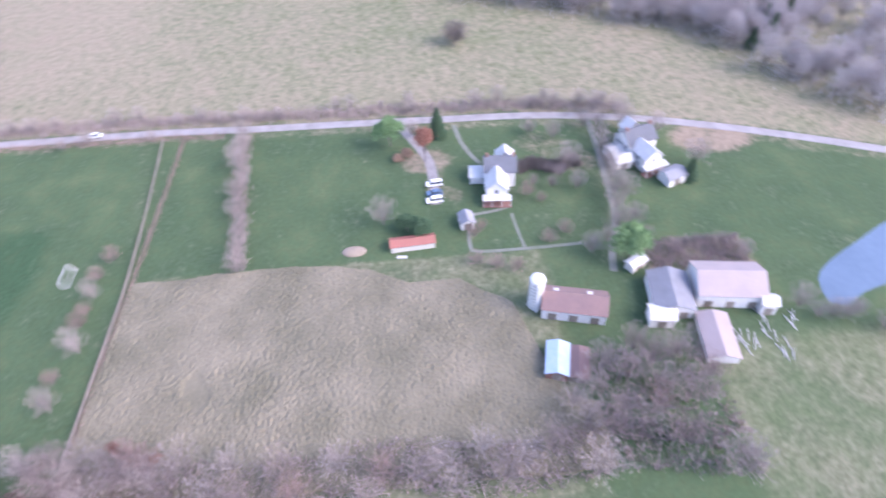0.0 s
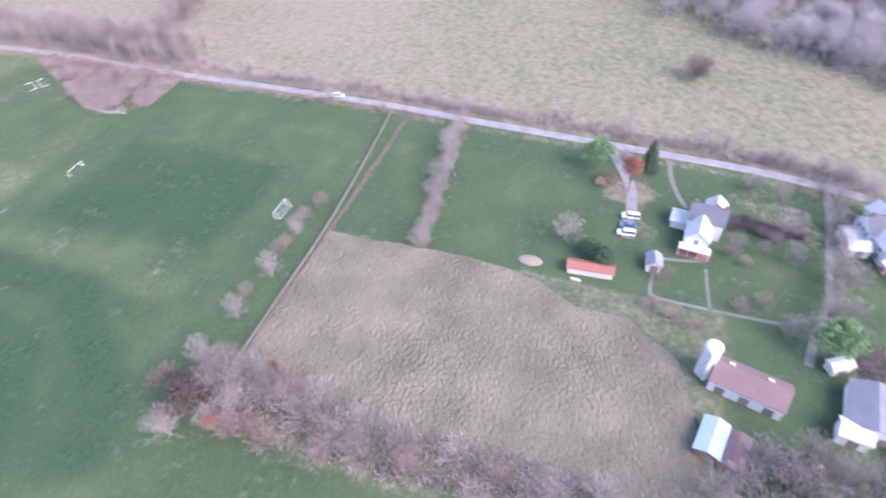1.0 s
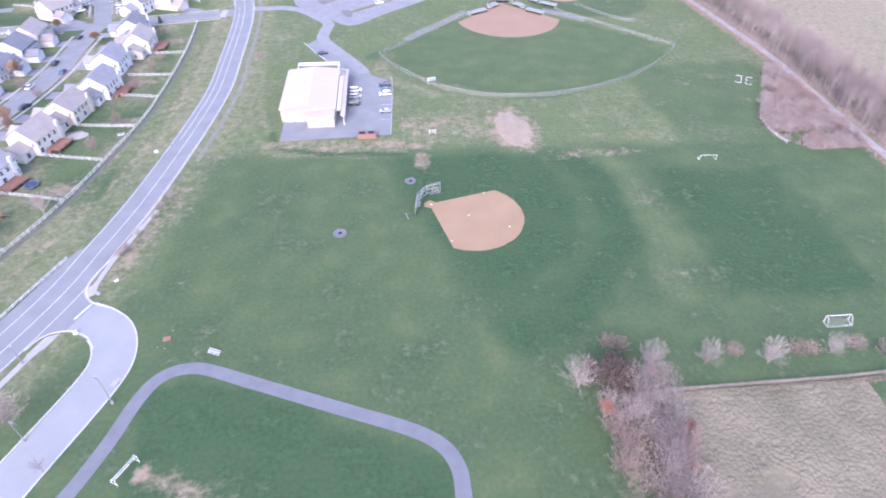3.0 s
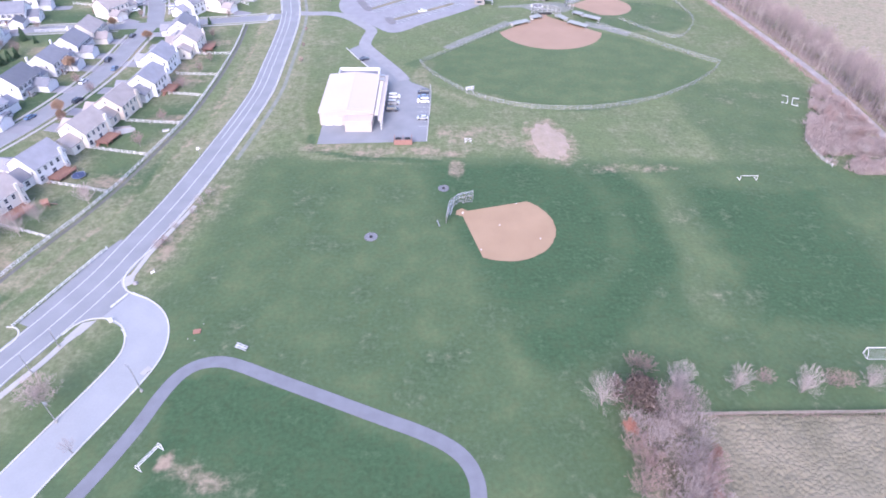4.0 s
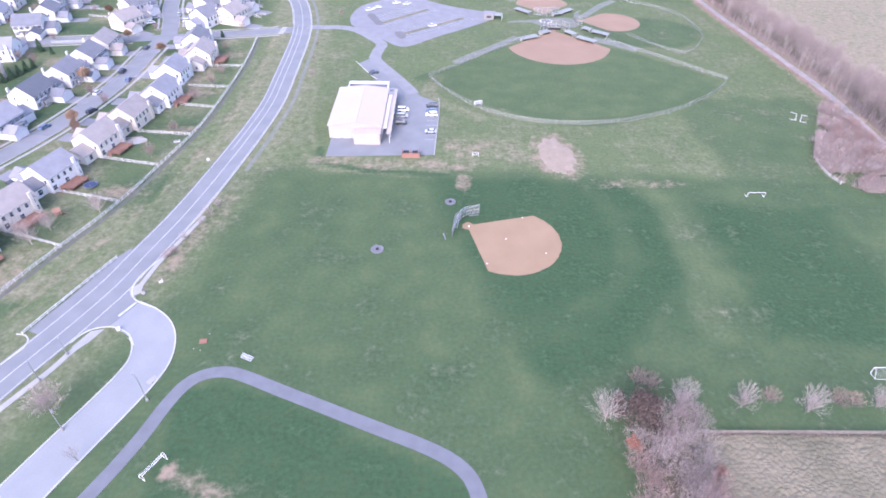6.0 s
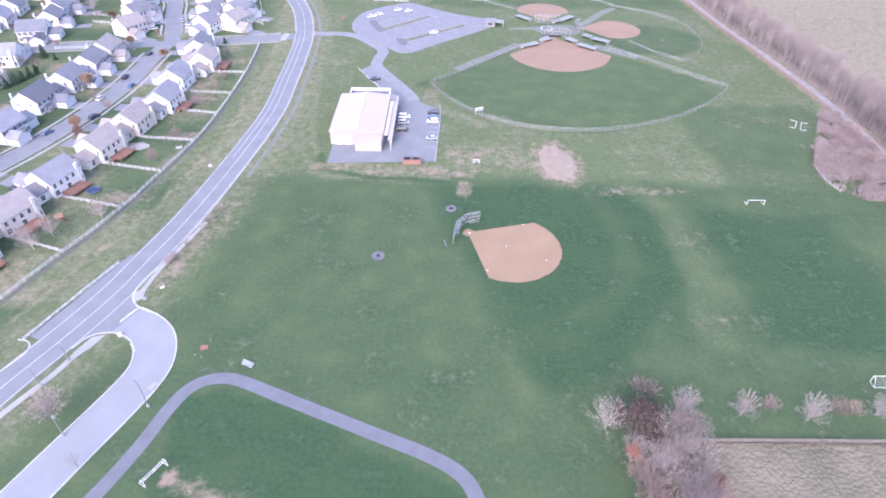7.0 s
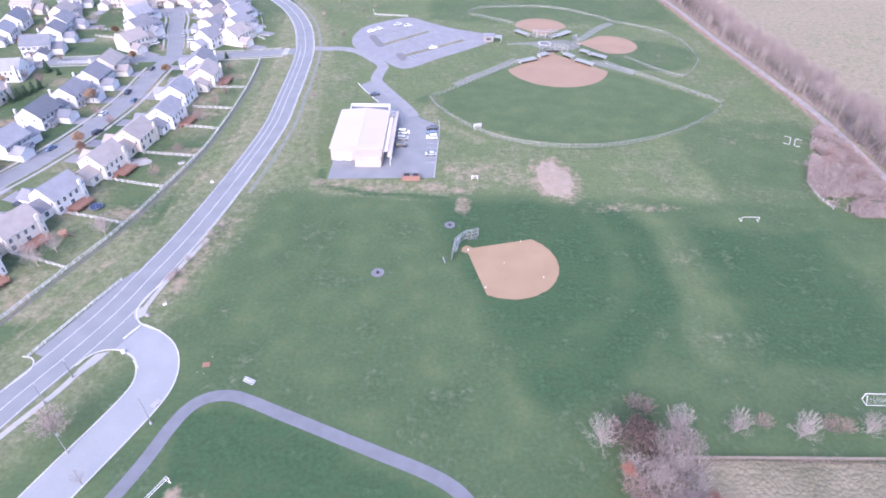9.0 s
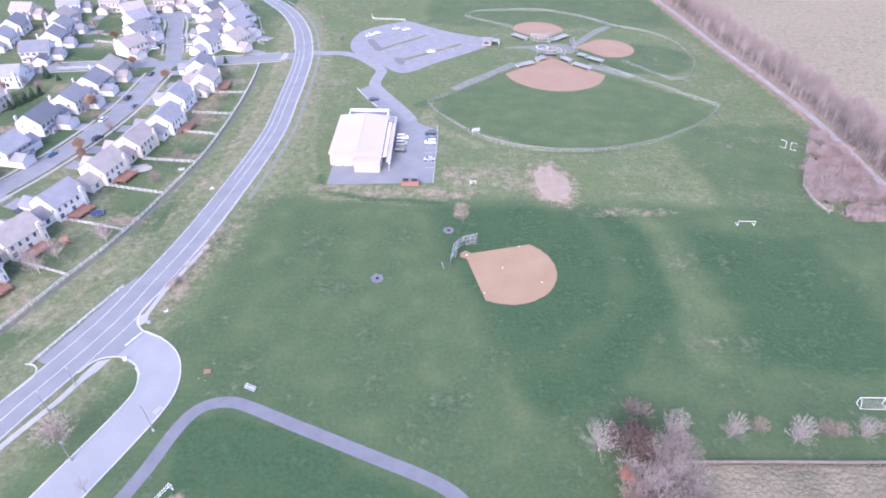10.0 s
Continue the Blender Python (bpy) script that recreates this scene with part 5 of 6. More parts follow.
def leaves(shape, p, rng, count, size, spread):
    for _ in range(count):
        c = p + Vector((rng.gauss(0, spread), rng.gauss(0, spread), rng.gauss(0, spread * 0.8)))
        u = Vector((rng.gauss(0, 1), rng.gauss(0, 1), rng.gauss(0, 0.6))).normalized() * size * rng.uniform(0.6, 1.2)
        v = u.orthogonal().normalized() * size * 0.7
        shape.face(c - u, c + v, c + u, c - v)


def tree(name, m, seed, height, trunk, label, bark, crown_mat, split=3, depth=4, spread=38, lift=0.12, leafy=0, leaf=0.22, many=0, wide=0.6, twig=0.75, count=9, thin=0.035, group=""):
    """A tapered trunk with forking limbs, closed by bare twigs or by leaves."""
    rng = random.Random(seed)
    ob = thing(name, m, label, "tree", group)
    first = height * trunk
    thick = 0.02 * height + 0.03
    for _ in range(2):
        rng.seed(seed)
        wood, crown, tips = Shape(), Shape(), []
        lean = Vector((rng.uniform(-0.06, 0.06), rng.uniform(-0.06, 0.06), 1)).normalized()
        grow(wood, tips, Vector((0, 0, -0.1)), lean, first, thick, depth, rng, split, spread, lift, many)
        size = height / max(p.z for p, d in tips)
        thick = (0.014 * height + 0.02) / size
    wood.v = [(x * size, y * size, z * size) for x, y, z in wood.v]
    tips = [(p * size, d) for p, d in tips]
    for p, d in tips:
        blades(crown, p, d, rng, count, twig, thin, wide)
        if leafy:
            leaves(crown, p, rng, leafy, leaf, twig * 0.5)
    part("trunk", wood, bark, ob)
    part("crown", crown, crown_mat, ob, "twigs and leaves" if leafy else "bare twigs")
    return ob


def bare_wood(height, reach, fork, limbs, twig, thin, seed, upright=0.0):
    """Limbs that fan out from a short trunk towards a domed outline, each with side branches and fine twigs along its length."""
    r = random.Random(seed)
    wood, crown = Shape(), Shape()
    foot = Vector((0, 0, -0.1))
    head = Vector((r.uniform(-0.03, 0.03) * height, r.uniform(-0.03, 0.03) * height, height * fork))
    base = 0.011 * height + 0.015
    wood.rod(foot, head, base * 1.25, base, 7)

    def fine(p, d, length, count):
        for _ in range(count):
            way = (d + Vector((r.gauss(0, 0.42), r.gauss(0, 0.42), r.gauss(0.12, 0.32)))).normalized()
            side = Matrix.Rotation(r.uniform(0, 6.28), 3, way) @ (way.orthogonal().normalized() * thin)
            crown.face(p - side, p + side, p + way * length * r.uniform(0.4, 1.2))

    limbs = round(limbs * 1.7)
    for k in range(limbs):
        u = (k + 0.5) / limbs
        ang = k * 2.39996 + r.uniform(-0.25, 0.25)
        out = math.sqrt(u) * r.uniform(0.85, 1.08)
        rise = fork + (1 - fork) * math.sqrt(max(0.06, 1 - 0.9 * out * out)) * r.uniform(0.88, 1.05)
        tip = Vector((math.cos(ang) * reach * out, math.sin(ang) * reach * out, height * rise))
        start = foot.lerp(head, 1 - upright * r.random())
        bend = start.lerp(tip, 0.45) + Vector((0, 0, -0.03 * height + 0.10 * height * upright))
        path = [start, start.lerp(bend, 0.6), bend, bend.lerp(tip, 0.5), tip]
        for i in range(4):
            wood.rod(path[i], path[i + 1], base * (0.26 - 0.055 * i), base * (0.205 - 0.055 * i) + 0.003, 3)
        for j in range(7):
            t = 1.0 + 2.9 * (j + r.random()) / 7
            i = min(3, int(t))
            p = path[i].lerp(path[i + 1], t - i)
            d = (path[i + 1] - path[i]).normalized()
            turn = Matrix.Rotation(r.uniform(0, 6.28), 3, d) @ d.orthogonal().normalized()
            way = (d + turn * r.uniform(0.35, 0.8) + Vector((0, 0, 0.15 + upright))).normalized()
            length = height * r.uniform(0.11, 0.2) * (1.25 - t / 6)
            end = p + way * length
            wood.rod(p, end, base * 0.07 + 0.004, 0.004, 3)
            fine(p.lerp(end, r.uniform(0.1, 0.6)), way, twig, 3)
            fine(end, way, twig, 4)
        fine(tip, (tip - bend).normalized(), twig, 5)
    return wood, crown


def bare_tree(name, m, seed, height, reach, fork, limbs, label, bark, crown_mat, twig=0.8, thin=0.016, upright=0.0, group="", category="tree"):
    ob = thing(name, m, label, category, group)
    wood, crown = bare_wood(height, reach, fork, limbs, twig, thin, seed, upright)
    part("trunk", wood, bark, ob)
    part("crown", crown, crown_mat, ob, "bare twigs")
    return ob


def conifer(m, height, radius, mat, label, seed, group=""):
    rng = random.Random(seed)
    ob = thing("conifer", m, label, "tree", group)
    part("trunk", Shape().rod((0, 0, -0.1), (0, 0, height * 0.95), 0.2, 0.03, 6), BARK, ob)
    crown = Shape()
    n = int(height * 75)
    for k in range(n):
        t = (k + rng.random()) / n
        z = height * (0.06 + 0.94 * t)
        r = radius * (1 - t) ** 0.75 * (0.8 + 0.35 * math.sin(k * 0.37) * rng.random())
        a = rng.uniform(0, 6.28)
        p = Vector((r * 0.25 * math.cos(a), r * 0.25 * math.sin(a), z))
        q = Vector((r * math.cos(a), r * math.sin(a), z - 0.22 * r))
        side = Vector((-math.sin(a), math.cos(a), 0.1)) * (0.16 + 0.16 * r / radius)
        crown.face(p, q - side * 0.8, q + (q - p) * 0.12, q + side * 0.8)
        leaves(crown, q, rng, 2, 0.2, 0.18)
    part("crown", crown, mat, ob)
    return ob


def grove(name, bases, spots, seed, low, high, label):
    """A stand of trees too deep to count, joined into one mesh for wood and twigs alike."""
    r = random.Random(seed)
    verts, faces, k = [], [], 0
    mats = []
    for i, (x, y) in enumerate(spots):
        base = bases[i % len(bases)]
        m = np.array(pose(x, y, 0, 0, 0, r.uniform(0, 360)))[:3, :3] * r.uniform(low, high)
        for child in base.children:
            me = child.data
            co = np.empty(len(me.vertices) * 3)
            me.vertices.foreach_get("co", co)
            co = co.reshape(-1, 3) @ m.T + (x, y, 0)
            verts.append(co)
            faces += [tuple(v + k for v in poly.vertices) for poly in me.polygons]
            mats += [0 if child.name.startswith("trunk") else 1] * len(me.polygons)
            k += len(co)
    me = bpy.data.meshes.new(name)
    me.from_pydata(np.concatenate(verts).tolist(), [], faces)
    me.materials.append(BARK)
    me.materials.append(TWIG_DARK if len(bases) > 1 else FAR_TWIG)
    me.polygons.foreach_set("material_index", mats)
    return tagged(new(name, me), label, "wood", "", "stuff")


def scatter(base, spots, seed, low=0.85, high=1.2):
    """Copies of a tree with a turn and size of their own."""
    rng = random.Random(seed)
    for x, y in spots:
        s = rng.uniform(low, high)
        made = copy_thing(base, pose(x, y, 0, 0, 0, rng.uniform(0, 360)))
        made.scale = (s, s, s * rng.uniform(0.92, 1.1))


TWIG_PINK = material("pinkish_twigs", (0.40, 0.31, 0.30), (0.31, 0.24, 0.235), 0.4, fine=3, bump=0)
# row of small ornamental trees along the pitch
ROWTREE = bare_tree("bare_tree", pose(54.8, 83.0, 0), 11, 8.2, 3.7, 0.06, 26, "small round-crowned bare tree with silvery twigs", TWIG, TWIG, 0.9, 0.017, group="row of bare trees by the pitch")
scatter(ROWTREE, [(68.3, 82.6), (83.0, 81.6), (99.2, 83.0)], 5, 0.78, 0.95)
SMALLRED = bare_tree("bare_shrub", pose(75.2, 84.4, 0), 12, 4.2, 2.5, 0.04, 16, "low reddish bare shrub between the trees", BARK, TWIG_RED, 0.7, 0.016, group="low shrubs by the pitch", category="shrub")
scatter(SMALLRED, [(90.4, 83.6), (94.0, 83.4), (105.5, 84), (112, 82), (48.6, 87.5), (46.0, 89)], 6)
WHITETREE = bare_tree("bare_tree", pose(36.4, 78.2, 0), 13, 9.4, 4.6, 0.16, 22, "bare tree with pale grey branches", TWIG, TWIG, 1.1, 0.016, group="bare trees of the thicket")
OAK = tree("oak", pose(44.2, 78.4, 0), 14, 8.6, 0.13, "round oak holding dense brown leaves", BARK, LEAF_BROWN, 3, 4, 50, 0.04, many=9, leafy=9, leaf=0.26, twig=1.1, count=2)
RUST = tree("maple_sapling", pose(39.6, 69.6, 0), 15, 7.0, 0.2, "narrow sapling with rust-red leaves", BARK, LEAF_RUST, 3, 4, 26, 0.3, leafy=5, leaf=0.16, twig=0.6, count=6)
WOOD_A = bare_tree("bare_tree", pose(48, 74, 0), 16, 10.0, 4.6, 0.2, 26, "bare woodland tree with grey-mauve twigs", BARK, TWIG_DARK, 1.0, 0.022, 0.25, group="bare trees of the thicket")
WOOD_B = bare_tree("bare_tree", pose(45, 66.5, 0), 17, 8.8, 4.6, 0.16, 24, "spreading bare tree with pale twigs", BARK, TWIG, 1.0, 0.02, 0.1, group="bare trees of the thicket")
WOOD_C = bare_tree("bare_tree", pose(40.5, 66, 0), 18, 7.2, 3.6, 0.16, 24, "bare tree with russet twigs", BARK, TWIG_RED, 0.9, 0.022, 0.2, group="bare trees of the thicket")
TALL = bare_tree("bare_tree", pose(178, 262, 0), 19, 13.5, 3.0, 0.3, 11, "tall bare tree beside the farm lane", BARK, TWIG_DARK, 1.7, 0.014, 0.7, group="bare trees along the lane")
TALL_B = bare_tree("bare_tree", pose(181, 285, 0), 20, 12.0, 2.7, 0.26, 10, "tall bare tree beside the farm lane", TWIG, TWIG, 1.6, 0.014, 0.7, group="bare trees along the lane")

rng = random.Random(31)
scatter(WOOD_A, [(51.5, 77), (54.5, 75.5), (46.5, 69), (50, 60), (47, 52), (44, 38), (48, 30), (42, 14), (46, 4), (44, -12), (49, -22), (56, -38), (63, -41), (48, -48), (57, -52), (66, -47), (51, -34), (70, -44), (62, -58)], 7)
scatter(WOOD_B, [(49, 63), (53, 70), (51, 50), (46, 44), (49, 20), (43, -2), (47, -16), (54, -30), (61, -33), (52, -42), (66, -36), (60, -47), (44, -30), (42, -56), (68, -53)], 8)
scatter(WOOD_C, [(42, 62), (40, 57), (52, 57), (54, 61), (44, 28), (41, 46), (47, 11), (56, -45)], 9)
scatter(WHITETREE, [(41, 70.5), (53.5, 79.5), (50.5, 71.5), (54, 66), (49, 56), (51, 41), (48, 0), (50, -8), (58, -28)], 10, 0.6, 1.0)
scatter(RUST, [(56, 64), (53, 55.5)], 12, 0.7, 0.9)

spots_a, spots_b, deep_spots = [], [], []
LANE_Y, LANE_X = [p[1] for p in LANE], [p[0] for p in LANE]
lane_x = lambda y: float(np.interp(y, LANE_Y, LANE_X))
y = 176.0
while y < 450:
    for k in range(4):
        sp = (lane_x(y) + 4.5 + 4.2 * k + rng.uniform(-1.6, 1.6), y + rng.uniform(-2, 2))
        (deep_spots if k > 0 else spots_a if rng.random() < 0.6 else spots_b).append(sp)
    y += rng.uniform(2.4, 3.6)
scatter(TALL, spots_a, 13, 0.7, 1.1)
scatter(TALL_B, spots_b, 14, 0.65, 1.0)
grove("lane_wood", (TALL, TALL_B), deep_spots, 77, 0.65, 1.05, "belt of tall bare trees behind the lane")
# hedgerow that leaves the lane, and thin trees farther along it
scatter(WOOD_A, [(178 + 5.5 * k + rng.uniform(-2, 2), 200 + 1.2 * k + rng.uniform(-4, 4)) for k in range(14)], 15, 0.8, 1.2)
scatter(WOOD_B, [(lane_x(v) + rng.choice((-5, 5, 7, 8)) + rng.uniform(-1.5, 1.5), v) for v in range(64, 180, 7)], 16, 0.45, 0.75)
scatter(WOOD_B, [(lane_x(v) + rng.uniform(4, 10), v) for v in [rng.uniform(-66, 66) for _ in range(18)]], 17, 0.35, 0.8)
scatter(WOOD_C, [(157 + rng.uniform(-8, 7), 197 + rng.uniform(-20, 22)) for _ in range(34)], 18, 0.35, 0.65)
scatter(WOOD_B, [(146 + rng.uniform(-6, 18), 192 + rng.uniform(-12, 24)) for _ in range(16)], 30, 0.3, 0.55)
# hedgerow between the farm paddocks
scatter(WOOD_B, [(104 + 4.2 * k, 48.4 + 0.5 * k + rng.uniform(-1.2, 1.2)) for k in range(15)], 19, 0.55, 0.9)

# farmstead trees
tree("cypress", pose(144.0, -2.4, 0), 41, 11.5, 0.10, "tall egg-shaped tree with rust-red foliage", BARK, LEAF_RUST, 3, 4, 20, 0.42, many=8, leafy=7, leaf=0.26, twig=1.1, count=3)
conifer(pose(157, -7.2, 0), 10.0, 3.4, LEAF_GREEN, "dark green conifer beside the farm lane", 42)
tree("leafy_tree", pose(153, 8.0, 0), 43, 10.0, 0.14, "tree still holding light green leaves", BARK, LEAF_LIGHT, 4, 4, 34, 0.15, leafy=10, leaf=0.3, twig=1.0, count=2)
tree("leafy_tree", pose(98, -52.0, 0), 44, 10.5, 0.2, "broad tree with yellow-green leaves", BARK, LEAF_LIGHT, 4, 4, 38, 0.12, leafy=11, leaf=0.32, twig=1.0, count=2)
tree("evergreen_bush", pose(112.5, -0.2, 0), 45, 5.6, 0.16, "dark evergreen bush behind the long shed", BARK, LEAF_GREEN, 4, 4, 46, 0.1, leafy=9, leaf=0.26, twig=0.9, count=1)
tree("evergreen_bush", pose(114.0, 4.2, 0), 46, 4.8, 0.16, "dark evergreen bush behind the long shed", BARK, LEAF_GREEN, 4, 4, 46, 0.1, leafy=9, leaf=0.26, twig=0.9, count=1)
conifer(pose(126.5, -78.0, 0), 7.5, 2.6, LEAF_GREEN, "green conifer beside the grey garage", 47)
bare_tree("field_tree", pose(217, -18.5, 0), 48, 8.5, 6.0, 0.06, 40, "lone dark bushy tree in the bare field", BARK, BARK, 1.5, 0.05)
tree("orange_shrub", pose(147.5, 3.0, 0), 49, 2.2, 0.15, "low shrub with orange leaves under the trees", BARK, LEAF_ORANGE, 4, 4, 55, 0.02, leafy=7, leaf=0.2, twig=0.6, count=1)
tree("orange_shrub", pose(145.5, 6.0, 0), 50, 1.6, 0.15, "low shrub with orange leaves under the trees", BARK, LEAF_ORANGE, 4, 4, 60, 0.0, leafy=7, leaf=0.2, twig=0.6, count=1)
scatter(WOOD_B, [(117.5, 10.5), (136, -44.5), (120, -57), (150, -43), (156, -54), (110, -56.5), (133, -82), (149, -75), (154, -36), (157, 1), (101, -43), (126, -45), (163, -59), (156, -58.5), (149, -57.4), (142, -56.8), (135, -56.4), (128, -55.6), (122, -54.4), (116, -53.4), (109, -52), (104, -48), (160, -66), (153, -66)], 20, 0.7, 1.05)
scatter(WOOD_A, [(129, -33), (127, -38), (131, -41), (134, -38), (98, -63), (101, -70), (95, -80), (104, -58), (99, -76)], 21, 0.35, 0.6)
scatter(SMALLRED, [(100.5, -13), (98.5, -18), (97, -23), (113, -16), (110.5, -13.5), (106, -33), (109, -38), (122, -34), (125, -30.5)], 22, 0.7, 1.1)

# wood beyond the bare field
BROW = [(283, 25), (268, -6), (253.6, -35), (240, -62), (232.8, -76), (216, -108), (195, -119), (172, -130), (140, -160)]
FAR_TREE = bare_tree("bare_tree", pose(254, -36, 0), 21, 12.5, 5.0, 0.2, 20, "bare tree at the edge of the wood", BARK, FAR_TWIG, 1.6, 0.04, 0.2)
far_spots = []
for k in range(360):
    t = rng.random() * (len(BROW) - 1)
    i = int(t)
    a, b = BROW[i], BROW[i + 1]
    deep = rng.random() ** 1.2 * 95 - 4
    px, py = a[0] + (b[0] - a[0]) * (t - i) + deep * 0.86 + 3, a[1] + (b[1] - a[1]) * (t - i) - deep * 0.5
    far_spots.append((px, py))
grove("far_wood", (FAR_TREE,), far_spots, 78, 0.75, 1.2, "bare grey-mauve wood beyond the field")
for k in range(7):
    conifer(pose(193 + rng.uniform(0, 60), -122 - rng.uniform(0, 30), 0), rng.uniform(8, 12), 3.0, LEAF_GREEN, "dark green conifer at the edge of the wood", 60 + k, "conifers of the wood")
scatter(WOOD_B, [(76 + rng.uniform(-4, 4) - 0.22 * k * 3, -86 - 3.2 * k) for k in range(14)], 23, 0.5, 0.9)

# estate trees
AMBER = tree("maple", pose(-158.5, 249, 0), 51, 7.4, 0.16, "round maple with amber leaves beside the street", BARK, LEAF_ORANGE, 4, 4, 30, 0.26, many=6, leafy=6, leaf=0.2, twig=0.9, count=3, group="amber trees of the estate")
scatter(AMBER, [(-138.3, 283), (-176.4, 354), (-245, 324), (-187, 336), (-161.7, 300), (-142.5, 205), (-146, 211), (-206, 262)], 24, 0.6, 0.95)
GARDEN = bare_tree("bare_tree", pose(-107, 188, 0), 52, 6.0, 2.6, 0.2, 20, "small bare garden tree with russet twigs", BARK, TWIG_RED, 0.7, 0.018, 0.2, group="bare garden trees")
scatter(GARDEN, [(-105, 206.5), (-141, 203), (-143, 206), (-112, 156), (-200, 345), (-203.5, 275), (-194, 270), (-122, 232.5), (-107, 235), (-200, 300), (-152, 238), (-142, 229), (-155, 318), (-120, 353), (-109, 318), (-230, 340), (-240, 310), (-207, 240), (-104, 250), (-103, 262), (-110, 291)], 25, 0.65, 1.05)
scatter(WHITETREE, [(-121, 144), (-128, 140), (-123, 137), (-110, 153), (-184, 352), (-210, 360)], 26, 0.6, 0.9)
for k, (gx, gy, h) in enumerate(((-199.6, 286, 6.5), (-192.5, 283, 3.5), (-197, 250, 4.6), (-195.6, 254, 5.0), (-194.4, 258, 4.8), (-193.4, 262, 5.2), (-192.4, 266, 4.6), (-167, 284, 3.0), (-117, 309, 3.4), (-111, 330, 4.6), (-235, 300, 6))):
    conifer(pose(gx, gy, 0), h, h * 0.32, LEAF_GREEN, "dense green conifer in a garden", 70 + k, "conifers of the estate")
# trees by the entrance drive and by the road
bare_tree("bare_tree", pose(-86.2, 78.2, 0), 53, 8.8, 4.7, 0.2, 30, "bare pinkish tree on the grass beside the entrance drive", BARK, TWIG_PINK, 0.9, 0.026)
bare_tree("bare_tree", pose(-75.2, 66.6, 0), 54, 5.0, 2.0, 0.3, 9, "thin bare sapling at the drive's edge", BARK, TWIG_DARK, 0.5, 0.01)
scatter(WOOD_B, [(-74.8, 152.5), (-75.6, 147.5), (-73.6, 157.5), (-78.2, 140)], 27, 0.32, 0.48)
scatter(GARDEN, [(-66, 300), (-64, 280), (-62, 262), (-60, 345), (-72, 360), (-77, 379), (-71, 408), (-54, 391), (-58, 398), (-48, 403), (-80, 395)], 28, 0.35, 0.7)
scatter(SMALLRED, [(-80.3, 131.5), (-79.6, 134)], 29, 0.6, 0.8)


def scrub(name, spots, seed, mat, low, high, label, stems=5, width=0.03):
    """Many thin upright stems, one object of undergrowth."""
    r = random.Random(seed)
    s = Shape()
    for x, y in spots:
        h = r.uniform(low, high)
        p = Vector((x, y, -0.05))
        for _ in range(stems):
            way = Vector((r.gauss(0, 0.45), r.gauss(0, 0.45), 1)).normalized()
            q = p + Vector((r.uniform(-0.25, 0.25), r.uniform(-0.25, 0.25), 0))
            side = Vector((r.gauss(0, 1), r.gauss(0, 1), 0)).normalized() * width
            mid = q + way * h * 0.55
            tip = q + way * h * r.uniform(0.8, 1.1) + Vector((r.gauss(0, 0.2), r.gauss(0, 0.2), 0))
            s.face(q - side, q + side, mid)
            s.face(mid - side * 1.6, mid + side * 1.6, tip)
    return tagged(part(name, s, mat), label, "undergrowth", "", "stuff")


def inside(n, seed, test, x0, y0, x1, y1):
    r = random.Random(seed)
    out = []
    while len(out) < n:
        x, y = r.uniform(x0, x1), r.uniform(y0, y1)
        if test(x, y):
            out.append((x, y))
    return out


def corner_scrub(x, y):
    edge = 137 + max(0, y - 193) * 0.52 + max(0, 180 - y) * 0.9 + 1.5 * noise.noise((0, y * 0.2, 0))
    return edge < x < lane_x(y) - 2.5 and noise.noise((x * 0.13, y * 0.13, 3)) > -0.22 + 0.25 * noise.noise((x * 0.5, y * 0.5, 1))


scrub("scrub", inside(2400, 1, corner_scrub, 134, 171, 170, 238), 1, TWIG, 0.9, 2.8, "dense pale scrub in the corner of the field", 6, 0.07)
scrub("scrub", inside(4600, 2, corner_scrub, 134, 171, 170, 238), 2, TWIG_DARK, 1.4, 3.6, "dull mauve scrub in the corner of the field", 6, 0.07)
scrub("undergrowth", inside(2600, 3, lambda x, y: abs(x - 47.5 - 1.5 * math.sin(y * 0.13)) < 5.5, 36, -62, 60, 77), 3, TWIG_DARK, 0.6, 2.2, "tangled bare undergrowth below the trees", 5, 0.07)
scrub("undergrowth", inside(700, 4, lambda x, y: abs(x - 60) < 11, 48, -62, 72, -34), 4, TWIG_DARK, 0.6, 2.0, "tangled bare undergrowth below the trees", 5, 0.07)
scrub("lane_verge", [(lane_x(v) - 3.4 + random.Random(k).gauss(0, 1.0), v) for k, v in enumerate(np.linspace(62, 440, 2600))], 5, TWIG_RED, 0.4, 1.4, "reddish weeds along the farm lane", 4, 0.06)
scrub("lane_hedge", [(lane_x(v) + 6.0 + random.Random(k + 7).gauss(0, 2.0), v) for k, v in enumerate(np.linspace(-70, 445, 6500))], 6, TWIG_DARK, 0.6, 2.6, "bare brushwood hedge along the farm lane", 4, 0.07)
scrub("brush_row", [(178 + 75 * t + random.Random(k).gauss(0, 1), 200 + 16 * t + random.Random(k + 5).gauss(0, 3.5)) for k, t in enumerate(np.linspace(0, 1, 1500))], 7, TWIG_DARK, 0.6, 2.4, "bare brushwood hedge across the field", 4, 0.07)
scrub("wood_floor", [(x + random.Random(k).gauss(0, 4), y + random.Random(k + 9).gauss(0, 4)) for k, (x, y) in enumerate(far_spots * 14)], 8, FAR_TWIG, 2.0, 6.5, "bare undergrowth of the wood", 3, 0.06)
scrub("fence_weeds", [(54 + 112 * t, 75.0 + random.Random(k).gauss(0, 0.45)) for k, t in enumerate(np.linspace(0, 1, 1500))], 9, TWIG_RED, 0.3, 0.9, "reddish weeds along the old board fence", 4, 0.03)
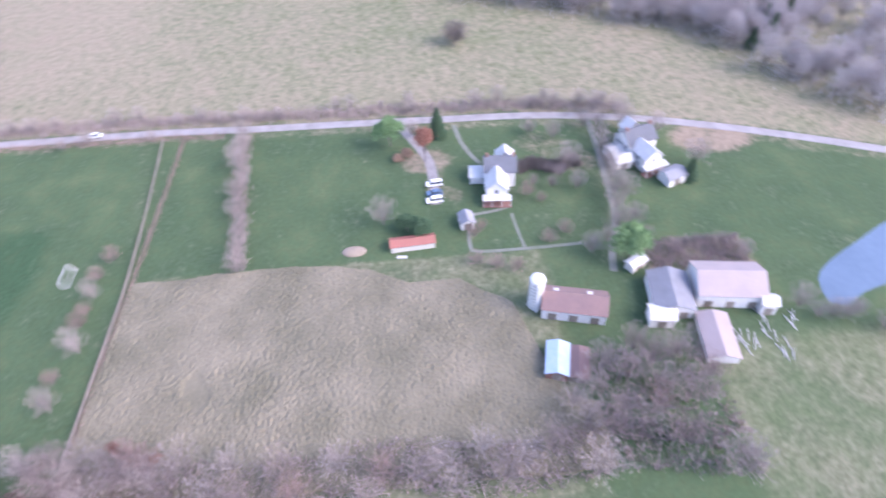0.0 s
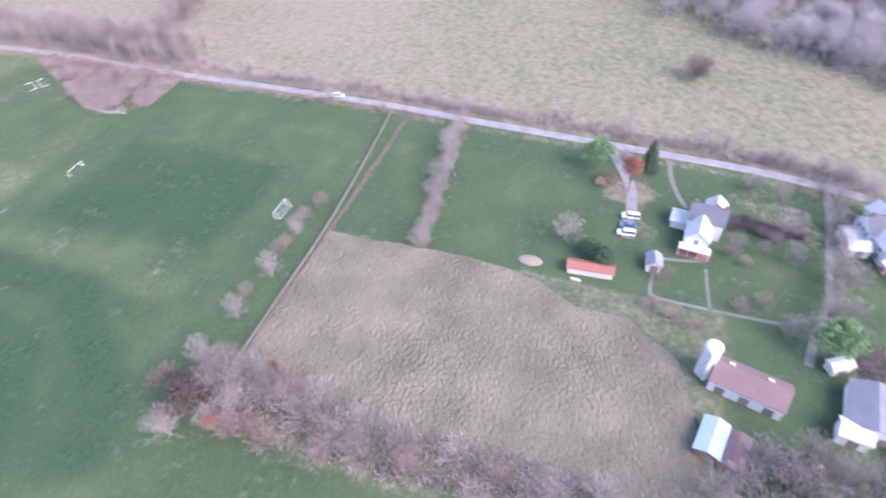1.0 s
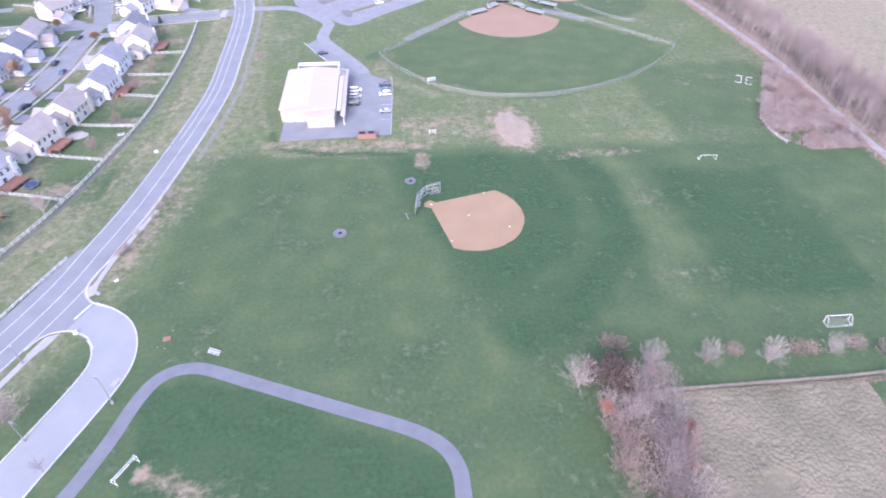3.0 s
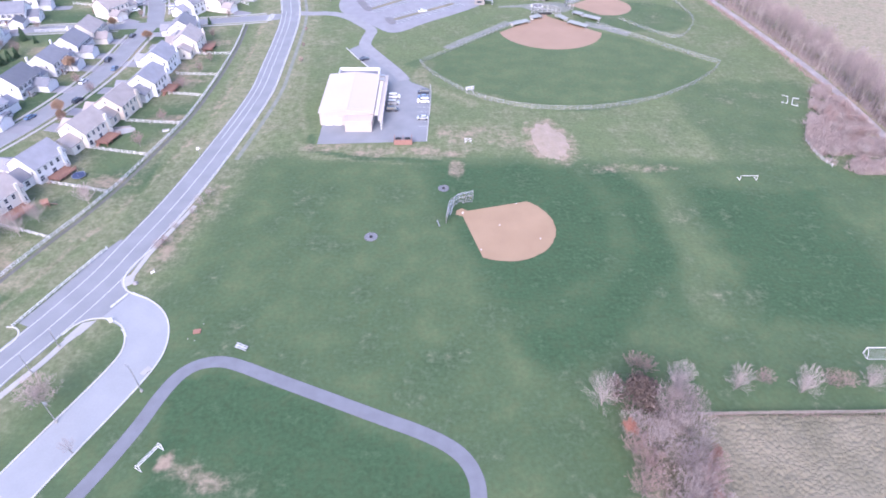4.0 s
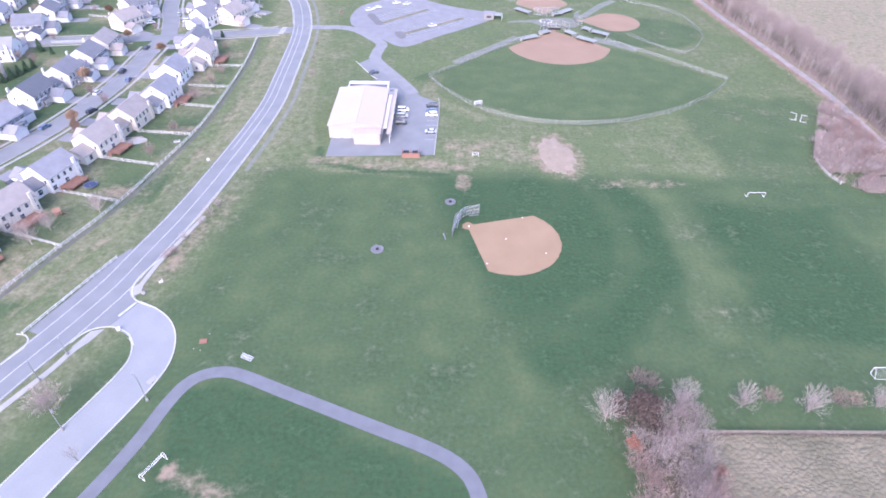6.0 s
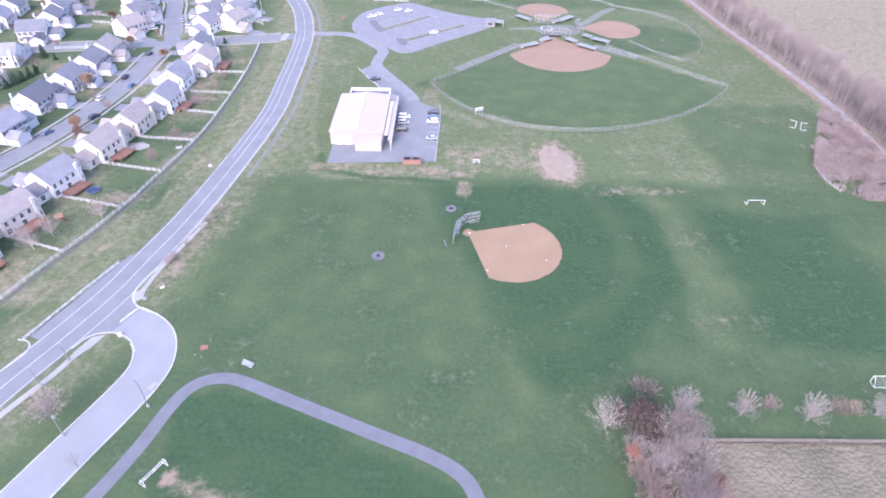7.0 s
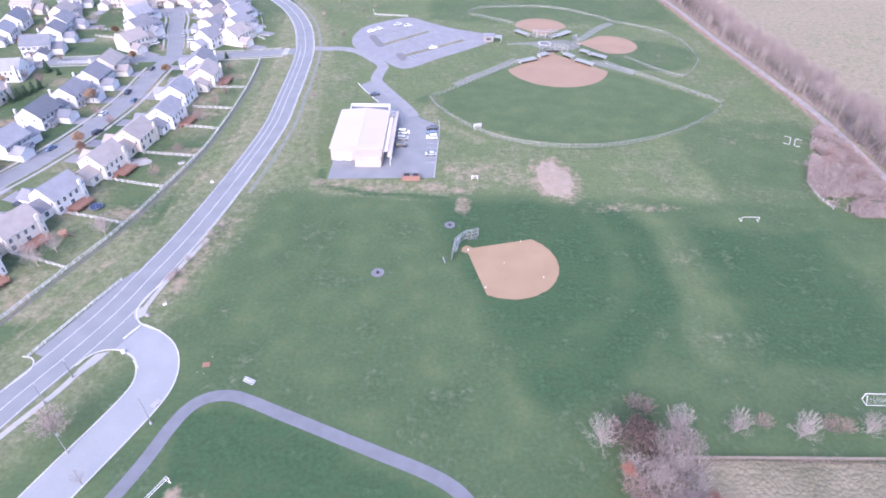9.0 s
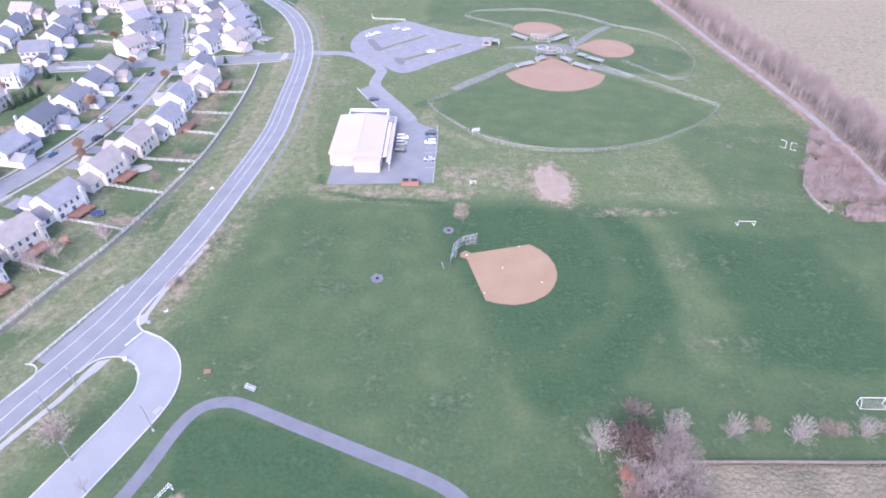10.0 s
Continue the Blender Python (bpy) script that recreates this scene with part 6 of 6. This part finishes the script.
scrub("hedge_floor", [(104 + 60 * t, 48.4 + 7 * t + random.Random(k).gauss(0, 1.2)) for k, t in enumerate(np.linspace(0, 1, 700))], 10, TWIG_DARK, 0.5, 1.8, "bare brush below the paddock hedgerow", 4, 0.07)


scrub("garden_thicket", inside(900, 11, lambda x, y: abs(x - 137.5 - 1.2 * math.sin(y * 0.5)) < 2.6, 132, -49, 143, -30), 11, BARK, 0.8, 2.0, "dark brown thicket beside the farmhouse", 6, 0.06)
scrub("yard_thicket", inside(800, 12, lambda x, y: True, 93, -82, 103, -57), 12, TWIG_DARK, 0.6, 2.2, "bare brush behind the great barn", 5, 0.06)


def dry_field():
    """Uncut dry grass: a sheet of tussocks with hollows between them."""
    step = 0.29
    xs, ys = np.arange(40, 106, step), np.arange(-34, 75.2, step)
    x, y = np.meshgrid(xs, ys)
    wx, wy = x * 0.8 + 0.9 * lattice(x, y, 2.6, 71), y + 0.9 * lattice(x, y, 2.6, 72)
    cell = 0.95
    jit = np.random.RandomState(5).rand(64, 64, 2)
    ci, cj = np.floor(wx / cell).astype(int), np.floor(wy / cell).astype(int)
    f1 = np.full(x.shape, 9.0)
    f2 = np.full(x.shape, 9.0)
    for di in (-1, 0, 1):
        for dj in (-1, 0, 1):
            q = jit[(ci + di) % 64, (cj + dj) % 64]
            d = np.hypot(wx / cell - ci - di - q[..., 0], wy / cell - cj - dj - q[..., 1])
            f2 = np.minimum(f2, np.maximum(f1, d))
            f1 = np.minimum(f1, d)
    tuft = np.clip(1.15 - f1, 0, 1) * 0.55 + np.clip((f2 - f1) * 2, 0, 1) * 0.2 + 0.45 * lattice(x, y, 0.8, 74) + 0.3 * lattice(x, y, 2.3, 78)
    edge = np.interp(y, [-34, -27, -20, -8, 5, 14, 31, 48, 63, 76], [58, 62, 86, 95, 95.5, 101, 103.6, 103.6, 102.6, 102]) + 1.2 * lattice(x, y, 6, 75)
    keep = (x < edge) & (x > 44 + 2 * lattice(x, y, 4, 76))
    z = 0.03 + 0.42 * tuft * (0.75 + 0.5 * lattice(x, y, 12, 77))
    for cx, cy in ((70.8, 53.2), (68, 51)):
        z *= 1 - 0.85 * blob(x, y, cx, cy, 3.2, 2.2, 0, 0.6)
    z = np.where(keep, z, -0.15)
    nx, ny = len(xs), len(ys)
    k = (np.arange(ny - 1)[:, None] * nx + np.arange(nx - 1))
    use = keep[:-1, :-1] | keep[1:, 1:] | keep[1:, :-1] | keep[:-1, 1:]
    k = k[use]
    me = bpy.data.meshes.new("dry_meadow")
    me.from_pydata(np.stack([x, y, z], -1).reshape(-1, 3).tolist(), [], np.stack([k, k + 1, k + nx + 1, k + nx], -1).tolist())
    me.materials.append(DRY)
    ob = new("dry_meadow", me)
    return tagged(ob, "uncut meadow of pale dry grass tussocks", "tall grass", "", "stuff")


dry_field()


# ---------------------------------------------------------------- fences
def rail_fence(pts, rails, height, mat, label, group, step=2.4, post=0.07, smooth=True, thick=0.04):
    ob = thing("rail_fence", Matrix(), label, "fence", group)
    line = smooth_line(pts, step) if smooth else [Vector((*p, 0)) for p in pts]
    pm = Shape().box(-post, -post, 0, post, post, height + 0.12).mesh("post", mat)
    for i, p in enumerate(line):
        q = part("post", pm, None, ob)
        q.location = p
    for k in range(rails):
        z = height * (k + 0.8) / rails
        s = Shape()
        for a, b in zip(line, line[1:]):
            n = Vector((b.y - a.y, a.x - b.x, 0)).normalized() * thick
            s.prism([(a + n)[:2], (b + n)[:2], (b - n)[:2], (a - n)[:2]], z - 0.06, z + 0.06)
        part("rail", s, mat, ob)
    return ob


rail_fence(FENCE_W, 3, 1.3, VINYL, "white vinyl three-rail fence behind the gardens", "white garden fences")
for pts in ([(-113.6, 135.8), (-126, 140), (-139.2, 144.1)], [(-106.6, 159.1), (-119, 162.3), (-131.5, 165.2)], [(-131.5, 165.2), (-134.4, 159.9)], [(-102.4, 181.8), (-116, 184.6), (-127, 187.2)], [(-98.4, 204.5), (-110, 205.4), (-119.5, 206.4)],
            [(-96.4, 227.5), (-104, 228.9), (-111, 229.6)], [(-95.9, 270.7), (-108, 270.4), (-117, 269.8)], [(-96.2, 247.5), (-106, 248), (-114, 248.5)], [(-104, 338), (-110, 344), (-111, 362), (-118, 384)], [(-200, 297), (-188, 298.6), (-176, 298.8)], [(-200, 338), (-186, 335), (-178, 332)], [(-205, 350), (-192, 348), (-184, 347)], [(-118, 356), (-108, 357)], [(-113, 343), (-103, 344)]):
    rail_fence(pts, 3, 1.3, VINYL, "white vinyl three-rail fence between gardens", "white garden fences")
rail_fence([(-105.8, 101.2), (-102.4, 111), (-98.8, 121), (-95.0, 131.2)], 2, 1.0, WHITE, "white-painted guard rail along the road shoulder", "", 2.4, thick=0.06)
rail_fence([(52.5, 75.4), (78, 75.8), (102, 76.2), (132, 78.4), (165, 81.8)], 4, 1.25, WOOD, "weathered grey board fence at the meadow's edge", "")
rail_fence([(137.2, 194), (136.4, 184), (138, 176)], 2, 1.1, VINYL, "pale rail fence at the scrub's edge", "", 2.4)
rail_fence([(-47.9, 395), (-45.6, 386.6), (-35, 385.4), (-25.3, 384.2)], 3, 1.2, VINYL, "white rail fence above the car park", "", 2.4)
rail_fence([(-43.3, 278.4), (-37.1, 267), (-31.4, 257.6)], 1, 0.5, WHITE, "low white barrier beside the hall drive", "", 2.0)


# ---------------------------------------------------------------- vehicles
def car(m, paint, label, van=False, group="parked cars"):
    ob = thing("car", m, label, "car", group)
    side = [(-2.25, 0.35), (2.2, 0.35), (2.25, 0.75), (1.35, 0.95), (-2.2, 1.0)] if not van else [(-2.4, 0.35), (2.3, 0.35), (2.35, 0.9), (1.5, 1.1), (-2.4, 1.1)]
    roof = [(-1.75, 0.98), (1.25, 0.95), (0.45, 1.45), (-1.2, 1.45)] if not van else [(-2.35, 1.08), (1.45, 1.08), (0.75, 1.78), (-2.15, 1.82)]
    body, cabin, top = Shape(), Shape(), Shape()

    def loft(s, outline, w0, w1):
        zs = [z for _, z in outline]
        lo, hi = min(zs), max(zs)
        k, n = len(s.v), len(outline)
        for sy in (-1, 1):
            for x, z in outline:
                w = w0 + (w1 - w0) * (z - lo) / (hi - lo)
                s.v.append((x, sy * w, z))
        s.f.append(tuple(range(k, k + n)))
        s.f.append(tuple(range(k + 2 * n - 1, k + n - 1, -1)))
        for i in range(n):
            j = (i + 1) % n
            s.f.append((k + i, k + n + i, k + n + j, k + j))

    loft(body, side, 0.92, 0.86)
    loft(cabin, roof, 0.84, 0.64)
    (x0, z0), (x1, z1) = roof[2], roof[3]
    loft(top, [(x1 - 0.05, z1 - 0.02), (x0 + 0.05, z0 - 0.02), (x0 - 0.05, z0 + 0.06), (x1 + 0.05, z1 + 0.06)], 0.68, 0.64)
    part("body", body, paint, ob)
    part("cabin_glass", cabin, GLASS, ob, "dark windows")
    part("roof", top, paint, ob)
    tyre = Shape().rod((0, -0.11, 0), (0, 0.11, 0), 0.33, n=12).mesh("wheel", DARK)
    for x in (-1.4, 1.4):
        for yy in (-0.82, 0.82):
            w = part("wheel", tyre, None, ob)
            w.location = (x, yy, 0.33)
    for yy in (-0.6, 0.6):
        part("headlight", Shape().box(2.1, yy - 0.18, 0.6, 2.26, yy + 0.18, 0.74), VINYL, ob)
    return ob


FIRST = {}
TEXT = {"white": "white", "silver": "silver", "dark": "dark", "blue": "blue"}


def park_car(x, y, turn, color, van=False, where="in the yard", z=0.05):
    key = (color, van, where)
    m = pose(x, y, z, 0, 0, turn)
    if key in FIRST:
        return copy_thing(FIRST[key], m)
    FIRST[key] = car(m, CARS[color], f"{TEXT[color]} {'van' if van else 'car'} parked {where}", van)
    return FIRST[key]


HALL = "on the asphalt yard beside the hall"
for x, y, turn, color, van in ((-17.6, 227.6, 2, "white", True), (-17.6, 222.0, 2, "silver", True), (-17.8, 216.0, 0, "dark", True), (-5.9, 231.4, 182, "dark", True), (-5.8, 223.6, 182, "white", True), (-5.8, 209.4, 182, "silver", False), (-33.6, 265.2, 30, "dark", False), (-5.9, 227.4, 182, "blue", False)):
    park_car(x, y, turn, color, van, HALL)
for x, y, turn, color in ((-45, 355, 36, "white"), (-41, 358.8, 36, "white"), (-30.3, 368, 36, "white"), (-24, 366.5, 36, "white"), (-8, 329.5, 20, "white")):
    park_car(x, y, turn, color, False, "in the far car park")
STREET = "on the residential street"
for x, y, turn, color, van in ((-149.4, 262.5, 92, "dark", True), (-143.0, 253.6, 95, "blue", False), (-149.8, 291.6, 88, "dark", False), (-144.8, 222.4, 70, "dark", True), (-156.8, 208.5, 70, "blue", False), (-151.3, 342.1, 110, "silver", False), (-162, 328, 40, "white", False), (-143, 331.4, 20, "white", True), (-162.5, 336.5, 40, "silver", False), (-160, 286, 0, "white", False), (-146.5, 168.5, -20, "dark", False), (-150.6, 240, 85, "white", False), (-146, 345, 110, "dark", False)):
    park_car(x, y, turn, color, van, STREET, 0.06)
FARM = "in the farm drive"
park_car(132.4, -4.4, 95, "white", True, FARM)
park_car(128.4, -4.2, 95, "blue", False, FARM)
park_car(125.2, -4.0, 95, "white", True, FARM)
park_car(170.0, 105.5, 90, "white", False, "on the farm lane")


# ---------------------------------------------------------------- small things
def lamp_post(x, y, turn, height, label):
    ob = thing("street_lamp", pose(x, y, 0, 0, 0, turn), label, "street lamp", "street lamps")
    part("base", Shape().rod((0, 0, 0), (0, 0, 0.6), 0.35, 0.32, 12), CONCRETE, ob, "round concrete base")
    part("pole", Shape().rod((0, 0, 0.5), (0, 0, height), 0.11, 0.07, 8), STEEL, ob)
    part("arm", Shape().rod((0, 0, height - 0.05), (0.9, 0, height + 0.1), 0.05, n=6), STEEL, ob)
    part("lamp_head", Shape().box(0.7, -0.2, height + 0.02, 1.5, 0.2, height + 0.2), STEEL, ob)
    return ob


lamp_post(-66.8, 82.0, 150, 8.6, "grey street lamp on a concrete base by the drive")
lamp_post(-82.0, 74.0, -30, 7.5, "thin grey lamp post at the drive's kerb")
lamp_post(-94.0, 87.0, 130, 6.0, "thin grey lamp post at the main road")
lamp_post(-91.5, 95.0, 130, 5.0, "thin grey lamp post at the main road")
sg = thing("road_sign", pose(-82.7, 179.5, 0, 0, 0, 20), "pale road sign on a tall pole in the verge", "road sign")
part("pole", Shape().rod((0, 0, 0), (0, 0, 5.2), 0.07, n=6), STEEL, sg)
part("plate", Shape().box(-0.5, -0.05, 4.2, 0.5, 0.0, 5.0), VINYL, sg, "white sign plate")
part("arm", Shape().box(-0.8, -0.08, 4.0, 0.8, -0.02, 4.15), VINYL, sg)
ws = thing("entrance_sign", pose(-78.2, 120.9, 0, 0, 0, 35), "small white folded sign standing on the grass", "sign")
part("panel", Shape().box(-0.6, -0.04, 0.25, 0.5, 0.04, 1.0), WHITE, ws)
part("panel", Shape().box(0.42, 0.0, 0.25, 0.5, 0.8, 1.0), WHITE, ws)
part("leg", Shape().box(-0.4, -0.03, 0, -0.34, 0.03, 0.25).box(0.4, -0.03, 0, 0.46, 0.03, 0.25), STEEL, ws)
rk = part("boulder", Shape().rod((0, 0, 0), (0, 0, 0.35), 0.75, 0.62, 9).rod((0, 0, 0.35), (0, 0, 0.6), 0.62, 0.3, 9), GRAVEL)
rk.location = (-81.6, 117.0, 0)
tagged(rk, "grey boulder at the corner of the drive", "boulder")
ub = thing("utility_box", pose(-82.4, 103.2, 0, 0, 0, 20), "small white utility box by the kerb", "utility box")
part("cabinet", Shape().box(-0.4, -0.3, 0, 0.4, 0.3, 0.9), WHITE, ub)
part("lid", Shape().box(-0.44, -0.34, 0.9, 0.44, 0.34, 0.97), PALEGREY, ub)
dr = thing("storm_drain", pose(-67.9, 87.6, 0, 0, 0, 60), "pale concrete storm drain at the drive's edge", "storm drain")
part("apron", Shape().box(-1.2, -0.7, 0, 1.2, 0.7, 0.2), CONCRETE, dr)
part("inlet", Shape().box(-0.6, -0.72, 0.04, 0.6, -0.68, 0.16), DARK, dr)
wb = thing("timber_stack", pose(-59.8, 99.8, 0, 0, 0, 10), "reddish-brown stack of boards on the grass", "timber stack")
for k in range(5):
    part("board", Shape().box(-0.9, -0.7 + 0.28 * k, 0, 0.9, -0.46 + 0.28 * k, 0.28 + 0.05 * (k % 2)), DECK, wb)
for dx, dy in ((-1.6, -2.4), (0.2, -2.9), (0.8, 2.6)):
    st = part("marker_stone", Shape().rod((0, 0, 0), (0, 0, 0.14), 0.15, 0.1, 7), CONCRETE)
    st.location = (-59.8 + dx, 99.8 + dy, 0)
    tagged(st, "small pale marker stone on the grass", "stone", "marker stones")

tp = thing("trampoline", pose(-119.8, 168.2, 0), "round garden trampoline with a dark blue mat", "trampoline")
part("mat", Shape().prism([(2.0 * math.cos(t), 2.0 * math.sin(t)) for t in np.linspace(0, 6.283, 24, endpoint=False)], 0.8, 0.86), BLUEMAT, tp)
rim = Shape()
for k in range(24):
    a, b = 2 * math.pi * k / 24, 2 * math.pi * (k + 1) / 24
    rim.rod((2.15 * math.cos(a), 2.15 * math.sin(a), 0.85), (2.15 * math.cos(b), 2.15 * math.sin(b), 0.85), 0.07, n=5)
part("padded_rim", rim, SIGNBAR, tp)
for k in range(6):
    a = 2 * math.pi * k / 6
    part("leg", Shape().rod((2.15 * math.cos(a), 2.15 * math.sin(a), 0), (2.15 * math.cos(a), 2.15 * math.sin(a), 0.85), 0.05, n=5), STEEL, tp)
    part("net_pole", Shape().rod((2.2 * math.cos(a), 2.2 * math.sin(a), 0.8), (2.2 * math.cos(a), 2.2 * math.sin(a), 2.3), 0.035, n=5), STEEL, tp)


def playset(x, y, turn, label):
    ob = thing("playset", pose(x, y, 0, 0, 0, turn), label, "playset", "garden playsets")
    for sx in (-0.8, 0.8):
        for sy in (-0.8, 0.8):
            part("post", Shape().box(sx - 0.06, sy - 0.06, 0, sx + 0.06, sy + 0.06, 2.2), DECK, ob)
    part("platform", Shape().box(-0.9, -0.9, 1.1, 0.9, 0.9, 1.2), DECK, ob)
    place_part(part("roof", gable_roof(1.8, 1.8, 2.2, 0.8, 0.2, 0.06), DECK, ob), 0, 0)
    part("slide", Shape().face((0.9, -0.3, 1.2), (0.9, 0.3, 1.2), (2.9, 0.3, 0.15), (2.9, -0.3, 0.15)).face((2.9, -0.3, 0.1), (2.9, 0.3, 0.1), (0.9, 0.3, 1.12), (0.9, -0.3, 1.12)), LEAF_ORANGE, ob, "orange slide")
    part("swing_beam", Shape().rod((-0.9, 0, 2.1), (-3.4, 0, 2.1), 0.07, n=6).rod((-3.4, 0, 2.1), (-3.6, -0.8, 0), 0.06, n=5).rod((-3.4, 0, 2.1), (-3.6, 0.8, 0), 0.06, n=5), DECK, ob)
    return ob


playset(-122.2, 151.4, 30, "wooden play tower with a slide on the lawn")
sb = thing("raised_bed", pose(-101.9, 199.6, 0, 0, 0, 20), "small white-framed raised garden bed", "garden bed")
part("frame", Shape().box(-1.1, -0.7, 0, 1.1, 0.7, 0.35), VINYL, sb)
part("soil", Shape().box(-0.95, -0.55, 0.35, 0.95, 0.55, 0.38), GRAVEL, sb)
pt = thing("stone_patio", pose(-117.6, 199.4, 0, 0, 0, 14), "pale stone patio with a low round wall", "patio")
part("paving", Shape().prism([(4.2 * math.cos(t), 2.6 * math.sin(t)) for t in np.linspace(0, 6.283, 20, endpoint=False)], 0, 0.12), CONCRETE, pt)
part("low_wall", Shape().box(-3.6, 2.0, 0.0, 2.4, 2.5, 0.6), GRAVEL, pt)


def scrap(x, y, seed):
    r = random.Random(seed)
    ob = thing("scrap_timber", pose(x, y, 0), "loose pale poles and panels lying in the farm yard", "scrap", "scrap of the farm yard")
    for k in range(5):
        a = r.uniform(-0.5, 0.5)
        px, py = r.uniform(-2, 2), r.uniform(-1.6, 1.6)
        part("pole", Shape().rod((px, py, 0.08), (px + 3.2 * math.cos(a), py + 3.2 * math.sin(a), 0.16), 0.09, n=5), VINYL, ob)
    return ob


for k, (x, y) in enumerate(((76, -78), (71, -76), (68, -71.5), (66, -78), (73, -83), (70, -70))):
    scrap(x, y, 80 + k)


tr = thing("feed_trough", pose(104.4, 6.0, 0, 0, 0, 85), "low white feed trough in front of the long shed", "trough")
part("basin", Shape().box(-1.3, -0.35, 0.15, 1.3, 0.35, 0.55), VINYL, tr)
for x in (-1.0, 1.0):
    part("foot", Shape().box(x - 0.1, -0.3, 0, x + 0.1, 0.3, 0.15), WOOD, tr)
